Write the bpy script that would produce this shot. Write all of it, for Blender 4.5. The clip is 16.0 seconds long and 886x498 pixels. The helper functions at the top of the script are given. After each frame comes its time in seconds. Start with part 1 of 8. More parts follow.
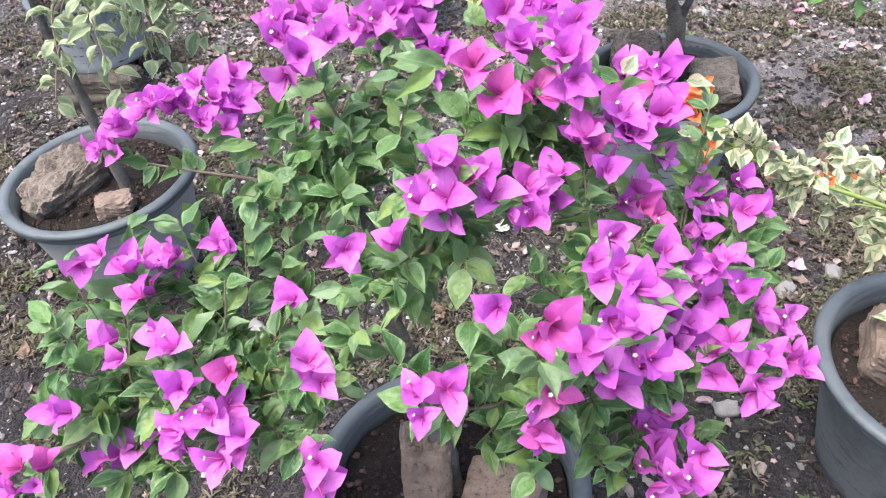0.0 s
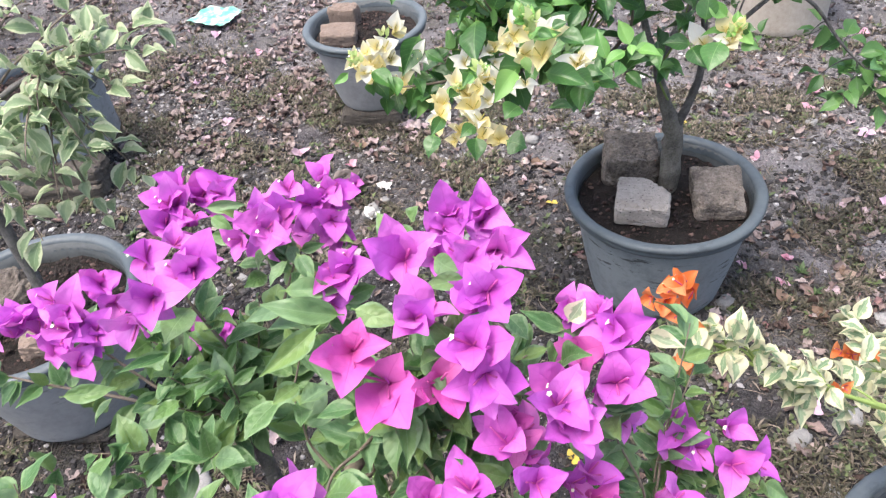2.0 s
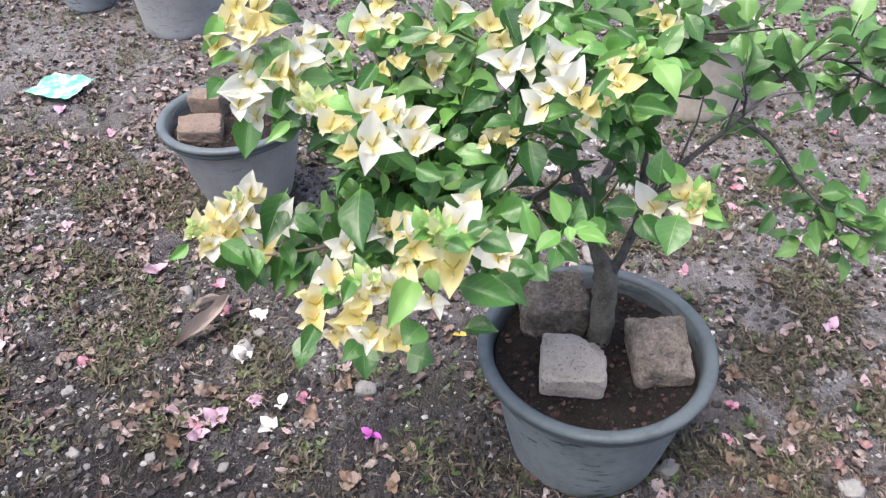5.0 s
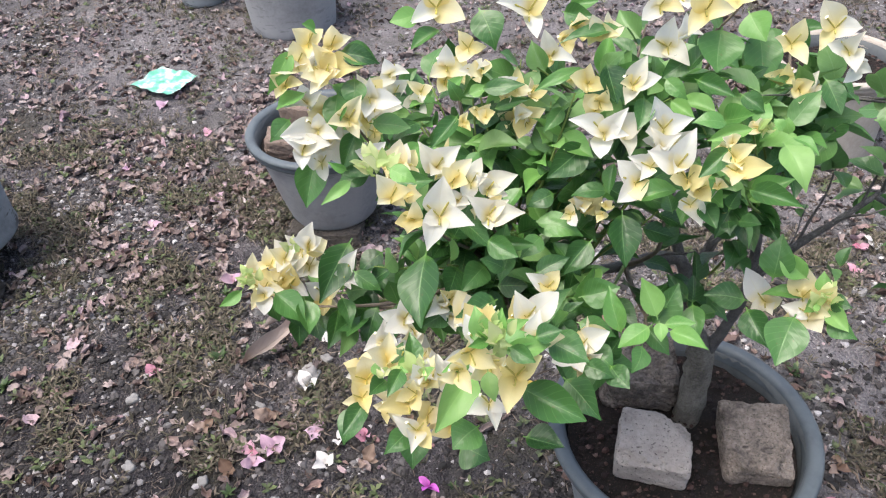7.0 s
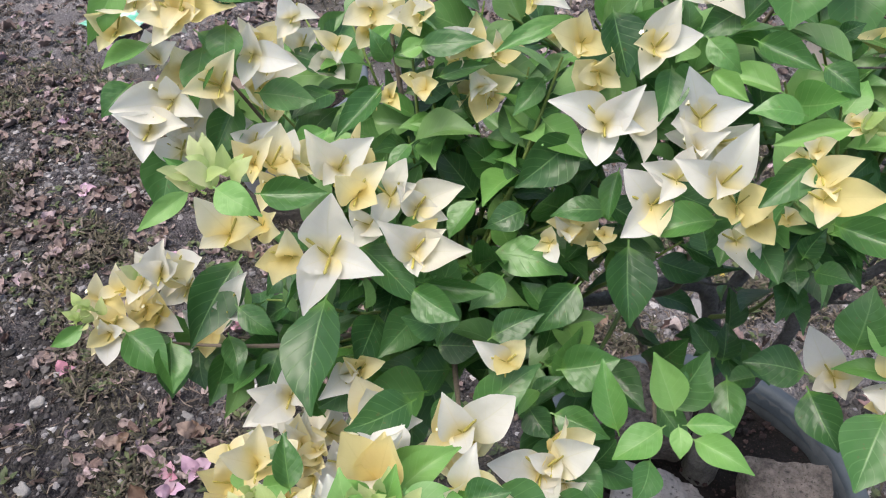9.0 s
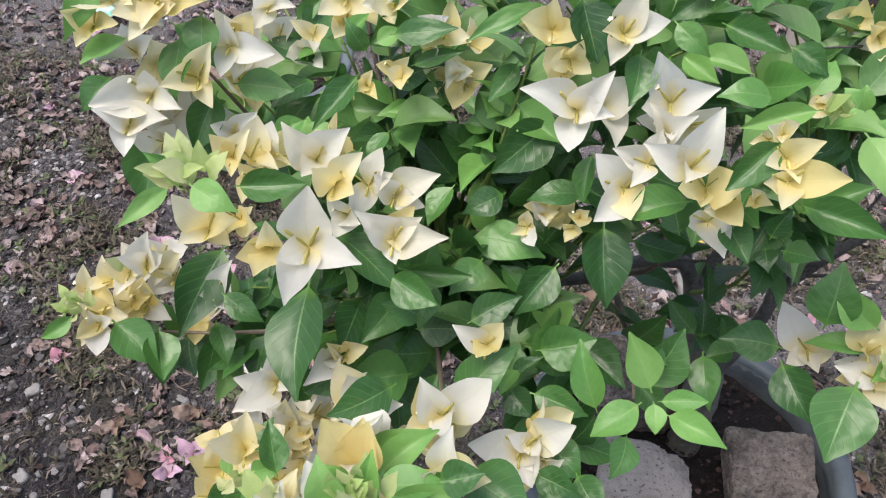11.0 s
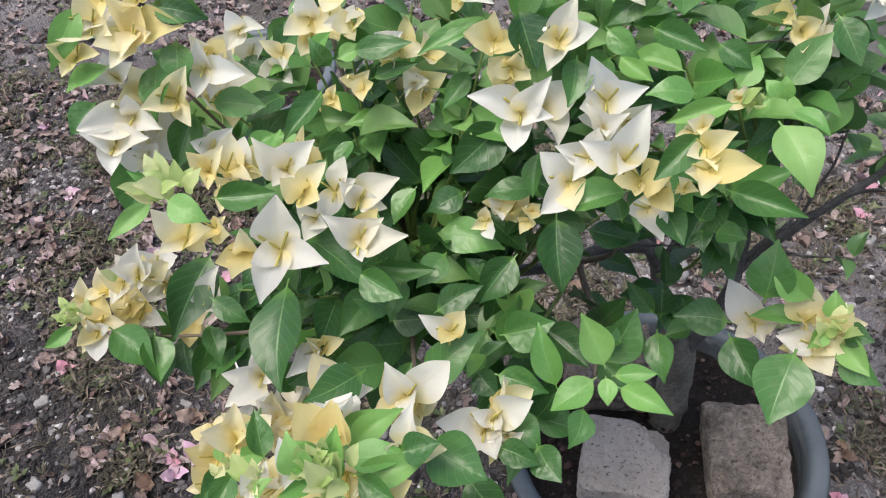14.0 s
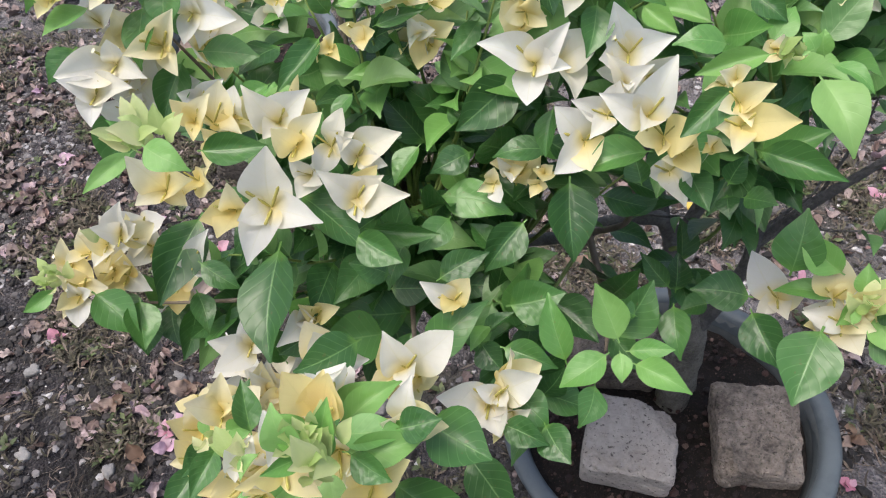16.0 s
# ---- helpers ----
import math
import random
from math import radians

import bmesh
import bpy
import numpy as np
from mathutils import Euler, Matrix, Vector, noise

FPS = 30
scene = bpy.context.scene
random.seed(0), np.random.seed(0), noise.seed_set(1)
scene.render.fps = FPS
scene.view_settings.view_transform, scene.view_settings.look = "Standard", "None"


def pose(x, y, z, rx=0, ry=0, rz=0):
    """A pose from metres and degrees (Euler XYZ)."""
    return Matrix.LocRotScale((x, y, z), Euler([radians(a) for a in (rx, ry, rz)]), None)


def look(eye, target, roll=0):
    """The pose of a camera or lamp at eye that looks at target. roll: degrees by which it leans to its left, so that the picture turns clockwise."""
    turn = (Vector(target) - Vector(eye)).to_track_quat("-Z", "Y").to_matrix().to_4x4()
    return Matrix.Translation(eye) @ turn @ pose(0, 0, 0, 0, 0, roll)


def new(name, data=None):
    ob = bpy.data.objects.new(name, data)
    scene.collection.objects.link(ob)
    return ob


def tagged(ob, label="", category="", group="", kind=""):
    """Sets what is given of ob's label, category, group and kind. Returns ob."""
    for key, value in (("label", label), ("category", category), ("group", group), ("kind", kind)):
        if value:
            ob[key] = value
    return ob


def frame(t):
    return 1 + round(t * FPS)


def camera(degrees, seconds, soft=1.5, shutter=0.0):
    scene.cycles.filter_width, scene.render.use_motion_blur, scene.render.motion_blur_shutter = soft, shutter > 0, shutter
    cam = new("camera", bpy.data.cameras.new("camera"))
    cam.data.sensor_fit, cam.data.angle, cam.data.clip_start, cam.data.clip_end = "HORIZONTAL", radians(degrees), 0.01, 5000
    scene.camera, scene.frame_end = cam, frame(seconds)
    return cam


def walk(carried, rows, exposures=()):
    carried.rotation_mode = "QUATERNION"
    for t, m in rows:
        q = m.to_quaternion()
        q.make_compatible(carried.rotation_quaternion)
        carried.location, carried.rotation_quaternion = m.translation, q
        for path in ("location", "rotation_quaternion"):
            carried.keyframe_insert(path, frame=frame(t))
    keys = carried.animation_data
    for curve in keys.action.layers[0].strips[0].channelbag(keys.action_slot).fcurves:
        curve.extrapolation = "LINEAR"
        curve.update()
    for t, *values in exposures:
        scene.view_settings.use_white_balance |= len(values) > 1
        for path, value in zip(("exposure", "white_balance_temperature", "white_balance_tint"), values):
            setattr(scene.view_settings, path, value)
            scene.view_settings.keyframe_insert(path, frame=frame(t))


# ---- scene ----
cam = camera(59.9, 16.0, soft=1.15, shutter=0.2)
PATH = [
    (0, (0.395, 0.185, 1.398), (0.076, 1.608, 0.03), -6.4),
    (0.5, (0.399, 0.287, 1.385), (0.049, 1.678, -0.008), -7.0),
    (1, (0.421, 0.398, 1.382), (0.019, 1.785, -0.001), -7.2),
    (1.5, (0.443, 0.458, 1.403), (0.043, 1.865, 0.04), -7.5),
    (2, (0.467, 0.513, 1.429), (0.095, 1.975, 0.116), -7.5),
    (2.5, (0.484, 0.551, 1.418), (0.142, 2.051, 0.14), -7.5),
    (3, (0.485, 0.597, 1.42), (0.196, 2.124, 0.16), -6.3),
    (3.5, (0.432, 0.702, 1.4), (0.254, 2.242, 0.136), -4.5),
    (4, (0.367, 0.767, 1.407), (0.297, 2.31, 0.136), -2.9),
    (4.5, (0.37, 0.818, 1.411), (0.333, 2.358, 0.136), -1.9),
    (5, (0.421, 0.976, 1.409), (0.309, 2.508, 0.128), -2.4),
    (5.2, (0.447, 1.041, 1.407), (0.292, 2.567, 0.124), -2.8),
    (7.3, (0.433, 1.165, 1.407), (0.075, 2.662, 0.13), -2.9),
    (7.5, (0.437, 1.205, 1.386), (0.078, 2.693, 0.099), -2.9),
    (8, (0.444, 1.315, 1.359), (0.074, 2.787, 0.056), -2.9),
    (8.5, (0.445, 1.386, 1.288), (0.075, 2.834, -0.041), -2.3),
    (9, (0.442, 1.422, 1.259), (0.093, 2.836, -0.112), -1.8),
    (11.3, (0.461, 1.422, 1.279), (0.138, 2.796, -0.138), -2.9),
    (11.5, (0.468, 1.411, 1.29), (0.148, 2.785, -0.128), -3.0),
    (12, (0.482, 1.395, 1.299), (0.173, 2.761, -0.129), -3.4),
    (12.5, (0.478, 1.398, 1.298), (0.176, 2.761, -0.133), -3.5),
    (13, (0.483, 1.392, 1.323), (0.172, 2.77, -0.093), -3.9),
    (13.5, (0.494, 1.385, 1.322), (0.167, 2.763, -0.09), -5.0),
    (14, (0.493, 1.392, 1.306), (0.161, 2.759, -0.116), -5.8),
    (14.5, (0.472, 1.404, 1.279), (0.122, 2.758, -0.15), -6.4),
    (15, (0.462, 1.414, 1.252), (0.105, 2.755, -0.188), -6.2),
    (15.5, (0.472, 1.413, 1.263), (0.129, 2.744, -0.189), -5.5),
    (16, (0.484, 1.414, 1.266), (0.155, 2.74, -0.195), -5.0),
]
walk(cam, [(t, look(eye, target, roll)) for t, eye, target, roll in PATH], [(0.0, 1.22), (2.0, 1.13), (3.5, 1.12), (5.0, 0.99), (7.5, 0.68), (9.0, 0.45), (12.0, 0.45), (16.0, 0.46)])

# ---- daylight: soft open shade under a bright sky ----
SUN_ELEVATION, SUN_TURN = 71.0, 232.0
world = bpy.data.worlds.new("sky")
scene.world = world
world.use_nodes = True
wn = world.node_tree.nodes
sky = wn.new("ShaderNodeTexSky")
sky.sky_type = "NISHITA"
sky.sun_disc = False
sky.sun_elevation = radians(SUN_ELEVATION)
sky.sun_rotation = radians(SUN_TURN)
sky.air_density, sky.dust_density, sky.ozone_density = 1.0, 5.0, 0.6
world.node_tree.links.new(sky.outputs["Color"], wn["Background"].inputs["Color"])
wn["Background"].inputs["Strength"].default_value = 0.17
sun_data = bpy.data.lights.new("sun", "SUN")
sun_data.energy, sun_data.angle, sun_data.color = 1.9, radians(36), (1.0, 0.95, 0.90)
sun = new("sun", sun_data)
a, e = radians(SUN_TURN), radians(SUN_ELEVATION)
sun.matrix_world = look((4 * math.sin(a) * math.cos(e), 4 * math.cos(a) * math.cos(e), 4 * math.sin(e)), (0, 0, 0))


# ---- materials ----
def material(name, rough=0.6, metal=0.0):
    m = bpy.data.materials.new(name)
    m.use_nodes = True
    t = m.node_tree
    b = t.nodes["Principled BSDF"]
    b.inputs["Roughness"].default_value = rough
    b.inputs["Metallic"].default_value = metal
    return m, t, b


def node(t, kind, **values):
    n = t.nodes.new(kind)
    for key, value in values.items():
        key = key.replace("_", " ")
        if key in n.inputs:
            n.inputs[key].default_value = value
    return n


def ramp(t, source, stops):
    r = t.nodes.new("ShaderNodeValToRGB")
    while len(r.color_ramp.elements) < len(stops):
        r.color_ramp.elements.new(0.5)
    for el, (at, c) in zip(r.color_ramp.elements, stops):
        el.position, el.color = at, (*c, 1) if len(c) == 3 else c
    t.links.new(source, r.inputs[0])
    return r.outputs[0]


def mix(t, fac, a, b, blend="MIX"):
    n = t.nodes.new("ShaderNodeMix")
    n.data_type, n.blend_type = "RGBA", blend
    for socket, value in ((n.inputs[0], fac), (n.inputs[6], a), (n.inputs[7], b)):
        if isinstance(value, (int, float)):
            socket.default_value = value
        elif isinstance(value, tuple):
            socket.default_value = (*value, 1)
        else:
            t.links.new(value, socket)
    return n.outputs[2]


def maths(t, op, a, b=0.0, clamp=False):
    n = t.nodes.new("ShaderNodeMath")
    n.operation, n.use_clamp = op, clamp
    for socket, value in zip(n.inputs, (a, b)):
        if isinstance(value, (int, float)):
            socket.default_value = value
        else:
            t.links.new(value, socket)
    return n.outputs[0]


def noise_of(t, scale, detail=4.0, rough=0.6, coord="Object"):
    c = t.nodes.new("ShaderNodeTexCoord")
    n = node(t, "ShaderNodeTexNoise", Scale=scale, Detail=detail, Roughness=rough)
    t.links.new(c.outputs[coord], n.inputs["Vector"])
    return n.outputs["Fac"]


def bump(t, b, height, strength, distance):
    n = node(t, "ShaderNodeBump", Strength=strength, Distance=distance)
    t.links.new(height, n.inputs["Height"])
    t.links.new(n.outputs[0], b.inputs["Normal"])


def blade_material(name, tones, base_tone, vein, base_reach=0.3, rough=0.5, glow=0.35, margin=None, margin_at=0.62, veins=1.0, spots=0.0, mottle=0.3, relief=0.14):
    """A leaf or a bract: tone by the object's random, another tone at the base, veins, light passing through."""
    m, t, b = material(name, rough)
    info = t.nodes.new("ShaderNodeObjectInfo")
    uv = t.nodes.new("ShaderNodeUVMap")
    sep = t.nodes.new("ShaderNodeSeparateXYZ")
    t.links.new(uv.outputs[0], sep.inputs[0])
    u, v = sep.outputs[0], sep.outputs[1]
    tone = ramp(t, info.outputs["Random"], [(i / max(1, len(tones) - 1), c) for i, c in enumerate(tones)])
    blotch = noise_of(t, 3.5, 3.0)
    tone = mix(t, maths(t, "MULTIPLY", blotch, mottle), tone, tuple(c * 0.62 for c in tones[0]))
    across = maths(t, "ABSOLUTE", maths(t, "SUBTRACT", maths(t, "MULTIPLY", u, 2.0), 1.0))
    if margin:
        edge = maths(t, "ADD", across, maths(t, "MULTIPLY", noise_of(t, 4.0, 3.0), 1.5))
        tone = mix(t, ramp(t, maths(t, "MULTIPLY", edge, 0.5), [(margin_at, (0, 0, 0)), (margin_at + 0.07, (1, 1, 1))]), tone, margin)
    near = ramp(t, v, [(0.0, (1, 1, 1)), (base_reach, (0, 0, 0))])
    tone = mix(t, near, tone, base_tone)
    rib = ramp(t, across, [(0.0, (1, 1, 1)), (0.035, (0.3, 0.3, 0.3)), (0.05, (0, 0, 0))])
    side = maths(t, "SINE", maths(t, "MULTIPLY", maths(t, "SUBTRACT", v, maths(t, "MULTIPLY", across, 0.28)), 46.0))
    side = ramp(t, side, [(0.90, (0, 0, 0)), (1.0, (1, 1, 1))])
    lines = maths(t, "ADD", maths(t, "MULTIPLY", rib, 0.75 * veins), maths(t, "MULTIPLY", side, 0.26 * veins), True)
    tone = mix(t, lines, tone, vein)
    if spots:
        s = ramp(t, noise_of(t, 16.0, 1.0), [(0.70, (0, 0, 0)), (0.74, (1, 1, 1))])
        tone = mix(t, maths(t, "MULTIPLY", s, spots), tone, (0.16, 0.10, 0.04))
    t.links.new(tone, b.inputs["Base Color"])
    height = maths(t, "SUBTRACT", maths(t, "MULTIPLY", noise_of(t, 5.0, 1.0), 0.45), maths(t, "MULTIPLY", lines, 0.35))
    bump(t, b, height, relief, 0.03)
    b.inputs["Specular IOR Level"].default_value = 0.6
    trans = node(t, "ShaderNodeBsdfTranslucent")
    t.links.new(tone, trans.inputs["Color"])
    blend = t.nodes.new("ShaderNodeMixShader")
    blend.inputs[0].default_value = glow
    t.links.new(b.outputs[0], blend.inputs[1])
    t.links.new(trans.outputs[0], blend.inputs[2])
    t.links.new(blend.outputs[0], t.nodes["Material Output"].inputs["Surface"])
    return m


def rough_material(name, stops, scale, rough=0.85, relief=0.5, distance=0.01, fleck=None, coord="Object", pits=0.0):
    m, t, b = material(name, rough)
    big, small = noise_of(t, scale, 6.0, 0.65, coord), noise_of(t, scale * 9, 5.0, 0.7, coord)
    both = maths(t, "ADD", maths(t, "MULTIPLY", big, 0.6), maths(t, "MULTIPLY", small, 0.4))
    tone = ramp(t, both, stops)
    if fleck:
        spot = ramp(t, noise_of(t, scale * 22, 2.0, 0.5, coord), [(0.62, (0, 0, 0)), (0.70, (1, 1, 1))])
        tone = mix(t, spot, tone, fleck)
    if pits:
        holes = ramp(t, noise_of(t, scale * 11, 3.0, 0.6, coord), [(0.33, (1, 1, 1)), (0.40, (0, 0, 0))])
        tone = mix(t, maths(t, "MULTIPLY", holes, pits), tone, tuple(c * 0.35 for c in stops[0][1]))
        both = maths(t, "SUBTRACT", both, maths(t, "MULTIPLY", holes, pits * 0.6))
    info = t.nodes.new("ShaderNodeObjectInfo")
    shade = maths(t, "ADD", maths(t, "MULTIPLY", info.outputs["Random"], 0.3), 0.85)
    tone = mix(t, 1.0, tone, shade, "MULTIPLY")
    t.links.new(tone, b.inputs["Base Color"])
    bump(t, b, both, relief, distance)
    return m


def litter_material(name, stops, rough=0.8, glow=0.15):
    m, t, b = material(name, rough)
    geo = t.nodes.new("ShaderNodeNewGeometry")
    tone = ramp(t, geo.outputs["Random Per Island"], stops)
    tone = mix(t, maths(t, "MULTIPLY", noise_of(t, 220.0, 3.0), 0.7), tone, tuple(c * 0.45 for c in stops[0][1]))
    t.links.new(tone, b.inputs["Base Color"])
    bump(t, b, noise_of(t, 500.0, 2.0), 0.5, 0.002)
    return m


LEAF = blade_material("white_plant_leaf", [(0.028, 0.095, 0.025), (0.050, 0.150, 0.036), (0.082, 0.220, 0.052), (0.038, 0.120, 0.032), (0.125, 0.310, 0.070)], (0.12, 0.27, 0.055), (0.20, 0.37, 0.13), 0.12, 0.36, 0.26, veins=0.8, spots=0.3, mottle=0.3, relief=0.16)
BUD = blade_material("yellow_green_bud", [(0.42, 0.58, 0.20), (0.58, 0.68, 0.32), (0.78, 0.78, 0.46)], (0.38, 0.54, 0.17), (0.62, 0.72, 0.34), 0.3, 0.5, 0.5, veins=0.4, mottle=0.06, relief=0.12)
YOUNG = blade_material("young_leaf", [(0.135, 0.345, 0.080), (0.20, 0.43, 0.105), (0.27, 0.48, 0.15)], (0.22, 0.41, 0.12), (0.27, 0.47, 0.16), 0.15, 0.45, 0.35)
PINK_LEAF = blade_material("pink_plant_leaf", [(0.055, 0.145, 0.050), (0.105, 0.235, 0.085), (0.23, 0.36, 0.20), (0.16, 0.31, 0.080), (0.075, 0.185, 0.070), (0.26, 0.39, 0.11), (0.15, 0.27, 0.13)], (0.20, 0.34, 0.10), (0.29, 0.43, 0.21), 0.12, 0.46, 0.30, margin=(0.19, 0.31, 0.14), margin_at=0.72, veins=0.55, mottle=0.35, relief=0.3)
PALE_LEAF = blade_material("variegated_leaf", [(0.20, 0.30, 0.15), (0.28, 0.38, 0.21), (0.36, 0.45, 0.28)], (0.27, 0.38, 0.19), (0.36, 0.45, 0.27), 0.12, 0.5, 0.35, margin=(0.48, 0.53, 0.35), margin_at=0.66, mottle=0.4)
CREAM_LEAF = blade_material("cream_edged_leaf", [(0.16, 0.27, 0.14), (0.24, 0.35, 0.20), (0.34, 0.43, 0.27)], (0.44, 0.48, 0.27), (0.42, 0.50, 0.33), 0.12, 0.5, 0.3, margin=(0.62, 0.61, 0.42), margin_at=0.51, mottle=0.4)
FAR_LEAF = blade_material("green_shrub_leaf", [(0.072, 0.185, 0.055), (0.125, 0.275, 0.080), (0.20, 0.37, 0.115), (0.10, 0.235, 0.080)], (0.16, 0.30, 0.09), (0.22, 0.36, 0.15), 0.12, 0.38, 0.28)
WHITE = blade_material("white_bract", [(0.82, 0.81, 0.75), (0.84, 0.84, 0.81), (0.83, 0.80, 0.68)], (0.84, 0.74, 0.34), (0.70, 0.68, 0.42), 0.42, 0.55, 0.50, veins=0.3, mottle=0.03, relief=0.12)
YELLOW = blade_material("yellow_bract", [(0.88, 0.77, 0.37), (0.88, 0.81, 0.50), (0.88, 0.84, 0.66)], (0.87, 0.74, 0.30), (0.70, 0.62, 0.26), 0.70, 0.55, 0.52, veins=0.3, mottle=0.03, relief=0.12)
PINK = blade_material("magenta_bract", [(0.60, 0.12, 0.64), (0.67, 0.15, 0.66), (0.75, 0.23, 0.72), (0.70, 0.14, 0.58)], (0.40, 0.028, 0.34), (0.48, 0.05, 0.46), 0.42, 0.6, 0.34, veins=0.5, mottle=0.25, relief=0.2)
FADED = blade_material("rose_bract", [(0.64, 0.10, 0.48), (0.68, 0.13, 0.50), (0.72, 0.18, 0.50)], (0.42, 0.03, 0.22), (0.50, 0.04, 0.28), 0.40, 0.6, 0.34, veins=0.5, mottle=0.25, relief=0.2)
ORANGE = blade_material("orange_bract", [(0.84, 0.22, 0.06), (0.87, 0.30, 0.11), (0.86, 0.36, 0.16)], (0.76, 0.26, 0.10), (0.70, 0.17, 0.06), 0.3, 0.6, 0.40)
STAMEN = rough_material("olive_floret_tube", [(0.3, (0.36, 0.32, 0.07)), (0.7, (0.52, 0.47, 0.13))], 40.0, 0.6, 0.2, 0.001)
PINK_TUBE = rough_material("magenta_floret_tube", [(0.3, (0.40, 0.05, 0.24)), (0.7, (0.52, 0.10, 0.34))], 40.0, 0.6, 0.2, 0.001)
STAR = rough_material("cream_floret_star", [(0.3, (0.80, 0.78, 0.52)), (0.7, (0.88, 0.86, 0.72))], 40.0, 0.6, 0.1, 0.001)
BARK = rough_material("grey_bark", [(0.30, (0.042, 0.041, 0.043)), (0.46, (0.098, 0.094, 0.094)), (0.58, (0.165, 0.158, 0.155)), (0.75, (0.27, 0.26, 0.25))], 34.0, 0.85, 1.0, 0.010, (0.12, 0.14, 0.07))
TRUNK = rough_material("lichened_trunk_bark", [(0.32, (0.050, 0.046, 0.040)), (0.44, (0.130, 0.120, 0.105)), (0.55, (0.225, 0.210, 0.185)), (0.70, (0.34, 0.32, 0.29))], 30.0, 0.88, 1.0, 0.012, (0.16, 0.19, 0.085), pits=0.4)
TWIG = rough_material("brown_twig", [(0.3, (0.10, 0.080, 0.062)), (0.7, (0.24, 0.195, 0.15))], 40.0, 0.8, 0.5, 0.003)
GREEN_TWIG = rough_material("green_twig", [(0.3, (0.13, 0.20, 0.05)), (0.7, (0.24, 0.32, 0.09))], 40.0, 0.7, 0.3, 0.002)
SOIL = rough_material("potting_soil", [(0.35, (0.005, 0.004, 0.003)), (0.52, (0.012, 0.008, 0.0065)), (0.75, (0.034, 0.022, 0.018))], 18.0, 0.95, 1.0, 0.02, (0.085, 0.050, 0.040))
GREY_BRICK = rough_material("grey_brick", [(0.30, (0.16, 0.140, 0.126)), (0.46, (0.262, 0.236, 0.218)), (0.58, (0.315, 0.287, 0.268)), (0.72, (0.39, 0.36, 0.34))], 16.0, 0.9, 0.6, 0.006, (0.20, 0.175, 0.155), pits=0.9)
BROWN_BRICK = rough_material("mossy_brick", [(0.34, (0.038, 0.032, 0.027)), (0.43, (0.125, 0.103, 0.088)), (0.54, (0.235, 0.198, 0.170)), (0.68, (0.37, 0.32, 0.28))], 16.0, 0.92, 1.0, 0.014, (0.060, 0.060, 0.038), pits=0.5)
# darker grey-brown tones, for the bricks beneath the pots
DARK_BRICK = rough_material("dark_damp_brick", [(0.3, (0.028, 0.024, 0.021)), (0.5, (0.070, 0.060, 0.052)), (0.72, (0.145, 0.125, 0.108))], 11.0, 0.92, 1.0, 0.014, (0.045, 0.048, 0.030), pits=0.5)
RED_BRICK = rough_material("red_brick", [(0.25, (0.11, 0.080, 0.066)), (0.5, (0.205, 0.155, 0.128)), (0.75, (0.31, 0.25, 0.212))], 12.0, 0.9, 0.8, 0.008, (0.12, 0.09, 0.07), pits=0.5)
STONE = rough_material("grey_stone", [(0.25, (0.13, 0.125, 0.125)), (0.5, (0.23, 0.225, 0.222)), (0.75, (0.36, 0.35, 0.345))], 30.0, 0.9, 0.7, 0.006)
PALE_CEMENT = rough_material("stained_cement", [(0.25, (0.17, 0.145, 0.12)), (0.45, (0.33, 0.295, 0.255)), (0.75, (0.46, 0.425, 0.38))], 7.0, 0.9, 0.5, 0.008)


def pot_material(name, dark, dusty, scuffs):
    m, t, b = material(name, 0.55)
    dust = noise_of(t, 7.0, 6.0, 0.65)
    fine = noise_of(t, 60.0, 4.0, 0.7)
    tone = ramp(t, maths(t, "ADD", maths(t, "MULTIPLY", dust, 0.7), maths(t, "MULTIPLY", fine, 0.3)), [(0.30, dark), (0.50, dusty), (0.75, tuple(c * 1.2 for c in dusty))])
    c = t.nodes.new("ShaderNodeTexCoord")
    stretch = node(t, "ShaderNodeMapping", Scale=(8.0, 8.0, 38.0))
    t.links.new(c.outputs["Object"], stretch.inputs["Vector"])
    streak = node(t, "ShaderNodeTexNoise", Scale=1.6, Detail=5.0, Roughness=0.7)
    t.links.new(stretch.outputs[0], streak.inputs["Vector"])
    mask = ramp(t, streak.outputs["Fac"], [(0.565, (0, 0, 0)), (0.60, (1, 1, 1))])
    worn = ramp(t, noise_of(t, 5.5, 2.0), [(0.43, (0, 0, 0)), (0.52, (1, 1, 1))])
    mask = maths(t, "MULTIPLY", mask, worn)
    tone = mix(t, maths(t, "MULTIPLY", mask, scuffs), tone, tuple(x * 0.35 for x in dark))
    t.links.new(tone, b.inputs["Base Color"])
    t.links.new(ramp(t, dust, [(0.3, (0.42, 0.42, 0.42)), (0.7, (0.75, 0.75, 0.75))]), b.inputs["Roughness"])
    bump(t, b, maths(t, "ADD", fine, maths(t, "MULTIPLY", mask, -0.6)), 0.15, 0.0015)
    return m


POT_WALL = pot_material("dusty_grey_plastic", (0.105, 0.122, 0.136), (0.230, 0.258, 0.280), 0.9)
POT_RIM = pot_material("dark_grey_plastic_rim", (0.048, 0.061, 0.073), (0.092, 0.112, 0.128), 0.25)
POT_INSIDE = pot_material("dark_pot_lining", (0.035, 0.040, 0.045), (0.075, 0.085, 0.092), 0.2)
POT_DARK = pot_material("dark_plastic", (0.055, 0.062, 0.068), (0.125, 0.137, 0.146), 0.5)
POT_LIGHT = pot_material("faded_grey_plastic", (0.20, 0.205, 0.215), (0.30, 0.31, 0.325), 0.35)


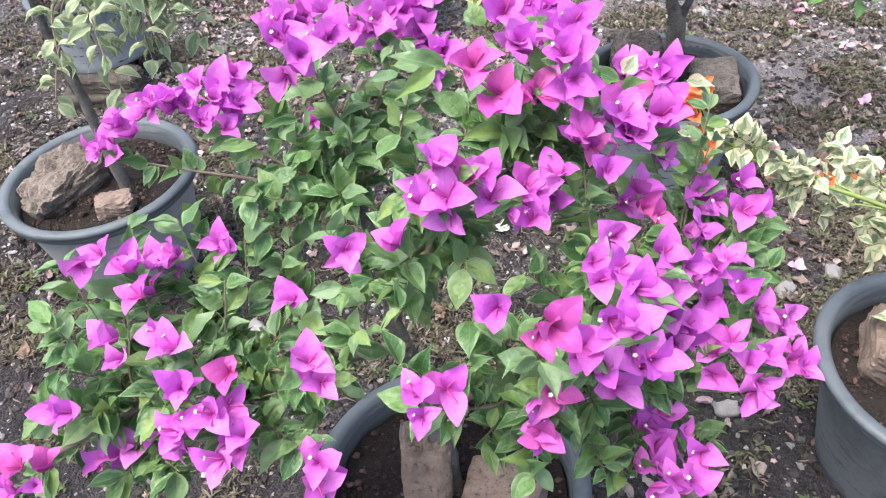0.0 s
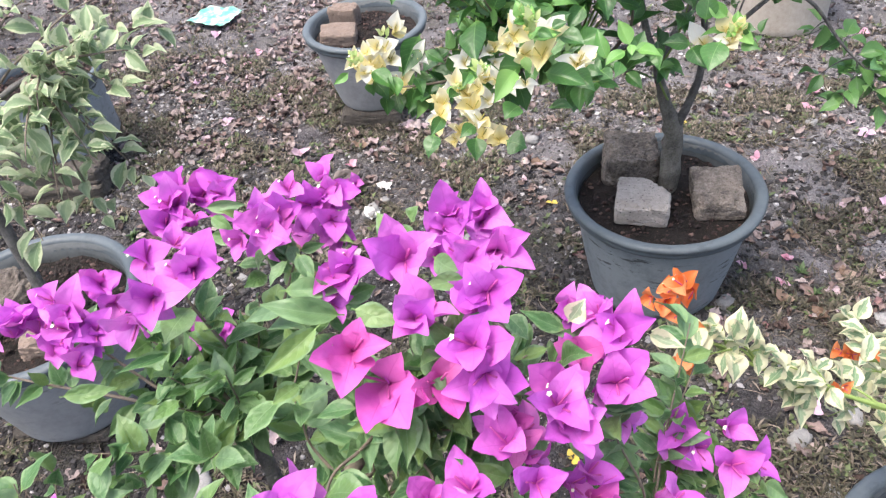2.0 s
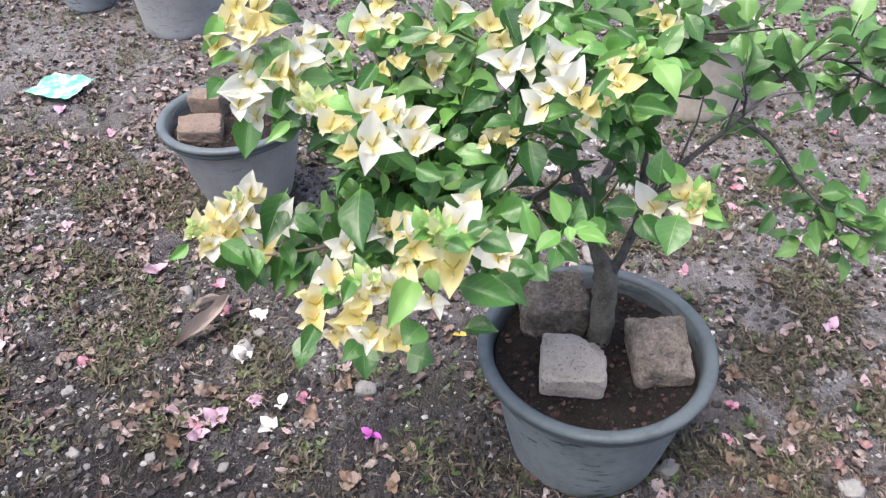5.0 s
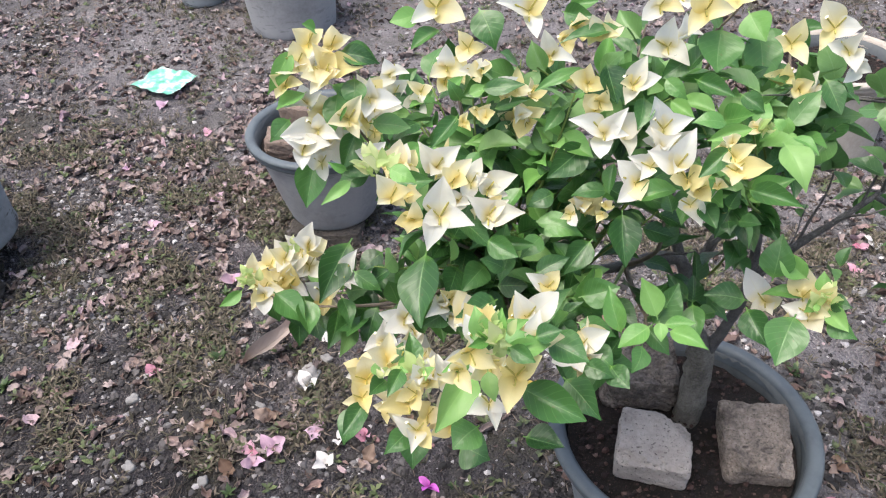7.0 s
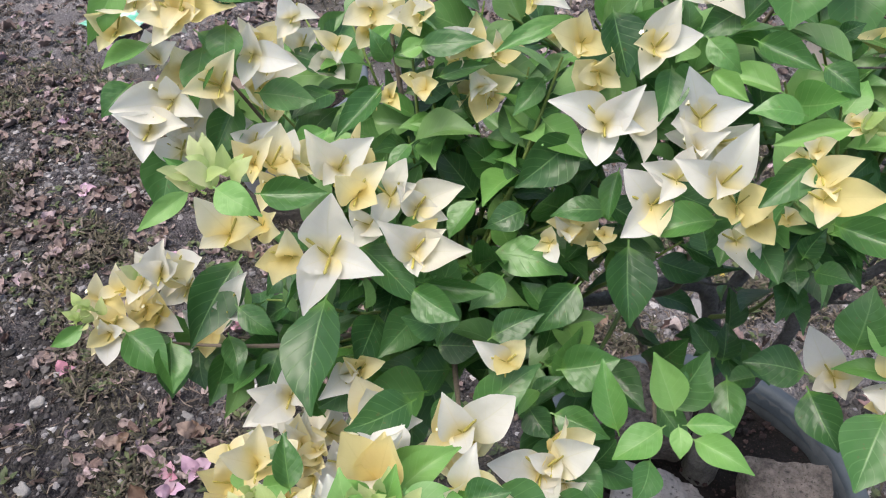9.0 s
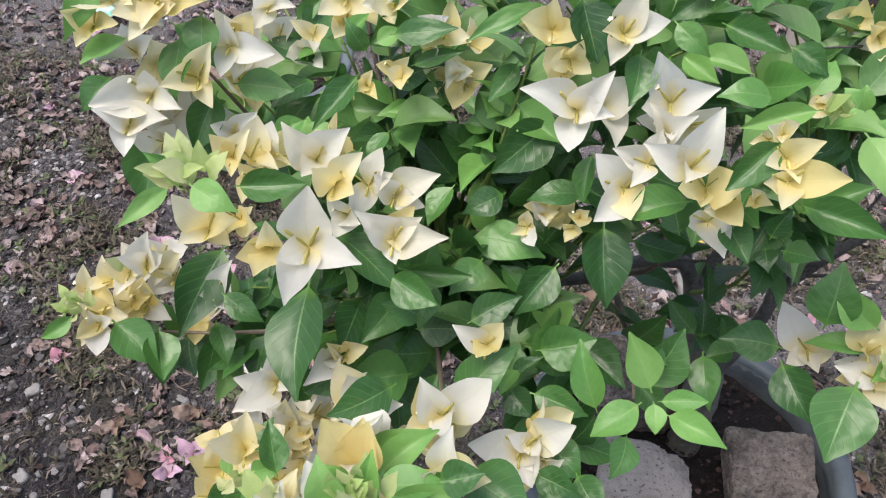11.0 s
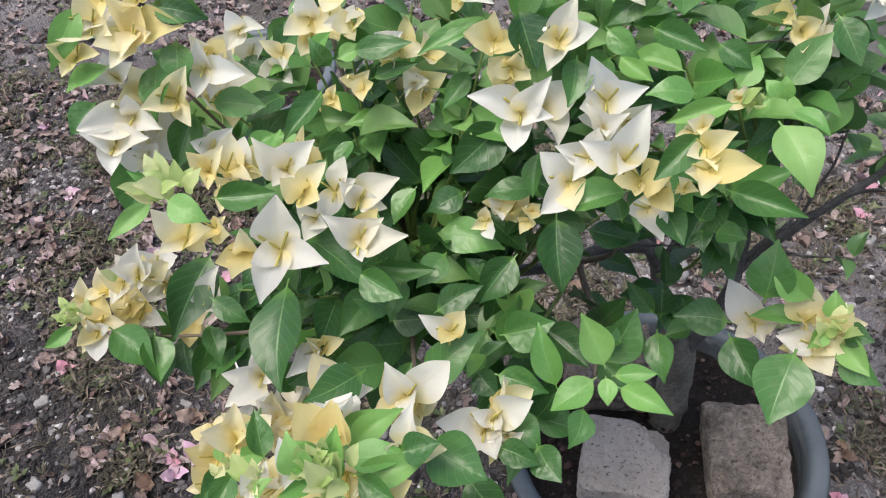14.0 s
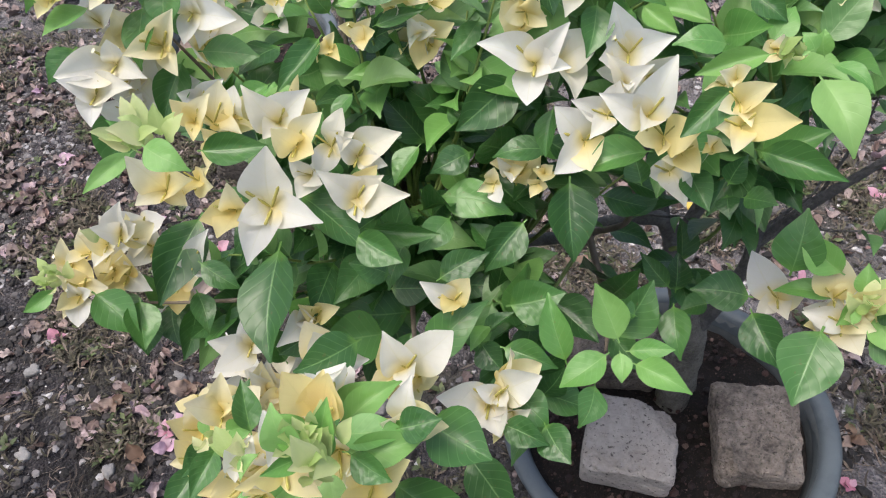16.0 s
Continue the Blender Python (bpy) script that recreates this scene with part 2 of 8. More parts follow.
def ground_material():
    m, t, b = material("dark_gravelly_soil", 0.92)
    c = t.nodes.new("ShaderNodeTexCoord")
    big = noise_of(t, 1.7, 5.0, 0.6)
    mid = noise_of(t, 11.0, 6.0, 0.7)
    fine = noise_of(t, 130.0, 4.0, 0.75)
    grit = noise_of(t, 420.0, 2.0, 0.6)
    cells = node(t, "ShaderNodeTexVoronoi", Scale=170.0)
    t.links.new(c.outputs["Object"], cells.inputs["Vector"])
    wobble = maths(t, "ADD", maths(t, "MULTIPLY", mid, 0.5), maths(t, "MULTIPLY", fine, 0.5))
    tone = ramp(t, wobble, [(0.36, (0.010, 0.009, 0.0095)), (0.45, (0.042, 0.037, 0.042)), (0.56, (0.118, 0.106, 0.116)), (0.68, (0.37, 0.345, 0.36))])
    grey = ramp(t, cells.outputs["Color"], [(0.2, (0.06, 0.057, 0.060)), (0.75, (0.36, 0.345, 0.350)), (1.0, (0.62, 0.60, 0.60))])
    tone = mix(t, ramp(t, maths(t, "ADD", maths(t, "MULTIPLY", big, 0.7), maths(t, "MULTIPLY", fine, 0.3)), [(0.49, (0, 0, 0)), (0.62, (0.72, 0.72, 0.72))]), tone, grey)
    tone = mix(t, ramp(t, grit, [(0.61, (0, 0, 0)), (0.70, (0.8, 0.8, 0.8))]), tone, (0.44, 0.42, 0.43))
    place_of = t.nodes.new("ShaderNodeSeparateXYZ")
    t.links.new(c.outputs["Object"], place_of.inputs[0])
    dry = maths(t, "ADD", maths(t, "ADD", maths(t, "MULTIPLY", place_of.outputs[1], 0.29), maths(t, "MULTIPLY", place_of.outputs[0], 0.20)), maths(t, "MULTIPLY", big, 0.5))
    tone = mix(t, ramp(t, maths(t, "MULTIPLY", dry, 0.8), [(0.66, (0, 0, 0)), (0.88, (0.85, 0.85, 0.85))]), tone, mix(t, 0.5, tone, (0.36, 0.335, 0.345)))
    # nearer soil multiplied down: damp, with the plants' shade put into the colour too
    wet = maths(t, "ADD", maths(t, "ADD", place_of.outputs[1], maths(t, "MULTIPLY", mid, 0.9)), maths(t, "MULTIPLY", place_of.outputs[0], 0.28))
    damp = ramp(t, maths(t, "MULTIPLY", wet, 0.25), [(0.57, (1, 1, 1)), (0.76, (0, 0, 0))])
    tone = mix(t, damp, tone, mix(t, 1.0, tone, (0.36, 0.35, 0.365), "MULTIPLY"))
    moss = ramp(t, maths(t, "ADD", maths(t, "MULTIPLY", noise_of(t, 2.6, 5.0), 0.7), maths(t, "MULTIPLY", fine, 0.3)), [(0.50, (0, 0, 0)), (0.60, (0.6, 0.6, 0.6))])
    tone = mix(t, moss, tone, (0.050, 0.046, 0.024))
    t.links.new(tone, b.inputs["Base Color"])
    height = maths(t, "ADD", maths(t, "MULTIPLY", wobble, 0.7), maths(t, "ADD", maths(t, "MULTIPLY", cells.outputs["Distance"], -0.5), maths(t, "MULTIPLY", grit, 0.15)))
    bump(t, b, height, 1.0, 0.024)
    return m


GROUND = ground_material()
FALLEN = litter_material("dry_fallen_bracts", [(0.0, (0.105, 0.076, 0.072)), (0.2, (0.22, 0.165, 0.158)), (0.38, (0.36, 0.29, 0.282)), (0.55, (0.46, 0.385, 0.38)), (0.70, (0.25, 0.178, 0.155)), (0.88, (0.56, 0.48, 0.475)), (1.0, (0.60, 0.43, 0.50))])
PEBBLE = litter_material("grey_pebbles", [(0.0, (0.045, 0.042, 0.046)), (0.35, (0.12, 0.114, 0.12)), (0.65, (0.26, 0.25, 0.255)), (0.88, (0.45, 0.43, 0.44)), (1.0, (0.72, 0.70, 0.70))])
CLOD = litter_material("dark_soil_clods", [(0.0, (0.010, 0.009, 0.009)), (0.5, (0.032, 0.028, 0.028)), (0.85, (0.070, 0.062, 0.062)), (1.0, (0.15, 0.14, 0.14))])
WEED = litter_material("small_green_weeds", [(0.0, (0.05, 0.07, 0.028)), (0.5, (0.09, 0.125, 0.045)), (1.0, (0.16, 0.20, 0.075))], 0.6)
MOSS = litter_material("olive_brown_moss", [(0.0, (0.038, 0.035, 0.023)), (0.35, (0.075, 0.069, 0.042)), (0.65, (0.125, 0.112, 0.072)), (0.85, (0.19, 0.155, 0.12)), (1.0, (0.33, 0.27, 0.23))])
DAMP = litter_material("damp_brown_leaves", [(0.0, (0.030, 0.019, 0.017)), (0.4, (0.085, 0.052, 0.044)), (0.7, (0.17, 0.11, 0.095)), (0.9, (0.30, 0.22, 0.20)), (1.0, (0.42, 0.22, 0.24))])
CRUMB = litter_material("soil_crumbs", [(0.0, (0.008, 0.005, 0.0045)), (0.5, (0.030, 0.015, 0.013)), (0.85, (0.085, 0.042, 0.036)), (1.0, (0.20, 0.13, 0.11))])
STRAW = litter_material("dry_straw_and_moss", [(0.0, (0.11, 0.086, 0.070)), (0.5, (0.22, 0.175, 0.145)), (1.0, (0.36, 0.30, 0.25))])


# ---- building blocks ----
def part(name, data, mat, parent, label="", m=None):
    """One mesh object under a thing or a part. data is a mesh, or a bmesh in the parent's space."""
    if isinstance(data, bmesh.types.BMesh):
        me = bpy.data.meshes.new(name)
        data.to_mesh(me)
        data.free()
        me.polygons.foreach_set("use_smooth", [True] * len(me.polygons))
        data = me
    if mat and not data.materials:
        data.materials.append(mat)
    ob = new(name, data)
    ob.parent = parent
    if m is not None:
        ob.matrix_basis = m
    if label:
        tagged(ob, label)
    return ob


def thing(name, at, label, category, group="", kind=""):
    ob = new(name)
    ob.empty_display_size = 0.05
    ob.location = at
    return tagged(ob, label, category, group, kind)


def grid_mesh(name, points, rows, cols, mat, uvs=None, close=False):
    faces = []
    for i in range(rows - 1):
        for j in range(cols if close else cols - 1):
            k = (j + 1) % cols
            faces.append((i * cols + j, i * cols + k, (i + 1) * cols + k, (i + 1) * cols + j))
    me = bpy.data.meshes.new(name)
    me.from_pydata(points, [], faces)
    if uvs:
        layer = me.uv_layers.new(name="UVMap")
        for loop in me.loops:
            layer.data[loop.index].uv = uvs[loop.vertex_index]
    me.polygons.foreach_set("use_smooth", [True] * len(me.polygons))
    if mat:
        me.materials.append(mat)
    return me


def blade_mesh(name, mat, half, rise, taper, fold, curve, wave, seed, rows=11, twist=0.0, stalk=0.0, tipcurl=0.0, cup=1.25):
    """A leaf or bract of length 1 along y, upper side up. half: half its width; rise, taper: how it widens from the base and narrows
    to its tip; fold: how far the halves lift from the midrib; curve: its rise over the line from base to tip; wave: at the margin."""
    rng = random.Random(seed)
    ph, qh = rng.uniform(0, 6.28), rng.uniform(0, 6.28)
    beat = rng.uniform(6.0, 9.5)
    at = rise / (rise + taper)
    top = at ** rise * (1 - at) ** taper
    pts, uvs = [], []
    cols = 9
    for i in range(rows):
        s = i / (rows - 1)
        u = max(0.0, (s - stalk) / (1 - stalk))
        w = max(half * u ** rise * (1 - u) ** taper / top, 0.014)
        lean = twist * (s - 0.4)
        for j in range(cols):
            a = j / (cols - 1) * 2 - 1
            ruffle = wave * (math.sin(beat * s + (ph if a > 0 else qh)) + 0.5 * math.sin(beat * 2.1 * s + (qh if a > 0 else ph))) * abs(a) ** 1.7 * min(1.0, w / half * 1.4)
            z = fold * w * abs(a) ** cup + curve * 4 * s * (1 - s) + ruffle + tipcurl * max(0.0, s - 0.6) ** 2
            pts.append((a * w * (1 - 0.12 * abs(fold) * abs(a)) + 0.10 * twist * math.sin(3.0 * s), s, z + lean * a * w))
            uvs.append(((a + 1) / 2, u))
    return grid_mesh(name, pts, rows, cols, mat, uvs)


def blades(name, mat, half, rise, taper, count, fold, curve, wave, rows=11, stalk=0.0, tipcurl=(0.0, 0.0), cup=1.25, twist=0.35):
    out = []
    for i in range(count):
        r = random.Random(name + mat.name + str(i))
        out.append(blade_mesh(name, mat, half * r.uniform(0.86, 1.12), rise, taper * r.uniform(0.9, 1.12), r.uniform(*fold), r.uniform(*curve), wave * r.uniform(0.5, 1.4), i, rows, r.uniform(-twist, twist), stalk, r.uniform(*tipcurl), cup))
    return out


def leaf_set(mat, half=0.29, fold=(0.10, 0.70), curve=(0.0, 0.11), wave=0.022):
    return blades("leaf", mat, half, 0.78, 1.18, 14, fold, curve, wave, 13, 0.09, (-0.9, 0.1), 1.2, 0.5)


def bract_set(mat, half=0.36, wave=0.03, fold=(0.10, 0.50), curve=(0.0, 0.09), rise=0.64, taper=0.98, tipcurl=(-0.7, 0.3)):
    return blades("bract", mat, half, rise, taper, 12, fold, curve, wave, 12, 0.0, tipcurl, 1.7, 0.4)


def place(base, tip, width, face, origin):
    """Matrix that lays a blade from base to tip, its upper side towards face."""
    y = Vector(tip) - Vector(base)
    length = max(y.length, 1e-4)
    y /= length
    z = Vector(face) - y * Vector(face).dot(y)
    z = z.normalized() if z.length > 1e-5 else y.orthogonal().normalized()
    x = y.cross(z)
    r = Matrix((x, y, z)).transposed().to_4x4()
    return Matrix.Translation(Vector(base) - Vector(origin)) @ r @ Matrix.Diagonal((length * width, length, length, 1))


def tube(points, radii, sides=8, seed=0, gnarl=0.0):
    """A tapered, slightly uneven stem along smooth points."""
    pts = [Vector(p) for p in points]
    dense, rad = [], []
    for i in range(len(pts) - 1):
        p0, p1, p2, p3 = pts[max(i - 1, 0)], pts[i], pts[i + 1], pts[min(i + 2, len(pts) - 1)]
        n = 5
        for k in range(n):
            s = k / n
            dense.append(0.5 * ((2 * p1) + (p2 - p0) * s + (2 * p0 - 5 * p1 + 4 * p2 - p3) * s * s + (3 * p1 - p0 - 3 * p2 + p3) * s ** 3))
            rad.append(radii[i] + (radii[i + 1] - radii[i]) * s)
    dense.append(pts[-1])
    rad.append(radii[-1])
    verts = []
    side = Vector((0.31, 0.77, 0.55))
    for i, p in enumerate(dense):
        d = (dense[min(i + 1, len(dense) - 1)] - dense[max(i - 1, 0)]).normalized()
        x = d.cross(side).normalized()
        y = d.cross(x)
        for j in range(sides):
            a = 6.2832 * j / sides
            q = p + (x * math.cos(a) + y * math.sin(a)) * rad[i]
            if gnarl:
                q += (x * math.cos(a) + y * math.sin(a)) * rad[i] * gnarl * noise.noise(q * 60 + Vector((seed, 0, 0)))
            verts.append(q)
    me = grid_mesh("stem", verts, len(dense), sides, None, None, True)
    return me


def stem(plant, name, points, radii, mat, sides=7, gnarl=0.0, label=""):
    o = plant.location
    me = tube([Vector(p) - o for p in points], radii, sides, len(bpy.data.meshes), gnarl)
    return part(name, me, mat, plant, label)


class Plant:
    def __init__(self, name, at, label, category, leaves, seed, view=(0.45, 1.0, 1.35), depth=0.27, full=0.0):
        self.root = thing(name, at, label, category)
        self.leaves, self.rng = leaves, random.Random(seed)
        self.view = Vector(view)
        self.depth, self.full = depth, full

    def leaf(self, base, tip, width=1.0, face=None, kind=None, under=None):
        r = self.rng
        if face is None:
            to = (self.view - Vector(base)).normalized()
            face = to * 0.75 + Vector((0, 0, 0.5)) + Vector((r.uniform(-.55, .55), r.uniform(-.5, .5), r.uniform(-.2, .2)))
        me = r.choice(kind or self.leaves)
        return part("leaf", me, None, under or self.root, "", place(base, tip, width, face, self.root.location))

    def flower(self, centre, tips, bracts, face=None, widths=1.0, tubes=None, depth=None):
        """Three papery bracts round their florets."""
        r = self.rng
        c = Vector(centre)
        mean = sum((Vector(t) for t in tips), Vector()) / len(tips)
        if face is None:
            face = (self.view - c).normalized() * 0.8 + Vector((0, 0, 0.35))
        face = Vector(face).normalized()
        size = sum((Vector(t) - c).length for t in tips) / len(tips)
        depth = self.depth if depth is None else depth
        c = c - face * size * depth
        root = place(c, c + face * size * (0.9 + depth * 0.4), 1.0, Vector((0.3, 0.2, 0.9)), self.root.location)
        ob = part("flower", r.choice(tubes), None, self.root, "", root)
        back = root.inverted()
        for t in tips:
            v = Vector(t)
            kind = r.choice(bracts)
            out = v - c
            m = place(c, v, widths * r.uniform(0.9, 1.12), face + Vector((r.uniform(-.18, .18), r.uniform(-.18, .18), r.uniform(-.18, .18))) - out.normalized() * 0.15, self.root.location)
            part("bract", kind, None, ob, "", back @ m)
        if self.full and r.random() < self.full:
            side = Vector((r.uniform(-1, 1), r.uniform(-1, 1), r.uniform(-1, 0.4))) - face * 0.5
            self.full, keep = 0.0, self.full
            self.bloom(Vector(centre) + side.normalized() * size * r.uniform(0.7, 1.1), size * r.uniform(0.75, 0.95), face + side * 0.5, r.uniform(0, 120), bracts, tubes)
            self.full = keep
        return ob

    def bloom(self, centre, size, face, turn, bracts, tubes, open_=0.66, widths=1.05):
        """A flower from its middle, size, direction and turn alone."""
        f = Vector(face).normalized()
        x = f.orthogonal().normalized()
        y = f.cross(x)
        tips = []
        for k in range(3):
            a = radians(turn + 120 * k + self.rng.uniform(-14, 14))
            l = size * self.rng.uniform(0.80, 1.10)
            o = open_ * self.rng.uniform(0.6, 1.3)
            tips.append(Vector(centre) + ((x * math.cos(a) + y * math.sin(a)) * math.sin(o * 1.57) + f * math.cos(o * 1.57)) * l)
        return self.flower(centre, tips, bracts, f, widths, tubes)


def bud_cluster(plant, centre, size, count):
    """Young shoot tip: small yellow-green bracts and leaves crowded together."""
    r = plant.rng
    c = Vector(centre)
    up = (plant.view - c).normalized() * 0.5 + Vector((0, 0, 0.8))
    for k in range(count):
        way = (up + Vector((r.uniform(-1, 1), r.uniform(-1, 1), r.uniform(-.6, .6)))).normalized()
        base = c + Vector((r.uniform(-.4, .4), r.uniform(-.4, .4), r.uniform(-.4, .4))) * size
        plant.leaf(base, base + way * size * r.uniform(0.5, 1.0), 1.0, up, BUDS)


def floret_mesh(mat, star_mat, count, seed, star=True):
    """Slender floret tubes, in a unit space along y, one or more with an open star."""
    rng = random.Random(seed)
    bm = bmesh.new()
    for k in range(count):
        a = 6.28 * k / count + rng.uniform(-.3, .3)
        lean = rng.uniform(0.26, 0.46)
        top = Vector((math.cos(a) * lean, rng.uniform(0.44, 0.66), math.sin(a) * lean))
        low = Vector((math.cos(a) * 0.03, 0.05, math.sin(a) * 0.03))
        axis = (top - low).normalized()
        x = axis.orthogonal().normalized()
        y = axis.cross(x)
        rings = []
        for s, rad in ((0, 0.018), (0.3, 0.036), (0.6, 0.028), (0.92, 0.034), (1.0, 0.018)):
            rings.append([bm.verts.new(low.lerp(top, s) + (x * math.cos(q) + y * math.sin(q)) * rad) for q in (0, 1.257, 2.513, 3.77, 5.027)])
        for r0, r1 in zip(rings, rings[1:]):
            for j in range(5):
                bm.faces.new((r0[j], r0[(j + 1) % 5], r1[(j + 1) % 5], r1[j]))
        bm.faces.new(rings[-1])
        if star and k == 0:
            hub = bm.verts.new(top + axis * 0.015)
            ring = []
            for j in range(10):
                q = 6.2832 * j / 10
                d = 0.085 if j % 2 == 0 else 0.055
                ring.append(bm.verts.new(top + axis * 0.03 + (x * math.cos(q) + y * math.sin(q)) * d))
            for j in range(10):
                f = bm.faces.new((hub, ring[j], ring[(j + 1) % 10]))
                f.material_index = 1
    me = bpy.data.meshes.new("flower")
    bm.to_mesh(me)
    bm.free()
    me.polygons.foreach_set("use_smooth", [True] * len(me.polygons))
    me.materials.append(mat)
    me.materials.append(star_mat)
    return me


LEAVES_WHITE, LEAVES_YOUNG = leaf_set(LEAF, 0.30), leaf_set(YOUNG, 0.29)
LEAVES_PINK = leaf_set(PINK_LEAF, 0.275, (0.05, 0.55), (-0.03, 0.10), 0.035)
LEAVES_PALE, LEAVES_CREAM, LEAVES_FAR = leaf_set(PALE_LEAF, 0.27, (0.1, 0.7), (0.0, 0.16), 0.04), leaf_set(CREAM_LEAF, 0.34, (0.0, 0.6), (-0.04, 0.16), 0.075), leaf_set(FAR_LEAF, 0.30)
BRACTS_WHITE, BRACTS_YELLOW = bract_set(WHITE, 0.35, 0.035, (0.15, 0.65), (0.0, 0.12)), bract_set(YELLOW, 0.345, 0.035, (0.15, 0.65), (0.0, 0.12))
BRACTS_PINK = bract_set(PINK, 0.35, 0.055, (0.10, 0.60), (0.0, 0.14), 0.56, 0.80, (-1.2, 0.3))
BRACTS_FADED = bract_set(FADED, 0.36, 0.055, (0.10, 0.60), (0.0, 0.14), 0.56, 0.80, (-1.2, 0.3))
BRACTS_ORANGE = bract_set(ORANGE, 0.42, 0.07, (0.2, 0.8), (0.02, 0.12), 0.54, 0.8)
BUDS = bract_set(BUD, 0.30, 0.03)
FLORETS = [floret_mesh(STAMEN, STAR, 3, i, i == 0) for i in range(3)]
PINK_FLORETS = [floret_mesh(PINK_TUBE, STAR, 3, 10 + i, i < 2) for i in range(4)]


# ---- ground ----
def swell(x, y):
    v = Vector((x, y, 0))
    fade = 1.0 / (1.0 + max(0.0, math.hypot(x, y - 2) - 6) * 0.2)
    return (0.014 * noise.noise(v * 2.1) + 0.010 * noise.noise(v * 8.0) + 0.006 * noise.noise(v * 24.0) + 0.003 * noise.noise(v * 50.0)) * fade


def axis(lo, hi, step):
    inner = np.arange(lo, hi + step / 2, step)
    out = step * np.cumsum(1.35 ** np.arange(1, 31))
    return np.concatenate([(lo - out)[::-1], inner, hi + out])


def make_ground():
    xs, ys = axis(-2.2, 2.1, 0.013), axis(0.3, 4.9, 0.013)
    pts = [(float(x), float(y), swell(float(x), float(y))) for y in ys for x in xs]
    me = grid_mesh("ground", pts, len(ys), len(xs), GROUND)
    tagged(new("ground", me), "dark damp soil with grey gravel and moss", "ground", kind="structure")


make_ground()


def scatter(name, label, category, mat, count, seed, make, where, smooth=True):
    """Many small loose things that nobody could count, as one mesh lying on the ground."""
    rng = random.Random(seed)
    verts, faces = [], []
    done = 0
    while done < count:
        x, y = rng.uniform(-3.0, 2.9), rng.uniform(-0.5, 5.6)
        edge = min(1.0, (x + 3.0) / 0.9, (2.9 - x) / 0.9, (y + 0.5) / 0.9, (5.6 - y) / 0.9)
        if rng.random() > where(x, y) * edge:
            continue
        done += 1
        v, f = make(rng)
        n = len(verts)
        a = rng.uniform(0, 6.28)
        c, s = math.cos(a), math.sin(a)
        z = swell(x, y)
        verts += [(x + c * p[0] - s * p[1], y + s * p[0] + c * p[1], z + p[2]) for p in v]
        faces += [tuple(n + i for i in q) for q in f]
    me = bpy.data.meshes.new(name)
    me.from_pydata(verts, [], faces)
    me.materials.append(mat)
    me.polygons.foreach_set("use_smooth", [smooth] * len(me.polygons))
    tagged(new(name, me), label, category, kind="stuff")


def crumpled(rng, lo=0.014, hi=0.046):
    """A dry, shrivelled, curled and torn bract."""
    size = lo + (hi - lo) * rng.random() ** 1.1
    curl, bend, twist = rng.uniform(-0.4, 1.5), rng.uniform(-0.9, 1.8), rng.uniform(-1.2, 1.2)
    ruck, wide, phase = rng.uniform(0.15, 0.6), rng.uniform(0.30, 0.55), rng.uniform(0, 50)
    rise, taper = rng.uniform(0.4, 0.9), rng.uniform(0.5, 1.1)
    rows, cols = 7, 6
    v, f = [], []
    for i in range(rows):
        s = 0.02 + 0.96 * i / (rows - 1)
        w = wide * 1.9 * s ** rise * (1 - s) ** taper
        for j in range(cols):
            a = j / (cols - 1) * 2 - 1
            torn = 1 + 0.5 * noise.noise(Vector((a * 3 + phase, s * 5, 7)))
            crease = ruck * noise.noise(Vector((a * 2.3, s * 4.2, phase)))
            z = size * (curl * w * a * a + bend * (s - 0.5) ** 2 + twist * a * w * (s - 0.5) + crease * 0.7)
            slide = 0.16 * noise.noise(Vector((s * 3, a * 2, phase + 9)))
            v.append(((a * w * torn * (1 - 0.22 * abs(curl)) + slide) * size, (s - 0.5 + slide) * size, z))
    low = min(p[2] for p in v)
    v = [(x, y, z - low + 0.001) for x, y, z in v]
    for i in range(rows - 1):
        for j in range(cols - 1):
            k = i * cols + j
            f.append((k, k + 1, k + cols + 1, k + cols))
    return v, f


def pebble(rng, lo=0.003, hi=0.010):
    r = lo + (hi - lo) * rng.random() ** 2.5
    v = [(0, 0, -r * .3)]
    for z, w in ((0.1, 1.0), (0.6, 0.7)):
        for k in range(6):
            a = 6.2832 * k / 6
            q = r * w * rng.uniform(0.6, 1.3)
            v.append((math.cos(a) * q * 1.2, math.sin(a) * q, z * r * rng.uniform(0.8, 1.1)))
    v.append((0, 0, r * 0.8))
    f = []
    for k in range(6):
        n = (k + 1) % 6
        f += [(1 + k, 1 + n, 7 + n, 7 + k), (7 + k, 7 + n, 13)]
    return v, f


def tuft(rng, n=(4, 9), size=(0.010, 0.026), width=0.28, up=(0.2, 0.9)):
    v, f = [], []
    for k in range(rng.randint(*n)):
        a, l, e = rng.uniform(0, 6.28), rng.uniform(*size), rng.uniform(*up)
        ox, oy = rng.uniform(-.3, .3) * l, rng.uniform(-.3, .3) * l
        d, s = (math.cos(a), math.sin(a)), (-math.sin(a), math.cos(a))
        i = len(v)
        for t, w, z in ((0.0, 0.05, 0.0), (0.5, width, 0.6), (1.0, 0.02, 0.75)):
            for q in (-1, 1):
                v.append((ox + d[0] * l * t + s[0] * w * l * q, oy + d[1] * l * t + s[1] * w * l * q, 0.002 + e * l * z))
        f += [(i, i + 1, i + 3, i + 2), (i + 2, i + 3, i + 5, i + 4)]
    return v, f


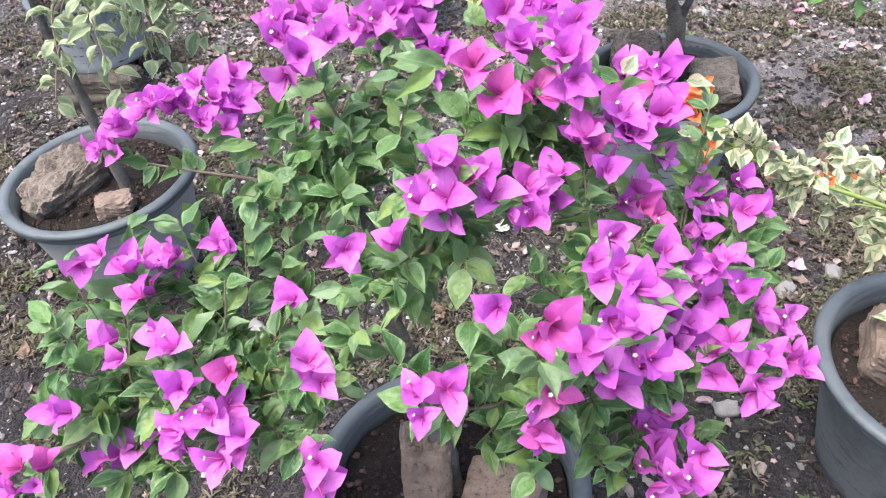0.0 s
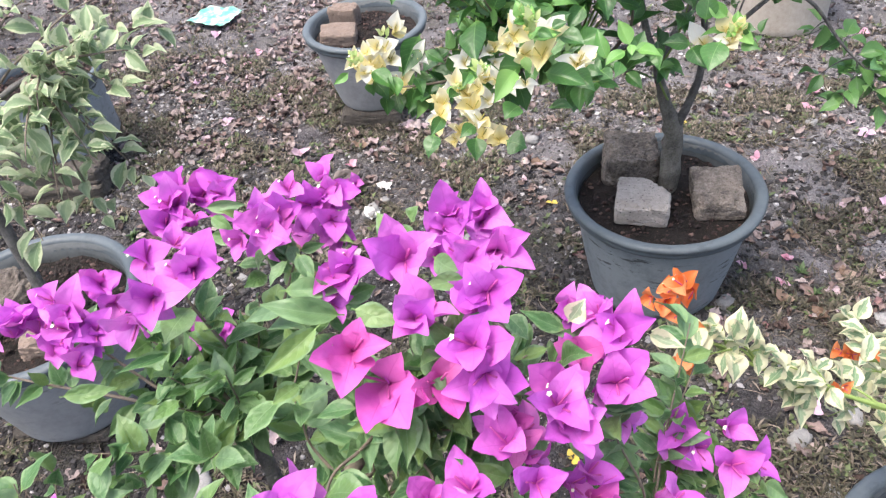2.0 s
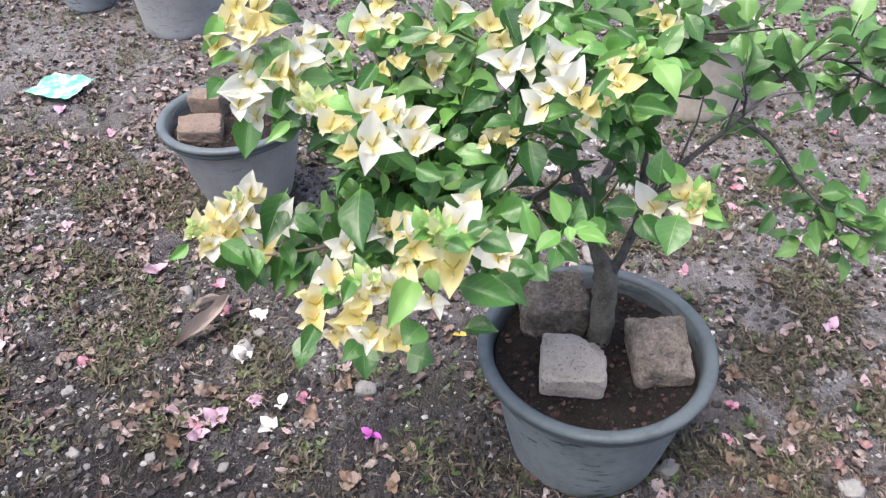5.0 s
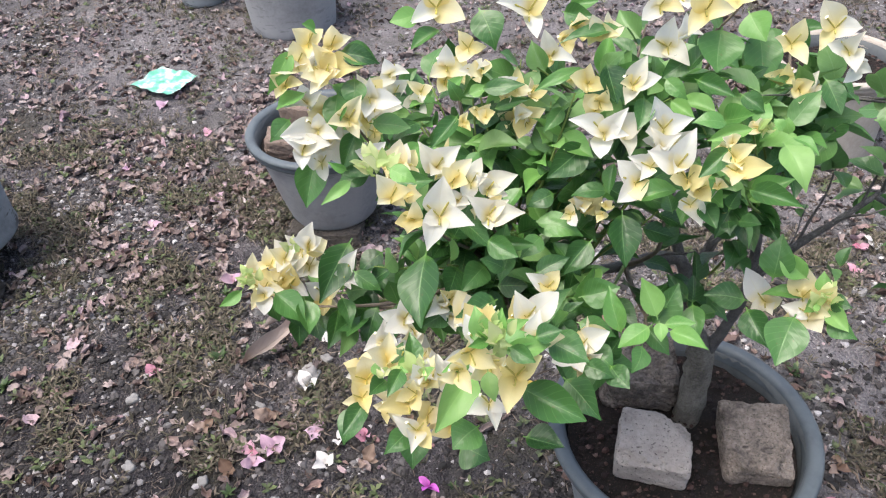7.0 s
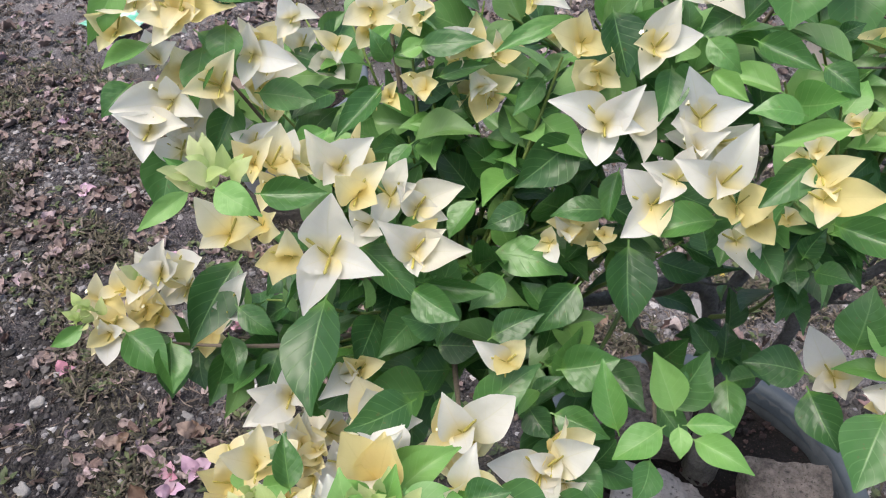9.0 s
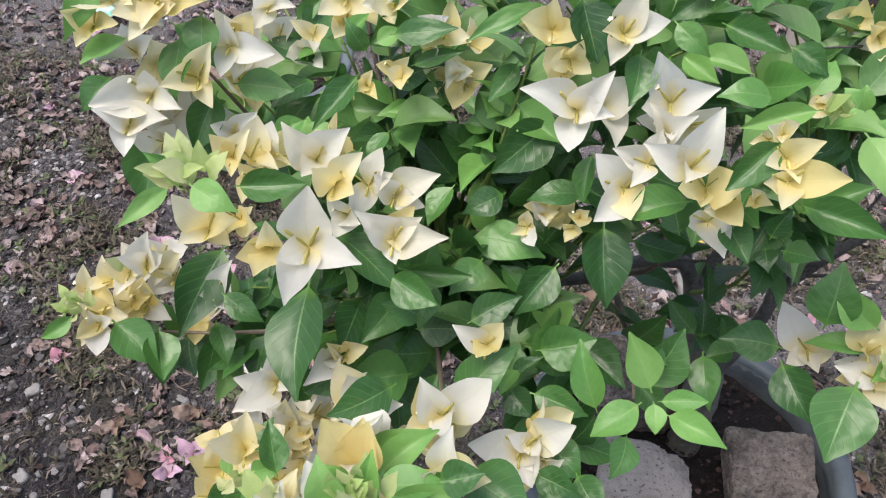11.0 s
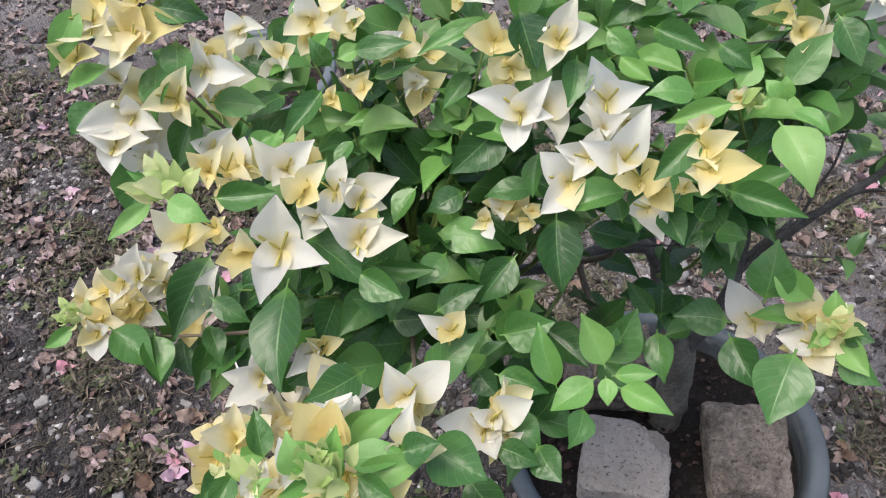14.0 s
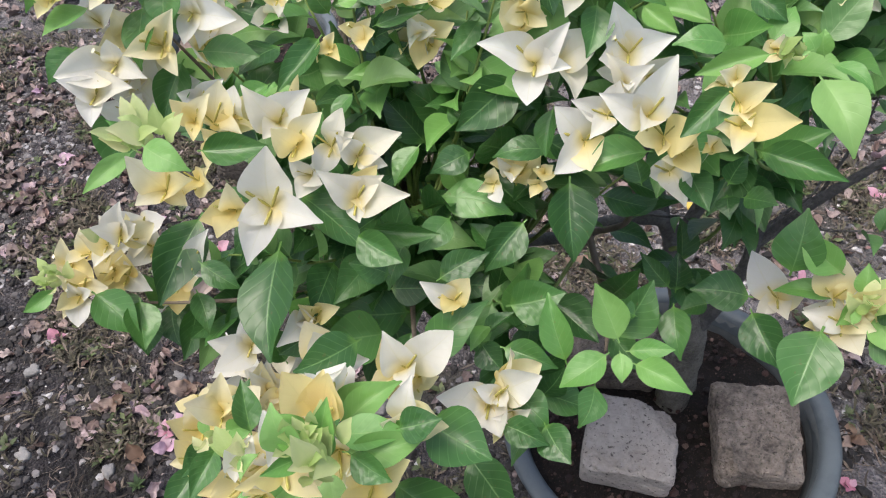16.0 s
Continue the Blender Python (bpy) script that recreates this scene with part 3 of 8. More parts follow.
def blade_of_straw(rng):
    l, w = rng.uniform(0.015, 0.05), 0.0007
    b = rng.uniform(-.3, .3) * l
    v = [(-w, 0, .003), (w, 0, .003), (b - w, l / 2, .004 + rng.uniform(0, .01)), (b + w, l / 2, .005), (-w, l, .003), (w, l, .003)]
    return v, [(0, 1, 3, 2), (2, 3, 5, 4)]


def patch(x, y, scale, seed, lo, hi):
    n = noise.noise(Vector((x * scale, y * scale, seed))) * 0.5 + 0.5
    return min(1.0, max(0.0, (n - lo) / (hi - lo)))


def near_litter(x, y):
    left = math.exp(-((x + 0.75) / 0.65) ** 2 - ((y - 2.95) / 0.75) ** 2)
    far = 0.35 * math.exp(-((y - 4.0) / 0.6) ** 2)
    right = 0.22 * math.exp(-((x - 1.15) / 0.35) ** 2 - ((y - 2.05) / 0.55) ** 2)
    return min(1.0, (0.03 if y > 2.2 else 0.012) + (left * 0.9 + right + 0.08) * (0.05 + patch(x, y, 5.5, 4, .44, .60)) + far * patch(x, y, 3.0, 2, .4, .65))


def clump(x, y):
    """Where moss and litter gather into patches."""
    near = 1.0 if y < 3.2 else 0.4
    return near * patch(x, y, 5.0, 41, .53, .62) * (1.0 - 0.8 * math.exp(-((x - 0.35) / 0.35) ** 2 - ((y - 1.7) / 0.4) ** 2))


def crossed(x, y):
    """The stretch that the walk passes nearest, between and around the pots."""
    return 1.0 if -1.5 < x < 1.6 and 1.2 < y < 3.3 else 0.35


scatter("fallen_bracts", "dry pinkish brown fallen bracts and leaves on the soil", "litter", FALLEN, 5600, 3, crumpled, near_litter)
scatter("leaf_crumbs", "small torn brown leaf scraps on dark soil", "litter", FALLEN, 10000, 4, lambda r: crumpled(r, 0.003, 0.013), lambda x, y: 0.09 + 0.3 * clump(x, y) + near_litter(x, y))
scatter("damp_leaves", "damp dark brown fallen leaves on wet soil", "litter", DAMP, 3000, 6, lambda r: crumpled(r, 0.008, 0.034), lambda x, y: 0.04 + (0.9 * math.exp(-((x - 1.08) / 0.30) ** 2 - ((y - 2.0) / 0.5) ** 2) + 0.25) * patch(x, y, 5.0, 9, .48, .6))
scatter("gravel", "small grey gravel strewn over dark soil", "gravel", PEBBLE, 46000, 5, lambda r: pebble(r, 0.0018, 0.009), lambda x, y: crossed(x, y) * (0.4 if y < 2.2 else 1.0) * (0.22 + 0.78 * patch(x, y, 2.6, 7, .46, .62)), False)
scatter("soil_clods", "dark damp clods and crumbs of soil", "soil", CLOD, 30000, 15, lambda r: pebble(r, 0.0025, 0.012), lambda x, y: crossed(x, y) * (0.9 if y < 2.5 else 0.35) * (0.25 + patch(x, y, 7.0, 3, .42, .6)), False)
scatter("weeds", "low green weeds sprouting from the soil", "weeds", WEED, 3600, 8, lambda r: tuft(r, (4, 9), (0.008, 0.022), 0.26), lambda x, y: crossed(x, y) * (0.5 * patch(x, y, 2.2, 15, .56, .68) + clump(x, y) + 0.35 * near_litter(x, y) + 0.02))
scatter("dry_moss", "dry straw and brown moss on the soil", "moss", STRAW, 24000, 11, blade_of_straw, lambda x, y: crossed(x, y) * (0.08 + 0.3 * patch(x, y, 2.4, 21, .45, .62) + clump(x, y)))
scatter("low_moss", "low olive brown moss patches on the soil", "moss", MOSS, 26000, 12, lambda r: tuft(r, (3, 6), (0.007, 0.023), 0.13, (0.3, 1.4)), lambda x, y: crossed(x, y) * (0.02 + 0.1 * patch(x, y, 2.6, 33, .50, .64) + clump(x, y)))


def strew(count, seed):
    """The dry bracts nearest to the way, each a thing of its own."""
    rng = random.Random(seed)
    m, t, b = material("shrivelled_bract", 0.8)
    info = t.nodes.new("ShaderNodeObjectInfo")
    tone = ramp(t, info.outputs["Random"], [(0.0, (0.12, 0.08, 0.07)), (0.25, (0.26, 0.18, 0.165)), (0.5, (0.40, 0.32, 0.31)), (0.75, (0.33, 0.22, 0.20)), (1.0, (0.58, 0.46, 0.48))])
    tone = mix(t, maths(t, "MULTIPLY", noise_of(t, 200.0, 3.0), 0.75), tone, (0.06, 0.042, 0.038))
    t.links.new(tone, b.inputs["Base Color"])
    bump(t, b, noise_of(t, 420.0, 2.0), 0.6, 0.002)
    shapes = []
    for k in range(16):
        v, f = crumpled(rng, 0.026, 0.048)
        me = bpy.data.meshes.new("dry_bract")
        me.from_pydata(v, [], f)
        me.materials.append(m)
        me.polygons.foreach_set("use_smooth", [True] * len(me.polygons))
        shapes.append(me)
    done = 0
    while done < count:
        x, y = rng.uniform(-1.3, 1.5), rng.uniform(1.45, 3.3)
        if rng.random() > 0.12 + near_litter(x, y):
            continue
        done += 1
        ob = new("dry_bract", rng.choice(shapes))
        ob.matrix_basis = pose(x, y, swell(x, y) + 0.004, rng.uniform(-14, 14), rng.uniform(-14, 14), rng.uniform(0, 360))
        tagged(ob, "shrivelled dry pinkish brown bract lying on soil", "fallen bract", "dry bracts")


strew(300, 91)


def lump(name, size, mat, seed, label, category, at, turn=0.0, tilt=(0, 0), rough=0.10, cuts=9, sharp=8.0, group="", chips=()):
    """A brick or stone: a box with worn, uneven faces and chipped edges."""
    bm = bmesh.new()
    bmesh.ops.create_cube(bm, size=1.0)
    bmesh.ops.subdivide_edges(bm, edges=bm.edges[:], cuts=cuts, use_grid_fill=True)
    off = Vector((seed * 3.7, seed * 1.3, 0))
    for v in bm.verts:
        p = v.co.copy()
        n = (abs(p.x * 2) ** sharp + abs(p.y * 2) ** sharp + abs(p.z * 2) ** sharp) ** (1 / sharp)
        q = p / max(n, 1e-6) if n > 1e-6 else p
        k = 1 + rough * (noise.noise(p * 2.2 + off) + 0.6 * noise.noise(p * 6 + off) + 0.45 * noise.noise(p * 15 + off)) - 0.5 * rough * max(0.0, noise.noise(p * 24 + off) - 0.12)
        for *way, reach in chips:
            way = Vector(way).normalized()
            over = q.dot(way) - reach - 0.07 * noise.noise(q * 5 + off) - 0.04 * noise.noise(q * 14 + off)
            if over > 0:
                q = q - way * over
        v.co = Vector((q.x * size[0], q.y * size[1], (q.z + 0.5) * size[2])) * k
    me = bpy.data.meshes.new(name)
    bm.to_mesh(me)
    bm.free()
    me.materials.append(mat)
    me.polygons.foreach_set("use_smooth", [sharp < 5] * len(me.polygons))
    ob = new(name, me)
    ob.matrix_basis = pose(at[0], at[1], at[2], tilt[0], tilt[1], turn)
    return tagged(ob, label, category, group)


def lathe(profile, sides=64, wobble=0.0, seed=0):
    pts = []
    for r, z in profile:
        for k in range(sides):
            a = 6.2832 * k / sides
            q = r * (1 + wobble * noise.noise(Vector((math.cos(a) * 1.5, math.sin(a) * 1.5, z * 3 + seed))))
            pts.append((math.cos(a) * q, math.sin(a) * q, z))
    return pts, len(profile), sides


def pot(at, radius, height, base, label, wall=POT_WALL, rim=POT_RIM, tilt=(0, 0), seed=0, fill=0.84, lip=0.026):
    """A flower pot: tapered wall with a ridge, thick rolled rim, bottom, and soil inside."""
    root = thing("plant_pot", at, label, "flower pot", "flower pots")
    root.rotation_euler = (radians(tilt[0]), radians(tilt[1]), seed * 0.7)
    neck = radius - lip * 0.8
    body = [(0.001, 0.004), (base - 0.012, 0.004), (base, 0.0), (base + 0.004, 0.008)]
    for i in range(1, 8):
        s = i / 8
        body.append((base + (neck - base) * (s ** 0.85), height * 0.97 * s))
    body += [(neck, height * 0.93), (neck + 0.005, height * 0.94), (neck + 0.006, height * 0.965)]
    body += [(neck - 0.008, height * 0.965), (neck - 0.012, height * 0.8), (base, 0.03), (0.001, 0.03)]
    shell = grid_mesh("wall", *lathe(body, 64, 0.006, seed), wall, None, True)
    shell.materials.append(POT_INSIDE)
    # inner faces take a darker tone than the outer wall
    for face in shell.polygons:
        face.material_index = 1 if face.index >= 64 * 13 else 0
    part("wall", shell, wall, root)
    ring = [(neck - 0.010, height - 0.030), (neck - 0.007, height - 0.008), (neck - 0.002, height - 0.002), (neck + 0.004, height), (radius - 0.008, height), (radius - 0.003, height - 0.002), (radius, height - 0.007)]
    ring += [(radius - 0.001, height - 0.013), (radius - 0.005, height - 0.017), (radius - 0.007, height - 0.019), (radius - 0.006, height - 0.022), (radius - 0.007, height - 0.030), (radius - 0.011, height - 0.034), (neck + 0.001, height - 0.035)]
    part("rim", grid_mesh("rim", *lathe(ring, 72, 0.008, seed + 5), rim, None, True), rim, root, "thick rolled dark grey rim")
    top = height * fill
    r = base + (neck - base) * fill - 0.008
    disc, rings = [], 16
    for i in range(rings):
        q = r * (1 - i / (rings - 1)) + 0.0005
        for k in range(48):
            a = 6.2832 * k / 48
            p = Vector((math.cos(a) * q, math.sin(a) * q, 0))
            disc.append((p.x, p.y, top + 0.010 * noise.noise(p * 16 + Vector((seed, 0, 0))) + 0.006 * noise.noise(p * 45) + 0.012 * (1 - q / r)))
    soil = grid_mesh("soil", disc, rings, 48, SOIL, None, True)
    crumbs = bmesh.new()
    crumbs.from_mesh(soil)
    rng = random.Random(seed)
    for k in range(800):
        v, f = pebble(rng, 0.0015, 0.0065)
        q, a = r * math.sqrt(rng.random()) * 0.97, rng.uniform(0, 6.28)
        made = [crumbs.verts.new((p[0] + math.cos(a) * q, p[1] + math.sin(a) * q, p[2] + top + 0.004 + 0.012 * (1 - q / r))) for p in v]
        for face in f:
            crumbs.faces.new([made[i] for i in face]).material_index = 1
    crumbs.to_mesh(soil)
    soil.materials.append(CRUMB)
    crumbs.free()
    part("soil", soil, SOIL, root, "dark crumbly potting soil")
    return root


pot((0.637, 2.026, 0.0), 0.233, 0.296, 0.158, "scuffed grey plastic flower pot standing on soil", seed=1, fill=0.86)
pot((-0.30, 2.87, 0.055), 0.212, 0.275, 0.125, "dusty pale grey plastic flower pot set on brick pieces", seed=2, wall=POT_LIGHT)
pot((-0.73, 1.518, 0.03), 0.236, 0.30, 0.155, "dusty grey plastic flower pot with two rocks inside", seed=3, wall=POT_LIGHT)
pot((-1.295, 2.50, 0.105), 0.188, 0.24, 0.165, "grey plastic flower pot standing on stacked bricks", seed=4)
pot((0.225, 0.80, 0.0), 0.222, 0.31, 0.15, "black plastic flower pot holding red brick pieces", seed=5, wall=POT_DARK)
pot((1.055, 1.095, 0.0), 0.228, 0.305, 0.155, "dark grey plastic flower pot with a broken brick", seed=6, wall=POT_DARK)
pot((-0.93, 4.25, 0.0), 0.235, 0.32, 0.185, "pale faded grey flower pot standing on soil", seed=7, wall=POT_LIGHT, rim=POT_LIGHT)
pot((-1.47, 4.47, 0.0), 0.15, 0.24, 0.105, "small dark grey flower pot standing on soil", seed=8)
pot((1.16, 3.53, 0.0), 0.20, 0.30, 0.175, "squat beige cement flower pot with stains", seed=9, wall=PALE_CEMENT, rim=PALE_CEMENT)

# bricks and rocks lying in and under the pots
lump("brick", (0.122, 0.115, 0.058), GREY_BRICK, 1, "grey half brick with a chipped corner on pot soil", "brick", (0.586, 1.970, 0.262), -4, (2, 1), 0.04, 26, 12, "bricks in pots", ((0.7, 0.7, 0.5, 0.50), (-0.2, -0.9, 0.8, 0.60)))
lump("brick", (0.112, 0.130, 0.060), BROWN_BRICK, 2, "mossy brown half brick lying on pot soil", "brick", (0.757, 2.008, 0.262), 4, (5, -2), 0.065, 26, 12, "bricks in pots", ((0.8, -0.5, 0.6, 0.52), (-0.9, -0.6, 0.3, 0.60)))
lump("brick", (0.132, 0.125, 0.105), BROWN_BRICK, 3, "dark mossy brown brick leaning in a pot", "brick", (0.558, 2.135, 0.240), 6, (5, 3), 0.10, 22, 7, "bricks in pots")
lump("brick", (0.12, 0.09, 0.055), RED_BRICK, 4, "reddish brick piece lying on pot soil", "brick", (-0.375, 2.80, 0.285), 12, (4, 3), 0.07, 10, 10, "bricks in pots")
lump("brick", (0.10, 0.06, 0.085), RED_BRICK, 5, "reddish brown brick standing in a pot", "brick", (-0.385, 2.93, 0.275), -8, (3, 0), 0.07, 10, 10, "bricks in pots")
lump("rock", (0.20, 0.125, 0.11), BROWN_BRICK, 6, "large rough grey brown rock inside a pot", "rock", (-0.815, 1.50, 0.255), 62, (8, -10), 0.17, 10, 5.5, "rocks in pots")
lump("rock", (0.085, 0.065, 0.05), RED_BRICK, 7, "small reddish rock on dark pot soil", "rock", (-0.655, 1.43, 0.275), 20, (0, 0), 0.16, 9, 5.5, "rocks in pots")
lump("brick", (0.075, 0.10, 0.13), RED_BRICK, 8, "red broken brick standing in a pot", "brick", (0.185, 0.80, 0.25), 15, (-12, 5), 0.09, 10, 8, "bricks in pots")
lump("brick", (0.12, 0.10, 0.07), RED_BRICK, 9, "red brick piece lying on pot soil", "brick", (0.31, 0.78, 0.262), -10, (3, 4), 0.09, 10, 8, "bricks in pots")
lump("brick", (0.12, 0.125, 0.085), RED_BRICK, 10, "yellowish brown broken brick in a pot", "brick", (0.972, 1.135, 0.252), -12, (6, 8), 0.08, 12, 9, "bricks in pots")
lump("brick", (0.21, 0.10, 0.055), DARK_BRICK, 11, "dark grey brown brick lying under a pot", "brick", (-0.30, 2.78, -0.002), 6, (0, 0), 0.06, 10, 10, "bricks under pots")
lump("brick", (0.21, 0.10, 0.055), DARK_BRICK, 12, "dark grey brown brick lying under a pot", "brick", (-0.30, 2.95, -0.002), -4, (0, 0), 0.06, 10, 10, "bricks under pots")
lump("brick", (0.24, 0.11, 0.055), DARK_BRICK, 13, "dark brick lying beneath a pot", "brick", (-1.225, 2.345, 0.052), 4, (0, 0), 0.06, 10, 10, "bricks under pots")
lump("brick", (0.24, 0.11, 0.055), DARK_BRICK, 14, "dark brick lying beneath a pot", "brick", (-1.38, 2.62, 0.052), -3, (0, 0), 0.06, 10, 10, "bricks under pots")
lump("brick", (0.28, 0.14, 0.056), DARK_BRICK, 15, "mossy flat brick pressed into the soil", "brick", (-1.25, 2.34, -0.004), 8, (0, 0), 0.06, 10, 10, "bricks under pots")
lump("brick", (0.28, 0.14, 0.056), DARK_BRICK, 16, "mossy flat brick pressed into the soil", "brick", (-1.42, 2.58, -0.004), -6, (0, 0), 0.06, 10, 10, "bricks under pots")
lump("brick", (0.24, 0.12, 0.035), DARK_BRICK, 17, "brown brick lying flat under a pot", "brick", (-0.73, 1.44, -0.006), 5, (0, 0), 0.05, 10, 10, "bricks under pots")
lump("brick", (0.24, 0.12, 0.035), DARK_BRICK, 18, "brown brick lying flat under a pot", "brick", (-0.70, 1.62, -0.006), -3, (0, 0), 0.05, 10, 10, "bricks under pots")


# ---- plants ----
def shoot(plant, start, end, sag, radius, leaves, size, mat=TWIG, kind=None, spread=0.75, first=0.3, droop=0.35, last=0.95):
    """A twig from start to end with leaves in pairs along it."""
    r = plant.rng
    a, b = Vector(start), Vector(end)
    mid = a.lerp(b, 0.5) + Vector((r.uniform(-.02, .02), r.uniform(-.02, .02), sag))
    q1, q3 = a.lerp(mid, 0.55) + Vector((0, 0, sag * 0.4)), mid.lerp(b, 0.55) + Vector((0, 0, sag * 0.3))
    pts = [a, q1, mid, q3, b]
    twig = stem(plant.root, "branch", pts, [radius, radius * 0.85, radius * 0.7, radius * 0.5, radius * 0.3], mat, 6)
    for k in range(leaves):
        s = first + (last - first) * (k + r.random() * 0.8) / leaves
        i = min(3, int(s * 4))
        p = pts[i].lerp(pts[i + 1], s * 4 - i)
        d = (pts[i + 1] - pts[i]).normalized()
        a2 = r.uniform(0, 6.28)
        x = d.orthogonal().normalized()
        out = x * math.cos(a2) + d.cross(x) * math.sin(a2)
        way = (out * spread + d * r.uniform(0.1, 0.6) + Vector((0, 0, r.uniform(-droop, 0.25)))).normalized()
        l = size * r.uniform(0.65, 1.15)
        base = p
        plant.leaf(base, base + way * l, r.uniform(0.85, 1.1), way.cross(d.cross(way)) * -0.2 + Vector((r.uniform(-.7, .7), r.uniform(-.8, .4), 0.9)), kind, twig)


def nearest(nodes, p):
    return min(nodes, key=lambda n: (Vector(n) - Vector(p)).length)


# white and yellow bougainvillea in the scuffed grey pot
white = Plant("bougainvillea", (0.625, 2.06, 0.25), "potted bougainvillea with white and pale yellow bracts", "plant", LEAVES_WHITE, 21, full=0.4)
stem(white.root, "trunk", [(0.648, 2.068, 0.235), (0.650, 2.070, 0.33), (0.648, 2.072, 0.425), (0.630, 2.075, 0.475), (0.606, 2.077, 0.555)], [0.0245, 0.0235, 0.023, 0.0145, 0.0105], TRUNK, 16, 0.26, "stout grey knobbly trunk")
stem(white.root, "limb", [(0.606, 2.078, 0.555), (0.588, 2.08, 0.615), (0.54, 2.06, 0.635), (0.48, 2.02, 0.64), (0.40, 1.97, 0.67), (0.33, 1.93, 0.70)], [0.011, 0.010, 0.009, 0.008, 0.006, 0.005], BARK, 9, 0.25)
stem(white.root, "limb", [(0.650, 2.07, 0.42), (0.675, 2.075, 0.49), (0.692, 2.08, 0.56), (0.69, 2.08, 0.66), (0.66, 2.04, 0.80)], [0.012, 0.009, 0.008, 0.007, 0.005], BARK, 9, 0.25)
stem(white.root, "limb", [(0.600, 2.078, 0.57), (0.63, 2.10, 0.64), (0.66, 2.12, 0.70), (0.72, 2.13, 0.78), (0.75, 2.14, 0.88)], [0.009, 0.008, 0.007, 0.006, 0.004], BARK, 9, 0.25)
stem(white.root, "limb", [(0.60, 2.08, 0.58), (0.57, 2.11, 0.66), (0.55, 2.14, 0.74), (0.50, 2.15, 0.82)], [0.009, 0.008, 0.006, 0.004], BARK, 9, 0.25)
stem(white.root, "limb", [(0.690, 2.08, 0.58), (0.74, 2.09, 0.65), (0.79, 2.10, 0.70), (0.85, 2.13, 0.74), (0.91, 2.16, 0.79)], [0.007, 0.006, 0.005, 0.004, 0.003], BARK, 8, 0.25)
WHITE_NODES = [(0.56, 2.05, 0.60), (0.42, 1.97, 0.66), (0.33, 1.93, 0.70), (0.69, 2.09, 0.60), (0.68, 2.06, 0.76), (0.56, 2.14, 0.72), (0.50, 2.15, 0.82), (0.85, 2.13, 0.74), (0.50, 2.03, 0.64)]
for x, y, z in ((0.12, 1.94, 0.93), (0.16, 1.98, 0.87), (0.27, 1.76, 0.90), (0.32, 1.82, 0.88), (0.04, 1.83, 0.68), (0.09, 1.89, 0.63), (0.27, 1.76, 0.70)):
    shoot(white, nearest(WHITE_NODES, (x + 0.1, y + 0.1, z - 0.1)), (x, y + 0.015, z - 0.015), -0.015, 0.0042, 7, 0.066, TWIG, None, 0.8, 0.15, 0.35, 0.8)
for x, y, z in ((0.38, 1.70, 0.80), (0.45, 1.74, 0.75), (0.44, 1.91, 0.94), (0.53, 1.88, 0.90), (0.60, 1.85, 0.90), (0.52, 1.79, 0.74)):
    shoot(white, nearest(WHITE_NODES, (x, y + 0.12, z - 0.12)), (x, y + 0.015, z - 0.015), -0.015, 0.0042, 6, 0.064, TWIG, None, 0.8, 0.15, 0.35, 0.75)
# paler LEAVES_FAR mixed in: skylight on upper leaves, put into their colour
for x, y, z in ((0.68, 2.06, 0.93), (0.40, 1.80, 0.78), (0.24, 2.03, 1.00), (0.37, 2.05, 0.95), (0.30, 2.20, 0.85), (0.50, 2.28, 0.92), (0.70, 2.25, 0.95), (0.12, 2.10, 0.80), (0.22, 2.05, 0.78), (0.35, 2.08, 0.82), (0.28, 2.02, 0.90), (0.32, 1.98, 0.84), (0.20, 2.00, 0.72), (0.40, 2.02, 0.88), (0.45, 2.05, 0.98), (0.58, 2.05, 1.00), (0.62, 2.15, 1.02), (0.38, 1.90, 0.70), (0.28, 1.88, 0.64)):
    shoot(white, nearest(WHITE_NODES, (x, y, z - 0.12)), (x, y + 0.015, z - 0.015), -0.01, 0.0042, 10, 0.058, TWIG, LEAVES_WHITE + LEAVES_FAR)
for a, b in (((0.75, 2.10, 0.66), (0.78, 2.13, 0.80)), ((0.79, 2.10, 0.70), (0.86, 2.05, 0.78)), ((0.82, 2.11, 0.72), (0.84, 2.16, 0.86)), ((0.85, 2.13, 0.74), (0.97, 2.10, 0.80)), ((0.72, 2.08, 0.62), (0.80, 2.02, 0.68)), ((0.69, 2.08, 0.60), (0.76, 2.14, 0.70)), ((0.62, 2.09, 0.62), (0.66, 2.02, 0.74)), ((0.54, 2.06, 0.635), (0.60, 2.00, 0.70))):
    shoot(white, a, b, 0.01, 0.0022, 2, 0.034, BARK, LEAVES_FAR, 0.8, 0.7)
stem(white.root, "limb", [(0.84, 2.125, 0.735), (0.91, 2.135, 0.685), (0.98, 2.13, 0.60), (1.04, 2.12, 0.545), (1.10, 2.10, 0.51)], [0.0045, 0.004, 0.0032, 0.0026, 0.0018], BARK, 7, 0.2)
stem(white.root, "limb", [(0.90, 2.155, 0.785), (0.97, 2.19, 0.81), (1.03, 2.22, 0.79), (1.10, 2.26, 0.74)], [0.004, 0.0035, 0.003, 0.002], BARK, 7, 0.2)
LOW_NODES = [(0.91, 2.135, 0.685), (0.95, 2.13, 0.64), (0.98, 2.13, 0.60), (1.01, 2.125, 0.57), (1.04, 2.12, 0.545), (1.07, 2.11, 0.525)]
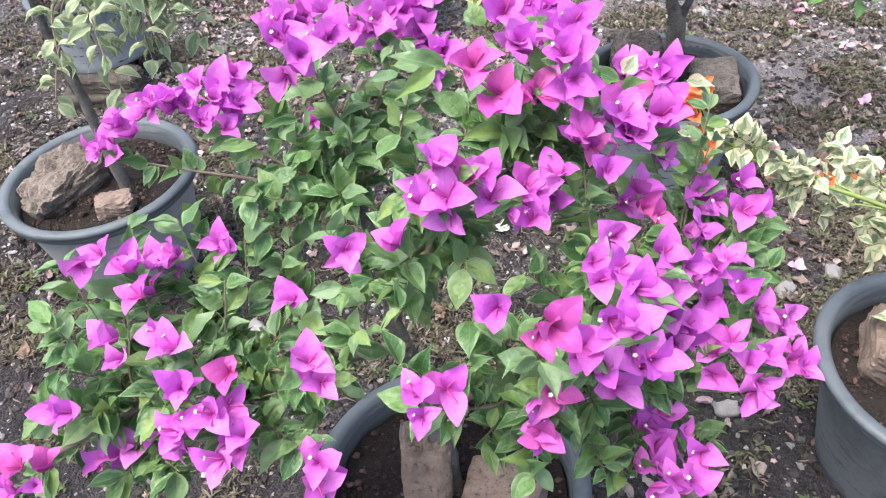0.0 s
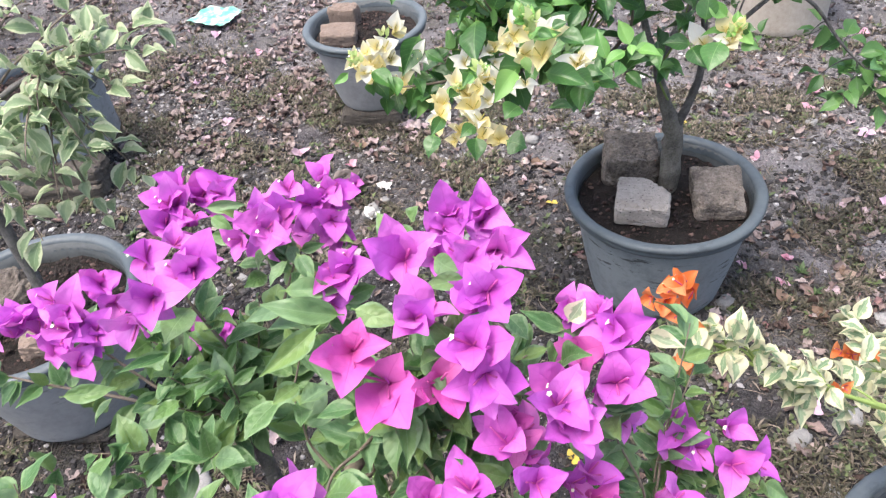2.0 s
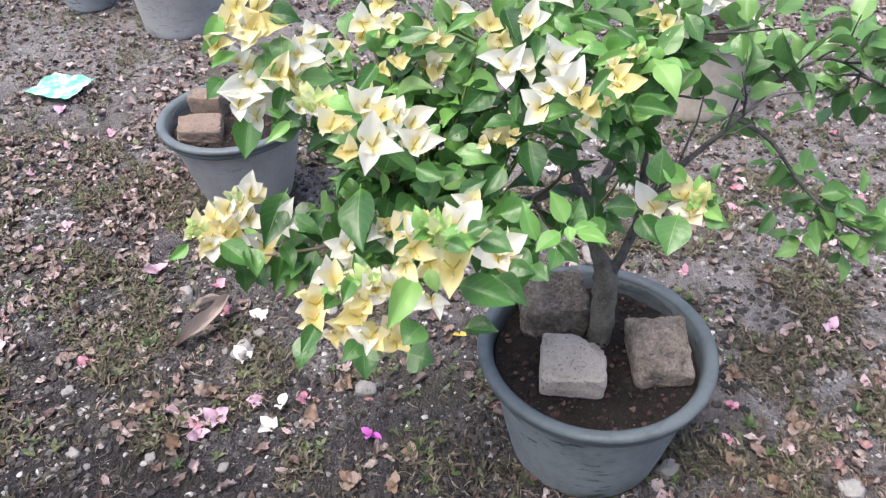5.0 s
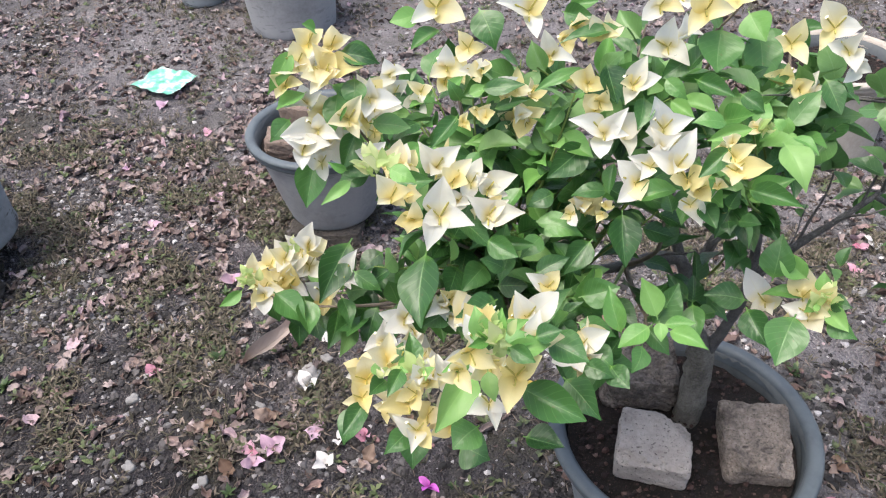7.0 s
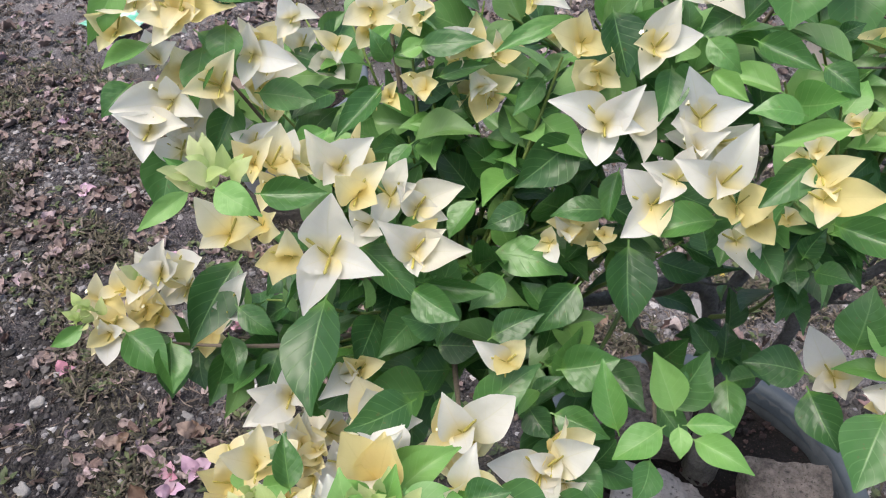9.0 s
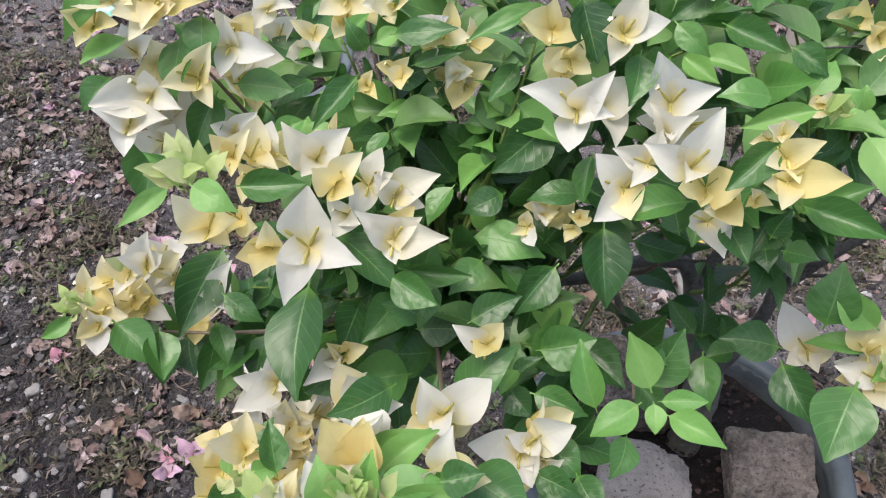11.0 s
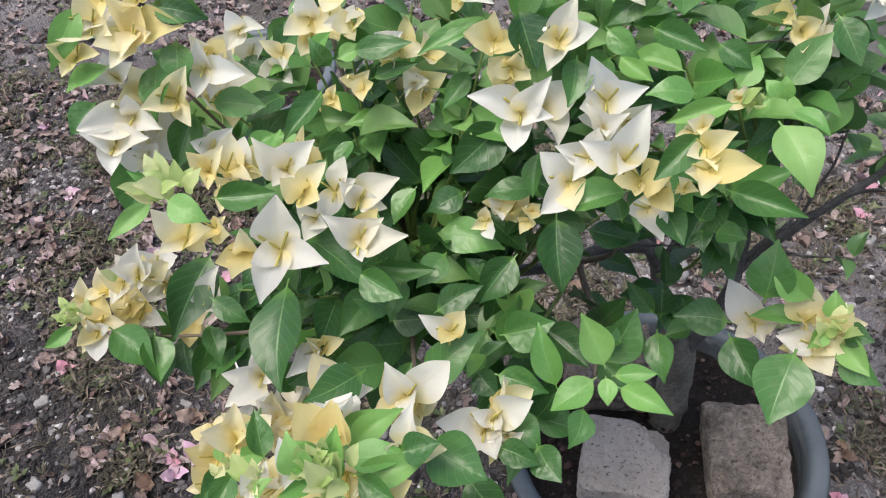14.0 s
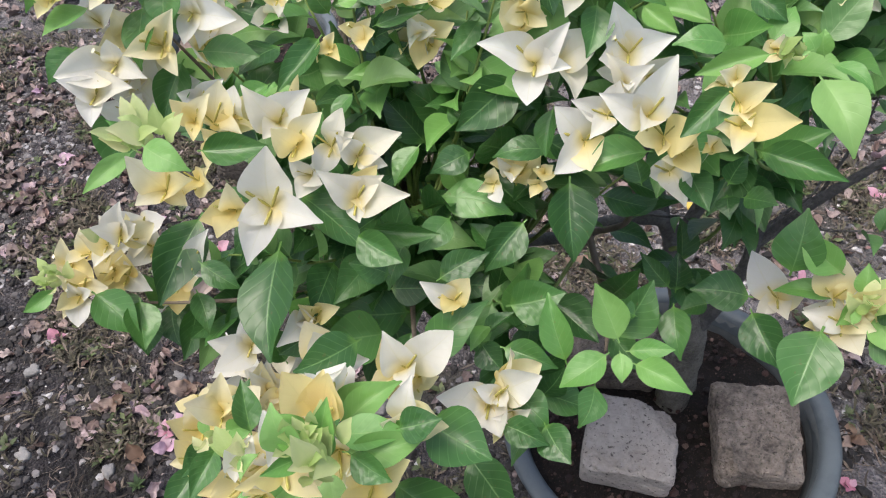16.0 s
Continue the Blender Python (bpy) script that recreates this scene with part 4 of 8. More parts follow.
RIGHT_NODES = [(0.79, 2.10, 0.70), (0.85, 2.13, 0.74), (0.91, 2.16, 0.79), (0.97, 2.19, 0.81), (1.03, 2.22, 0.79), (1.08, 2.25, 0.75), (0.72, 2.13, 0.78), (0.75, 2.14, 0.88), (0.69, 2.08, 0.66)]
for x, y, z in ((0.92, 2.17, 0.60), (0.96, 2.19, 0.48), (1.00, 2.15, 0.44), (1.00, 2.10, 0.46), (1.05, 2.09, 0.50), (1.08, 2.08, 0.46), (1.11, 2.08, 0.52), (1.14, 2.11, 0.53), (1.10, 2.14, 0.57), (1.05, 2.17, 0.55), (1.03, 2.16, 0.50), (0.99, 2.19, 0.58)):
    shoot(white, nearest(LOW_NODES, (x - 0.03, y, z + 0.02)), (x, y, z), 0.012, 0.0018, 5, 0.060, BARK, LEAVES_FAR, 0.8, 0.25, 0.3, 1.0)
for x, y, z in ((0.89, 2.27, 0.78), (0.86, 1.99, 0.96), (0.83, 2.21, 0.85), (1.07, 2.29, 0.77), (0.73, 2.03, 0.89), (1.04, 2.17, 0.88), (0.91, 2.17, 0.79), (1.09, 2.32, 0.65), (0.77, 2.10, 0.79), (1.11, 2.22, 0.69), (0.67, 2.02, 0.95), (0.83, 2.03, 0.96), (0.81, 2.07, 0.85), (1.02, 2.31, 0.74), (0.97, 2.09, 0.93), (0.88, 2.22, 0.84), (0.71, 2.04, 0.95), (0.84, 2.16, 0.72), (0.99, 2.24, 0.69), (1.11, 2.22, 0.75), (0.62, 1.98, 0.96), (0.66, 2.02, 0.87), (0.92, 2.05, 0.92), (0.90, 2.15, 0.85), (1.09, 2.18, 0.85), (1.10, 2.12, 0.82), (1.11, 2.16, 0.76), (1.12, 2.18, 0.88), (1.13, 2.13, 0.84), (1.08, 2.18, 0.82), (1.16, 2.17, 0.73)):
    shoot(white, nearest(RIGHT_NODES, (x, y, z - 0.03)), (x, y, z), 0.0, 0.0024, 5, 0.060, BARK, LEAVES_FAR, 0.8, 0.3, 0.3, 1.0)

# young tips, plus paler leaf colours painting the sky's light on the crown
for x, y, z in ((0.14, 2.09, 0.91), (0.21, 2.04, 0.93), (0.28, 2.01, 0.96), (0.34, 2.00, 0.98), (0.36, 2.00, 0.97), (0.43, 1.96, 0.99), (0.45, 1.95, 0.98), (0.50, 2.00, 0.97), (0.53, 2.00, 0.97), (0.58, 2.01, 0.96), (0.61, 2.07, 0.95), (0.68, 2.14, 0.91), (0.73, 2.13, 0.91), (0.17, 2.06, 0.89), (0.22, 2.03, 0.88), (0.28, 1.99, 0.94), (0.33, 1.98, 0.94), (0.38, 1.99, 0.93), (0.41, 1.94, 0.97), (0.45, 1.97, 0.96), (0.49, 2.00, 0.92), (0.52, 1.96, 0.96), (0.57, 1.95, 0.96), (0.62, 2.00, 0.95), (0.68, 2.08, 0.90), (0.72, 2.09, 0.90), (0.08, 1.99, 0.87), (0.12, 2.00, 0.88), (0.14, 2.03, 0.84), (0.24, 1.99, 0.88)):
    shoot(white, nearest(WHITE_NODES, (x, y, z - 0.05)), (x, y, z), -0.01, 0.003, 6, 0.056, GREEN_TWIG, LEAVES_WHITE[:5] + LEAVES_YOUNG + LEAVES_FAR, 0.8, 0.6, 0.35, 1.0)
for x, y, z in ((0.30, 1.97, 0.91), (0.31, 2.01, 0.88), (0.37, 2.01, 0.88), (0.40, 1.94, 0.91), (0.47, 2.00, 0.91), (0.51, 1.97, 0.90), (0.53, 1.96, 0.91), (0.56, 1.95, 0.93), (0.61, 1.94, 0.95), (0.66, 1.98, 0.92), (0.71, 2.02, 0.89), (0.12, 1.98, 0.84), (0.17, 1.99, 0.84), (0.27, 1.89, 0.91), (0.29, 1.93, 0.89), (0.33, 2.02, 0.81), (0.38, 1.96, 0.87), (0.42, 1.96, 0.86), (0.45, 1.97, 0.87), (0.51, 1.96, 0.87), (0.53, 1.94, 0.90), (0.59, 1.94, 0.91), (0.23, 1.87, 0.89), (0.27, 1.87, 0.87), (0.30, 1.93, 0.83), (0.32, 1.99, 0.80), (0.37, 1.98, 0.80), (0.41, 1.97, 0.83), (0.46, 1.90, 0.88), (0.51, 1.91, 0.89)):
    shoot(white, nearest(WHITE_NODES, (x, y, z - 0.05)), (x, y, z), -0.01, 0.003, 6, 0.056, GREEN_TWIG, LEAVES_WHITE + LEAVES_YOUNG[:3] + LEAVES_FAR[:5], 0.8, 0.6, 0.35, 1.0)
for x, y, z in ((0.55, 1.90, 0.89), (0.58, 1.88, 0.91), (0.22, 1.85, 0.85), (0.27, 1.87, 0.83), (0.29, 1.87, 0.84), (0.32, 1.91, 0.81), (0.39, 1.91, 0.81), (0.43, 1.94, 0.78), (0.46, 1.94, 0.81), (0.52, 1.90, 0.84), (0.59, 1.88, 0.86), (0.61, 1.87, 0.89), (0.25, 1.80, 0.87), (0.26, 1.84, 0.83), (0.29, 1.85, 0.83), (0.35, 1.87, 0.79), (0.37, 1.90, 0.75), (0.42, 1.93, 0.74), (0.03, 1.94, 0.60), (0.17, 1.85, 0.75), (0.24, 1.81, 0.80), (0.28, 1.80, 0.81), (0.32, 1.83, 0.79), (0.35, 1.83, 0.77), (0.38, 1.87, 0.75), (0.44, 1.86, 0.77), (0.04, 1.88, 0.61), (0.11, 1.85, 0.64), (0.20, 1.83, 0.70), (0.25, 1.82, 0.72)):
    shoot(white, nearest(WHITE_NODES, (x, y, z - 0.05)), (x, y, z), -0.01, 0.003, 6, 0.056, GREEN_TWIG, LEAVES_WHITE + LEAVES_YOUNG[:3] + LEAVES_FAR[:5], 0.8, 0.6, 0.35, 1.0)
for x, y, z in ((0.30, 1.84, 0.73), (0.34, 1.85, 0.72), (0.40, 1.84, 0.74), (0.42, 1.86, 0.73)):
    shoot(white, nearest(WHITE_NODES, (x, y, z - 0.05)), (x, y, z), -0.01, 0.003, 6, 0.056, GREEN_TWIG, LEAVES_WHITE + LEAVES_YOUNG[:3] + LEAVES_FAR[:5], 0.8, 0.6, 0.35, 1.0)

white.flower((0.114, 1.917, 0.989), [(0.093, 1.895, 0.994), (0.136, 1.918, 0.994), (0.103, 1.891, 0.975), (0.128, 1.927, 1.012)], BRACTS_YELLOW, tubes=FLORETS)
white.flower((0.087, 1.915, 0.950), [(0.073, 1.886, 0.960), (0.082, 1.918, 0.974), (0.108, 1.914, 0.967)], BRACTS_WHITE + BRACTS_YELLOW, tubes=FLORETS)
white.flower((0.108, 1.925, 0.936), [(0.092, 1.894, 0.937), (0.131, 1.921, 0.926), (0.103, 1.916, 0.964)], BRACTS_YELLOW, tubes=FLORETS)
white.bloom((0.147, 1.979, 0.930), 0.030, (0.81, -0.53, 1.23), 40, BRACTS_YELLOW, FLORETS)
white.flower((0.158, 1.960, 0.923), [(0.172, 1.973, 0.946), (0.196, 1.959, 0.926), (0.156, 1.938, 0.917)], BRACTS_WHITE, tubes=FLORETS)
white.flower((0.147, 1.970, 0.932), [(0.139, 1.966, 0.963), (0.169, 1.973, 0.957), (0.143, 1.947, 0.936)], BRACTS_YELLOW, tubes=FLORETS)
white.flower((0.144, 1.991, 0.869), [(0.121, 1.980, 0.888), (0.165, 2.001, 0.880), (0.148, 1.973, 0.856)], BRACTS_WHITE + BRACTS_YELLOW, tubes=FLORETS)
white.bloom((0.093, 1.930, 0.913), 0.026, (-0.01, -0.57, 0.86), 109, BRACTS_YELLOW, FLORETS)
white.flower((0.112, 1.921, 0.913), [(0.099, 1.891, 0.916), (0.131, 1.913, 0.922), (0.117, 1.913, 0.930)], BRACTS_WHITE, tubes=FLORETS)
white.flower((0.133, 1.924, 0.889), [(0.122, 1.916, 0.915), (0.155, 1.922, 0.892), (0.106, 1.894, 0.893)], BRACTS_WHITE, tubes=FLORETS)
white.flower((0.162, 1.902, 0.886), [(0.183, 1.911, 0.903), (0.180, 1.896, 0.884), (0.149, 1.894, 0.899)], BRACTS_WHITE, tubes=FLORETS)
white.bloom((0.219, 1.825, 0.930), 0.027, (0.65, -0.51, 1.24), 53, BRACTS_YELLOW, FLORETS)
white.flower((0.213, 1.808, 0.941), [(0.204, 1.804, 0.962), (0.229, 1.811, 0.963), (0.220, 1.790, 0.938)], BRACTS_YELLOW, tubes=FLORETS)
white.flower((0.221, 1.838, 0.917), [(0.228, 1.852, 0.942), (0.215, 1.827, 0.924), (0.244, 1.836, 0.916)], BRACTS_WHITE + BRACTS_YELLOW, tubes=FLORETS)
white.bloom((0.270, 1.850, 0.928), 0.028, (-0.32, 0.10, 0.35), 104, BRACTS_YELLOW, FLORETS)
white.flower((0.266, 1.827, 0.930), [(0.251, 1.821, 0.963), (0.293, 1.834, 0.955), (0.265, 1.803, 0.933)], BRACTS_WHITE, tubes=FLORETS)
white.flower((0.291, 1.796, 0.936), [(0.311, 1.809, 0.956), (0.283, 1.785, 0.959), (0.311, 1.783, 0.941)], BRACTS_WHITE + BRACTS_YELLOW, tubes=FLORETS)
white.flower((0.307, 1.819, 0.918), [(0.318, 1.830, 0.945), (0.326, 1.821, 0.930), (0.301, 1.795, 0.907)], BRACTS_WHITE, tubes=FLORETS)
white.flower((0.325, 1.820, 0.910), [(0.357, 1.831, 0.925), (0.315, 1.816, 0.930), (0.349, 1.815, 0.907)], BRACTS_WHITE, tubes=FLORETS)
white.bloom((0.325, 1.801, 0.891), 0.027, (0.30, -0.48, 0.53), 28, BRACTS_YELLOW, FLORETS)
white.flower((0.331, 1.788, 0.899), [(0.370, 1.785, 0.909), (0.310, 1.783, 0.925), (0.338, 1.771, 0.891), (0.352, 1.792, 0.918)], BRACTS_WHITE, tubes=FLORETS)
white.flower((0.249, 1.705, 0.974), [(0.239, 1.699, 1.003), (0.270, 1.702, 0.987), (0.240, 1.688, 0.976), (0.265, 1.699, 0.968)], BRACTS_YELLOW, tubes=FLORETS)
white.flower((0.261, 1.721, 0.968), [(0.270, 1.722, 0.978), (0.262, 1.703, 0.972), (0.280, 1.709, 0.976)], BRACTS_YELLOW, tubes=FLORETS)
white.flower((0.286, 1.748, 0.923), [(0.289, 1.763, 0.963), (0.323, 1.741, 0.921), (0.272, 1.729, 0.927), (0.280, 1.712, 0.907)], BRACTS_WHITE, tubes=FLORETS)
white.flower((0.257, 1.754, 0.912), [(0.240, 1.736, 0.917), (0.259, 1.753, 0.938), (0.256, 1.725, 0.912)], BRACTS_YELLOW, tubes=FLORETS)
white.bloom((0.097, 1.821, 0.795), 0.030, (0.57, 0.15, 0.22), 35, BRACTS_YELLOW, FLORETS)
white.flower((0.100, 1.812, 0.809), [(0.108, 1.818, 0.839), (0.090, 1.797, 0.830), (0.122, 1.813, 0.823)], BRACTS_WHITE, tubes=FLORETS)
white.bloom((0.026, 1.842, 0.744), 0.026, (0.07, -0.43, 1.13), 73, BRACTS_YELLOW, FLORETS)
white.flower((0.048, 1.845, 0.753), [(0.038, 1.833, 0.776), (0.059, 1.856, 0.765), (0.047, 1.820, 0.749)], BRACTS_WHITE + BRACTS_YELLOW, tubes=FLORETS)
white.flower((0.032, 1.849, 0.704), [(0.024, 1.826, 0.704), (0.039, 1.858, 0.716), (0.053, 1.850, 0.715)], BRACTS_YELLOW, tubes=FLORETS)
white.flower((0.030, 1.803, 0.725), [(0.023, 1.778, 0.731), (0.025, 1.804, 0.741), (0.047, 1.804, 0.735), (0.039, 1.775, 0.713)], BRACTS_WHITE + BRACTS_YELLOW, tubes=FLORETS)
white.flower((0.075, 1.882, 0.649), [(0.069, 1.851, 0.656), (0.100, 1.871, 0.650), (0.080, 1.896, 0.670)], BRACTS_WHITE + BRACTS_YELLOW, tubes=FLORETS)
white.flower((0.124, 1.857, 0.727), [(0.147, 1.844, 0.719), (0.139, 1.874, 0.755), (0.114, 1.845, 0.733)], BRACTS_WHITE, tubes=FLORETS)
white.flower((0.240, 1.736, 0.777), [(0.214, 1.723, 0.795), (0.224, 1.703, 0.785), (0.237, 1.746, 0.803), (0.254, 1.731, 0.778)], BRACTS_WHITE, tubes=FLORETS)
white.flower((0.246, 1.727, 0.732), [(0.237, 1.725, 0.754), (0.247, 1.741, 0.752), (0.266, 1.729, 0.737)], BRACTS_WHITE + BRACTS_YELLOW, tubes=FLORETS)
white.flower((0.262, 1.720, 0.732), [(0.248, 1.700, 0.743), (0.269, 1.723, 0.747), (0.262, 1.706, 0.742)], BRACTS_YELLOW, tubes=FLORETS)
white.flower((0.288, 1.764, 0.786), [(0.282, 1.756, 0.808), (0.310, 1.766, 0.800), (0.287, 1.753, 0.787)], BRACTS_YELLOW, tubes=FLORETS)
white.flower((0.280, 1.761, 0.785), [(0.270, 1.729, 0.792), (0.281, 1.757, 0.805), (0.287, 1.744, 0.794)], BRACTS_WHITE, tubes=FLORETS)
white.bloom((0.323, 1.699, 0.831), 0.029, (-0.08, -0.35, 1.47), 87, BRACTS_YELLOW, FLORETS)
white.flower((0.331, 1.689, 0.841), [(0.323, 1.693, 0.868), (0.358, 1.687, 0.850), (0.348, 1.671, 0.836)], BRACTS_WHITE, tubes=FLORETS)
white.flower((0.387, 1.677, 0.860), [(0.374, 1.685, 0.886), (0.416, 1.697, 0.880), (0.395, 1.659, 0.866)], BRACTS_WHITE, tubes=FLORETS)
white.bloom((0.387, 1.694, 0.837), 0.027, (-0.03, -0.60, 0.45), 33, BRACTS_YELLOW, FLORETS)
white.flower((0.379, 1.680, 0.849), [(0.366, 1.668, 0.854), (0.372, 1.688, 0.877), (0.386, 1.666, 0.858)], BRACTS_YELLOW, tubes=FLORETS)
white.flower((0.398, 1.628, 0.881), [(0.401, 1.645, 0.902), (0.390, 1.616, 0.899), (0.428, 1.622, 0.894)], BRACTS_WHITE + BRACTS_YELLOW, tubes=FLORETS)
white.bloom((0.347, 1.634, 0.874), 0.028, (-0.09, 0.23, 0.52), 113, BRACTS_WHITE, FLORETS)
white.flower((0.352, 1.620, 0.884), [(0.333, 1.630, 0.916), (0.354, 1.634, 0.912), (0.358, 1.635, 0.913)], BRACTS_YELLOW, tubes=FLORETS)
white.bloom((0.348, 1.581, 0.904), 0.026, (0.26, -0.51, 0.47), 83, BRACTS_YELLOW, FLORETS)
white.flower((0.353, 1.581, 0.921), [(0.341, 1.593, 0.939), (0.351, 1.567, 0.930), (0.365, 1.584, 0.931)], BRACTS_WHITE, tubes=FLORETS)
white.bloom((0.238, 1.698, 0.747), 0.031, (-0.19, -0.52, 1.19), 101, BRACTS_YELLOW, FLORETS)
white.flower((0.232, 1.683, 0.761), [(0.213, 1.672, 0.786), (0.232, 1.702, 0.788), (0.245, 1.683, 0.773)], BRACTS_YELLOW, tubes=FLORETS)
white.bloom((0.293, 1.628, 0.804), 0.024, (-0.21, -0.43, 1.03), 28, BRACTS_YELLOW, FLORETS)
white.flower((0.288, 1.616, 0.819), [(0.282, 1.617, 0.838), (0.294, 1.632, 0.833), (0.291, 1.603, 0.825)], BRACTS_WHITE + BRACTS_YELLOW, tubes=FLORETS)
white.flower((0.377, 1.611, 0.847), [(0.369, 1.610, 0.857), (0.402, 1.611, 0.858), (0.388, 1.606, 0.851)], BRACTS_YELLOW, tubes=FLORETS)
white.bloom((0.445, 1.725, 0.790), 0.031, (0.51, 0.02, 0.31), 21, BRACTS_YELLOW, FLORETS)
white.flower((0.443, 1.706, 0.797), [(0.472, 1.714, 0.815), (0.426, 1.704, 0.807), (0.450, 1.694, 0.802)], BRACTS_WHITE, tubes=FLORETS)
white.flower((0.436, 1.703, 0.790), [(0.400, 1.694, 0.803), (0.414, 1.678, 0.795), (0.447, 1.680, 0.785)], BRACTS_WHITE, tubes=FLORETS)
white.flower((0.401, 1.767, 0.821), [(0.377, 1.768, 0.837), (0.413, 1.773, 0.842), (0.397, 1.748, 0.829)], BRACTS_WHITE + BRACTS_YELLOW, tubes=FLORETS)
white.flower((0.662, 1.872, 0.738), [(0.635, 1.896, 0.770), (0.678, 1.863, 0.753), (0.667, 1.852, 0.737), (0.644, 1.860, 0.731)], BRACTS_WHITE + BRACTS_YELLOW, tubes=FLORETS)
white.flower((0.693, 1.847, 0.774), [(0.685, 1.864, 0.812), (0.699, 1.851, 0.790), (0.686, 1.843, 0.782)], BRACTS_YELLOW, tubes=FLORETS)
white.bloom((0.699, 1.843, 0.752), 0.027, (-0.71, -0.09, 0.64), 28, BRACTS_WHITE, FLORETS)
white.flower((0.699, 1.831, 0.764), [(0.670, 1.834, 0.768), (0.709, 1.801, 0.762), (0.718, 1.815, 0.776), (0.683, 1.819, 0.764)], BRACTS_WHITE + BRACTS_YELLOW, tubes=FLORETS)
white.bloom((0.715, 1.849, 0.765), 0.030, (-0.17, -0.71, 1.32), 78, BRACTS_YELLOW, FLORETS)
white.flower((0.709, 1.836, 0.773), [(0.721, 1.836, 0.805), (0.725, 1.828, 0.795), (0.716, 1.823, 0.783)], BRACTS_YELLOW, tubes=FLORETS)
white.flower((0.447, 1.873, 0.961), [(0.409, 1.869, 0.977), (0.468, 1.872, 0.992), (0.445, 1.846, 0.943), (0.471, 1.859, 0.968)], BRACTS_WHITE, tubes=FLORETS)
white.flower((0.434, 1.897, 0.973), [(0.421, 1.889, 0.997), (0.451, 1.892, 0.986), (0.440, 1.891, 0.974)], BRACTS_YELLOW, tubes=FLORETS)
white.flower((0.424, 1.902, 1.004), [(0.404, 1.885, 1.019), (0.425, 1.905, 1.026), (0.420, 1.890, 0.999), (0.446, 1.889, 1.005)], BRACTS_YELLOW, tubes=FLORETS)
white.flower((0.472, 1.901, 1.006), [(0.483, 1.909, 1.035), (0.501, 1.897, 1.018), (0.466, 1.883, 0.992), (0.460, 1.886, 1.015)], BRACTS_WHITE + BRACTS_YELLOW, tubes=FLORETS)
white.flower((0.511, 1.896, 0.958), [(0.498, 1.901, 0.991), (0.539, 1.887, 0.977), (0.490, 1.883, 0.959)], BRACTS_WHITE, tubes=FLORETS)
white.flower((0.510, 1.876, 0.945), [(0.496, 1.876, 0.968), (0.525, 1.867, 0.967), (0.512, 1.860, 0.951)], BRACTS_WHITE, tubes=FLORETS)
white.flower((0.500, 1.860, 0.930), [(0.476, 1.857, 0.942), (0.506, 1.869, 0.953), (0.490, 1.840, 0.925)], BRACTS_WHITE, tubes=FLORETS)
white.flower((0.486, 1.849, 0.915), [(0.464, 1.854, 0.938), (0.468, 1.819, 0.908), (0.492, 1.820, 0.911)], BRACTS_WHITE + BRACTS_YELLOW, tubes=FLORETS)
white.flower((0.525, 1.837, 0.948), [(0.494, 1.834, 0.965), (0.538, 1.848, 0.987), (0.521, 1.817, 0.952)], BRACTS_WHITE, tubes=FLORETS)
white.flower((0.538, 1.837, 0.933), [(0.518, 1.827, 0.937), (0.535, 1.823, 0.926), (0.559, 1.822, 0.950)], BRACTS_YELLOW, tubes=FLORETS)
white.flower((0.549, 1.855, 0.887), [(0.560, 1.828, 0.880), (0.572, 1.853, 0.908), (0.532, 1.847, 0.888)], BRACTS_WHITE + BRACTS_YELLOW, tubes=FLORETS)
white.flower((0.575, 1.841, 0.977), [(0.581, 1.834, 0.991), (0.563, 1.834, 0.987), (0.573, 1.830, 0.978)], BRACTS_YELLOW, tubes=FLORETS)
white.flower((0.578, 1.827, 0.970), [(0.592, 1.819, 0.990), (0.564, 1.818, 0.970), (0.584, 1.808, 0.966)], BRACTS_YELLOW, tubes=FLORETS)
white.flower((0.579, 1.812, 0.964), [(0.610, 1.802, 0.977), (0.562, 1.804, 0.967), (0.574, 1.791, 0.958)], BRACTS_YELLOW, tubes=FLORETS)
white.flower((0.569, 1.831, 0.932), [(0.562, 1.823, 0.931), (0.576, 1.820, 0.938), (0.564, 1.827, 0.943)], BRACTS_YELLOW, tubes=FLORETS)
white.flower((0.683, 2.032, 0.942), [(0.659, 2.026, 0.937), (0.691, 2.034, 0.967), (0.702, 2.003, 0.936), (0.677, 2.009, 0.931)], BRACTS_WHITE, tubes=FLORETS)
white.flower((0.658, 2.038, 0.956), [(0.629, 2.029, 0.961), (0.654, 2.029, 0.979), (0.666, 2.017, 0.957)], BRACTS_YELLOW, tubes=FLORETS)
white.flower((0.606, 1.882, 0.976), [(0.604, 1.875, 0.990), (0.592, 1.868, 0.973), (0.611, 1.868, 0.979)], BRACTS_WHITE + BRACTS_YELLOW, tubes=FLORETS)
white.flower((0.214, 1.985, 0.936), [(0.199, 1.979, 0.952), (0.230, 1.986, 0.944), (0.218, 1.973, 0.927)], BRACTS_WHITE + BRACTS_YELLOW, tubes=FLORETS)
white.flower((0.340, 1.943, 0.972), [(0.327, 1.926, 0.967), (0.338, 1.940, 0.986), (0.360, 1.940, 0.971)], BRACTS_WHITE + BRACTS_YELLOW, tubes=FLORETS)
white.flower((0.296, 1.964, 0.984), [(0.283, 1.943, 0.987), (0.302, 1.952, 1.001), (0.312, 1.951, 0.992)], BRACTS_WHITE + BRACTS_YELLOW, tubes=FLORETS)
white.flower((0.306, 1.931, 0.937), [(0.298, 1.920, 0.950), (0.320, 1.921, 0.950), (0.311, 1.910, 0.938)], BRACTS_YELLOW, tubes=FLORETS)
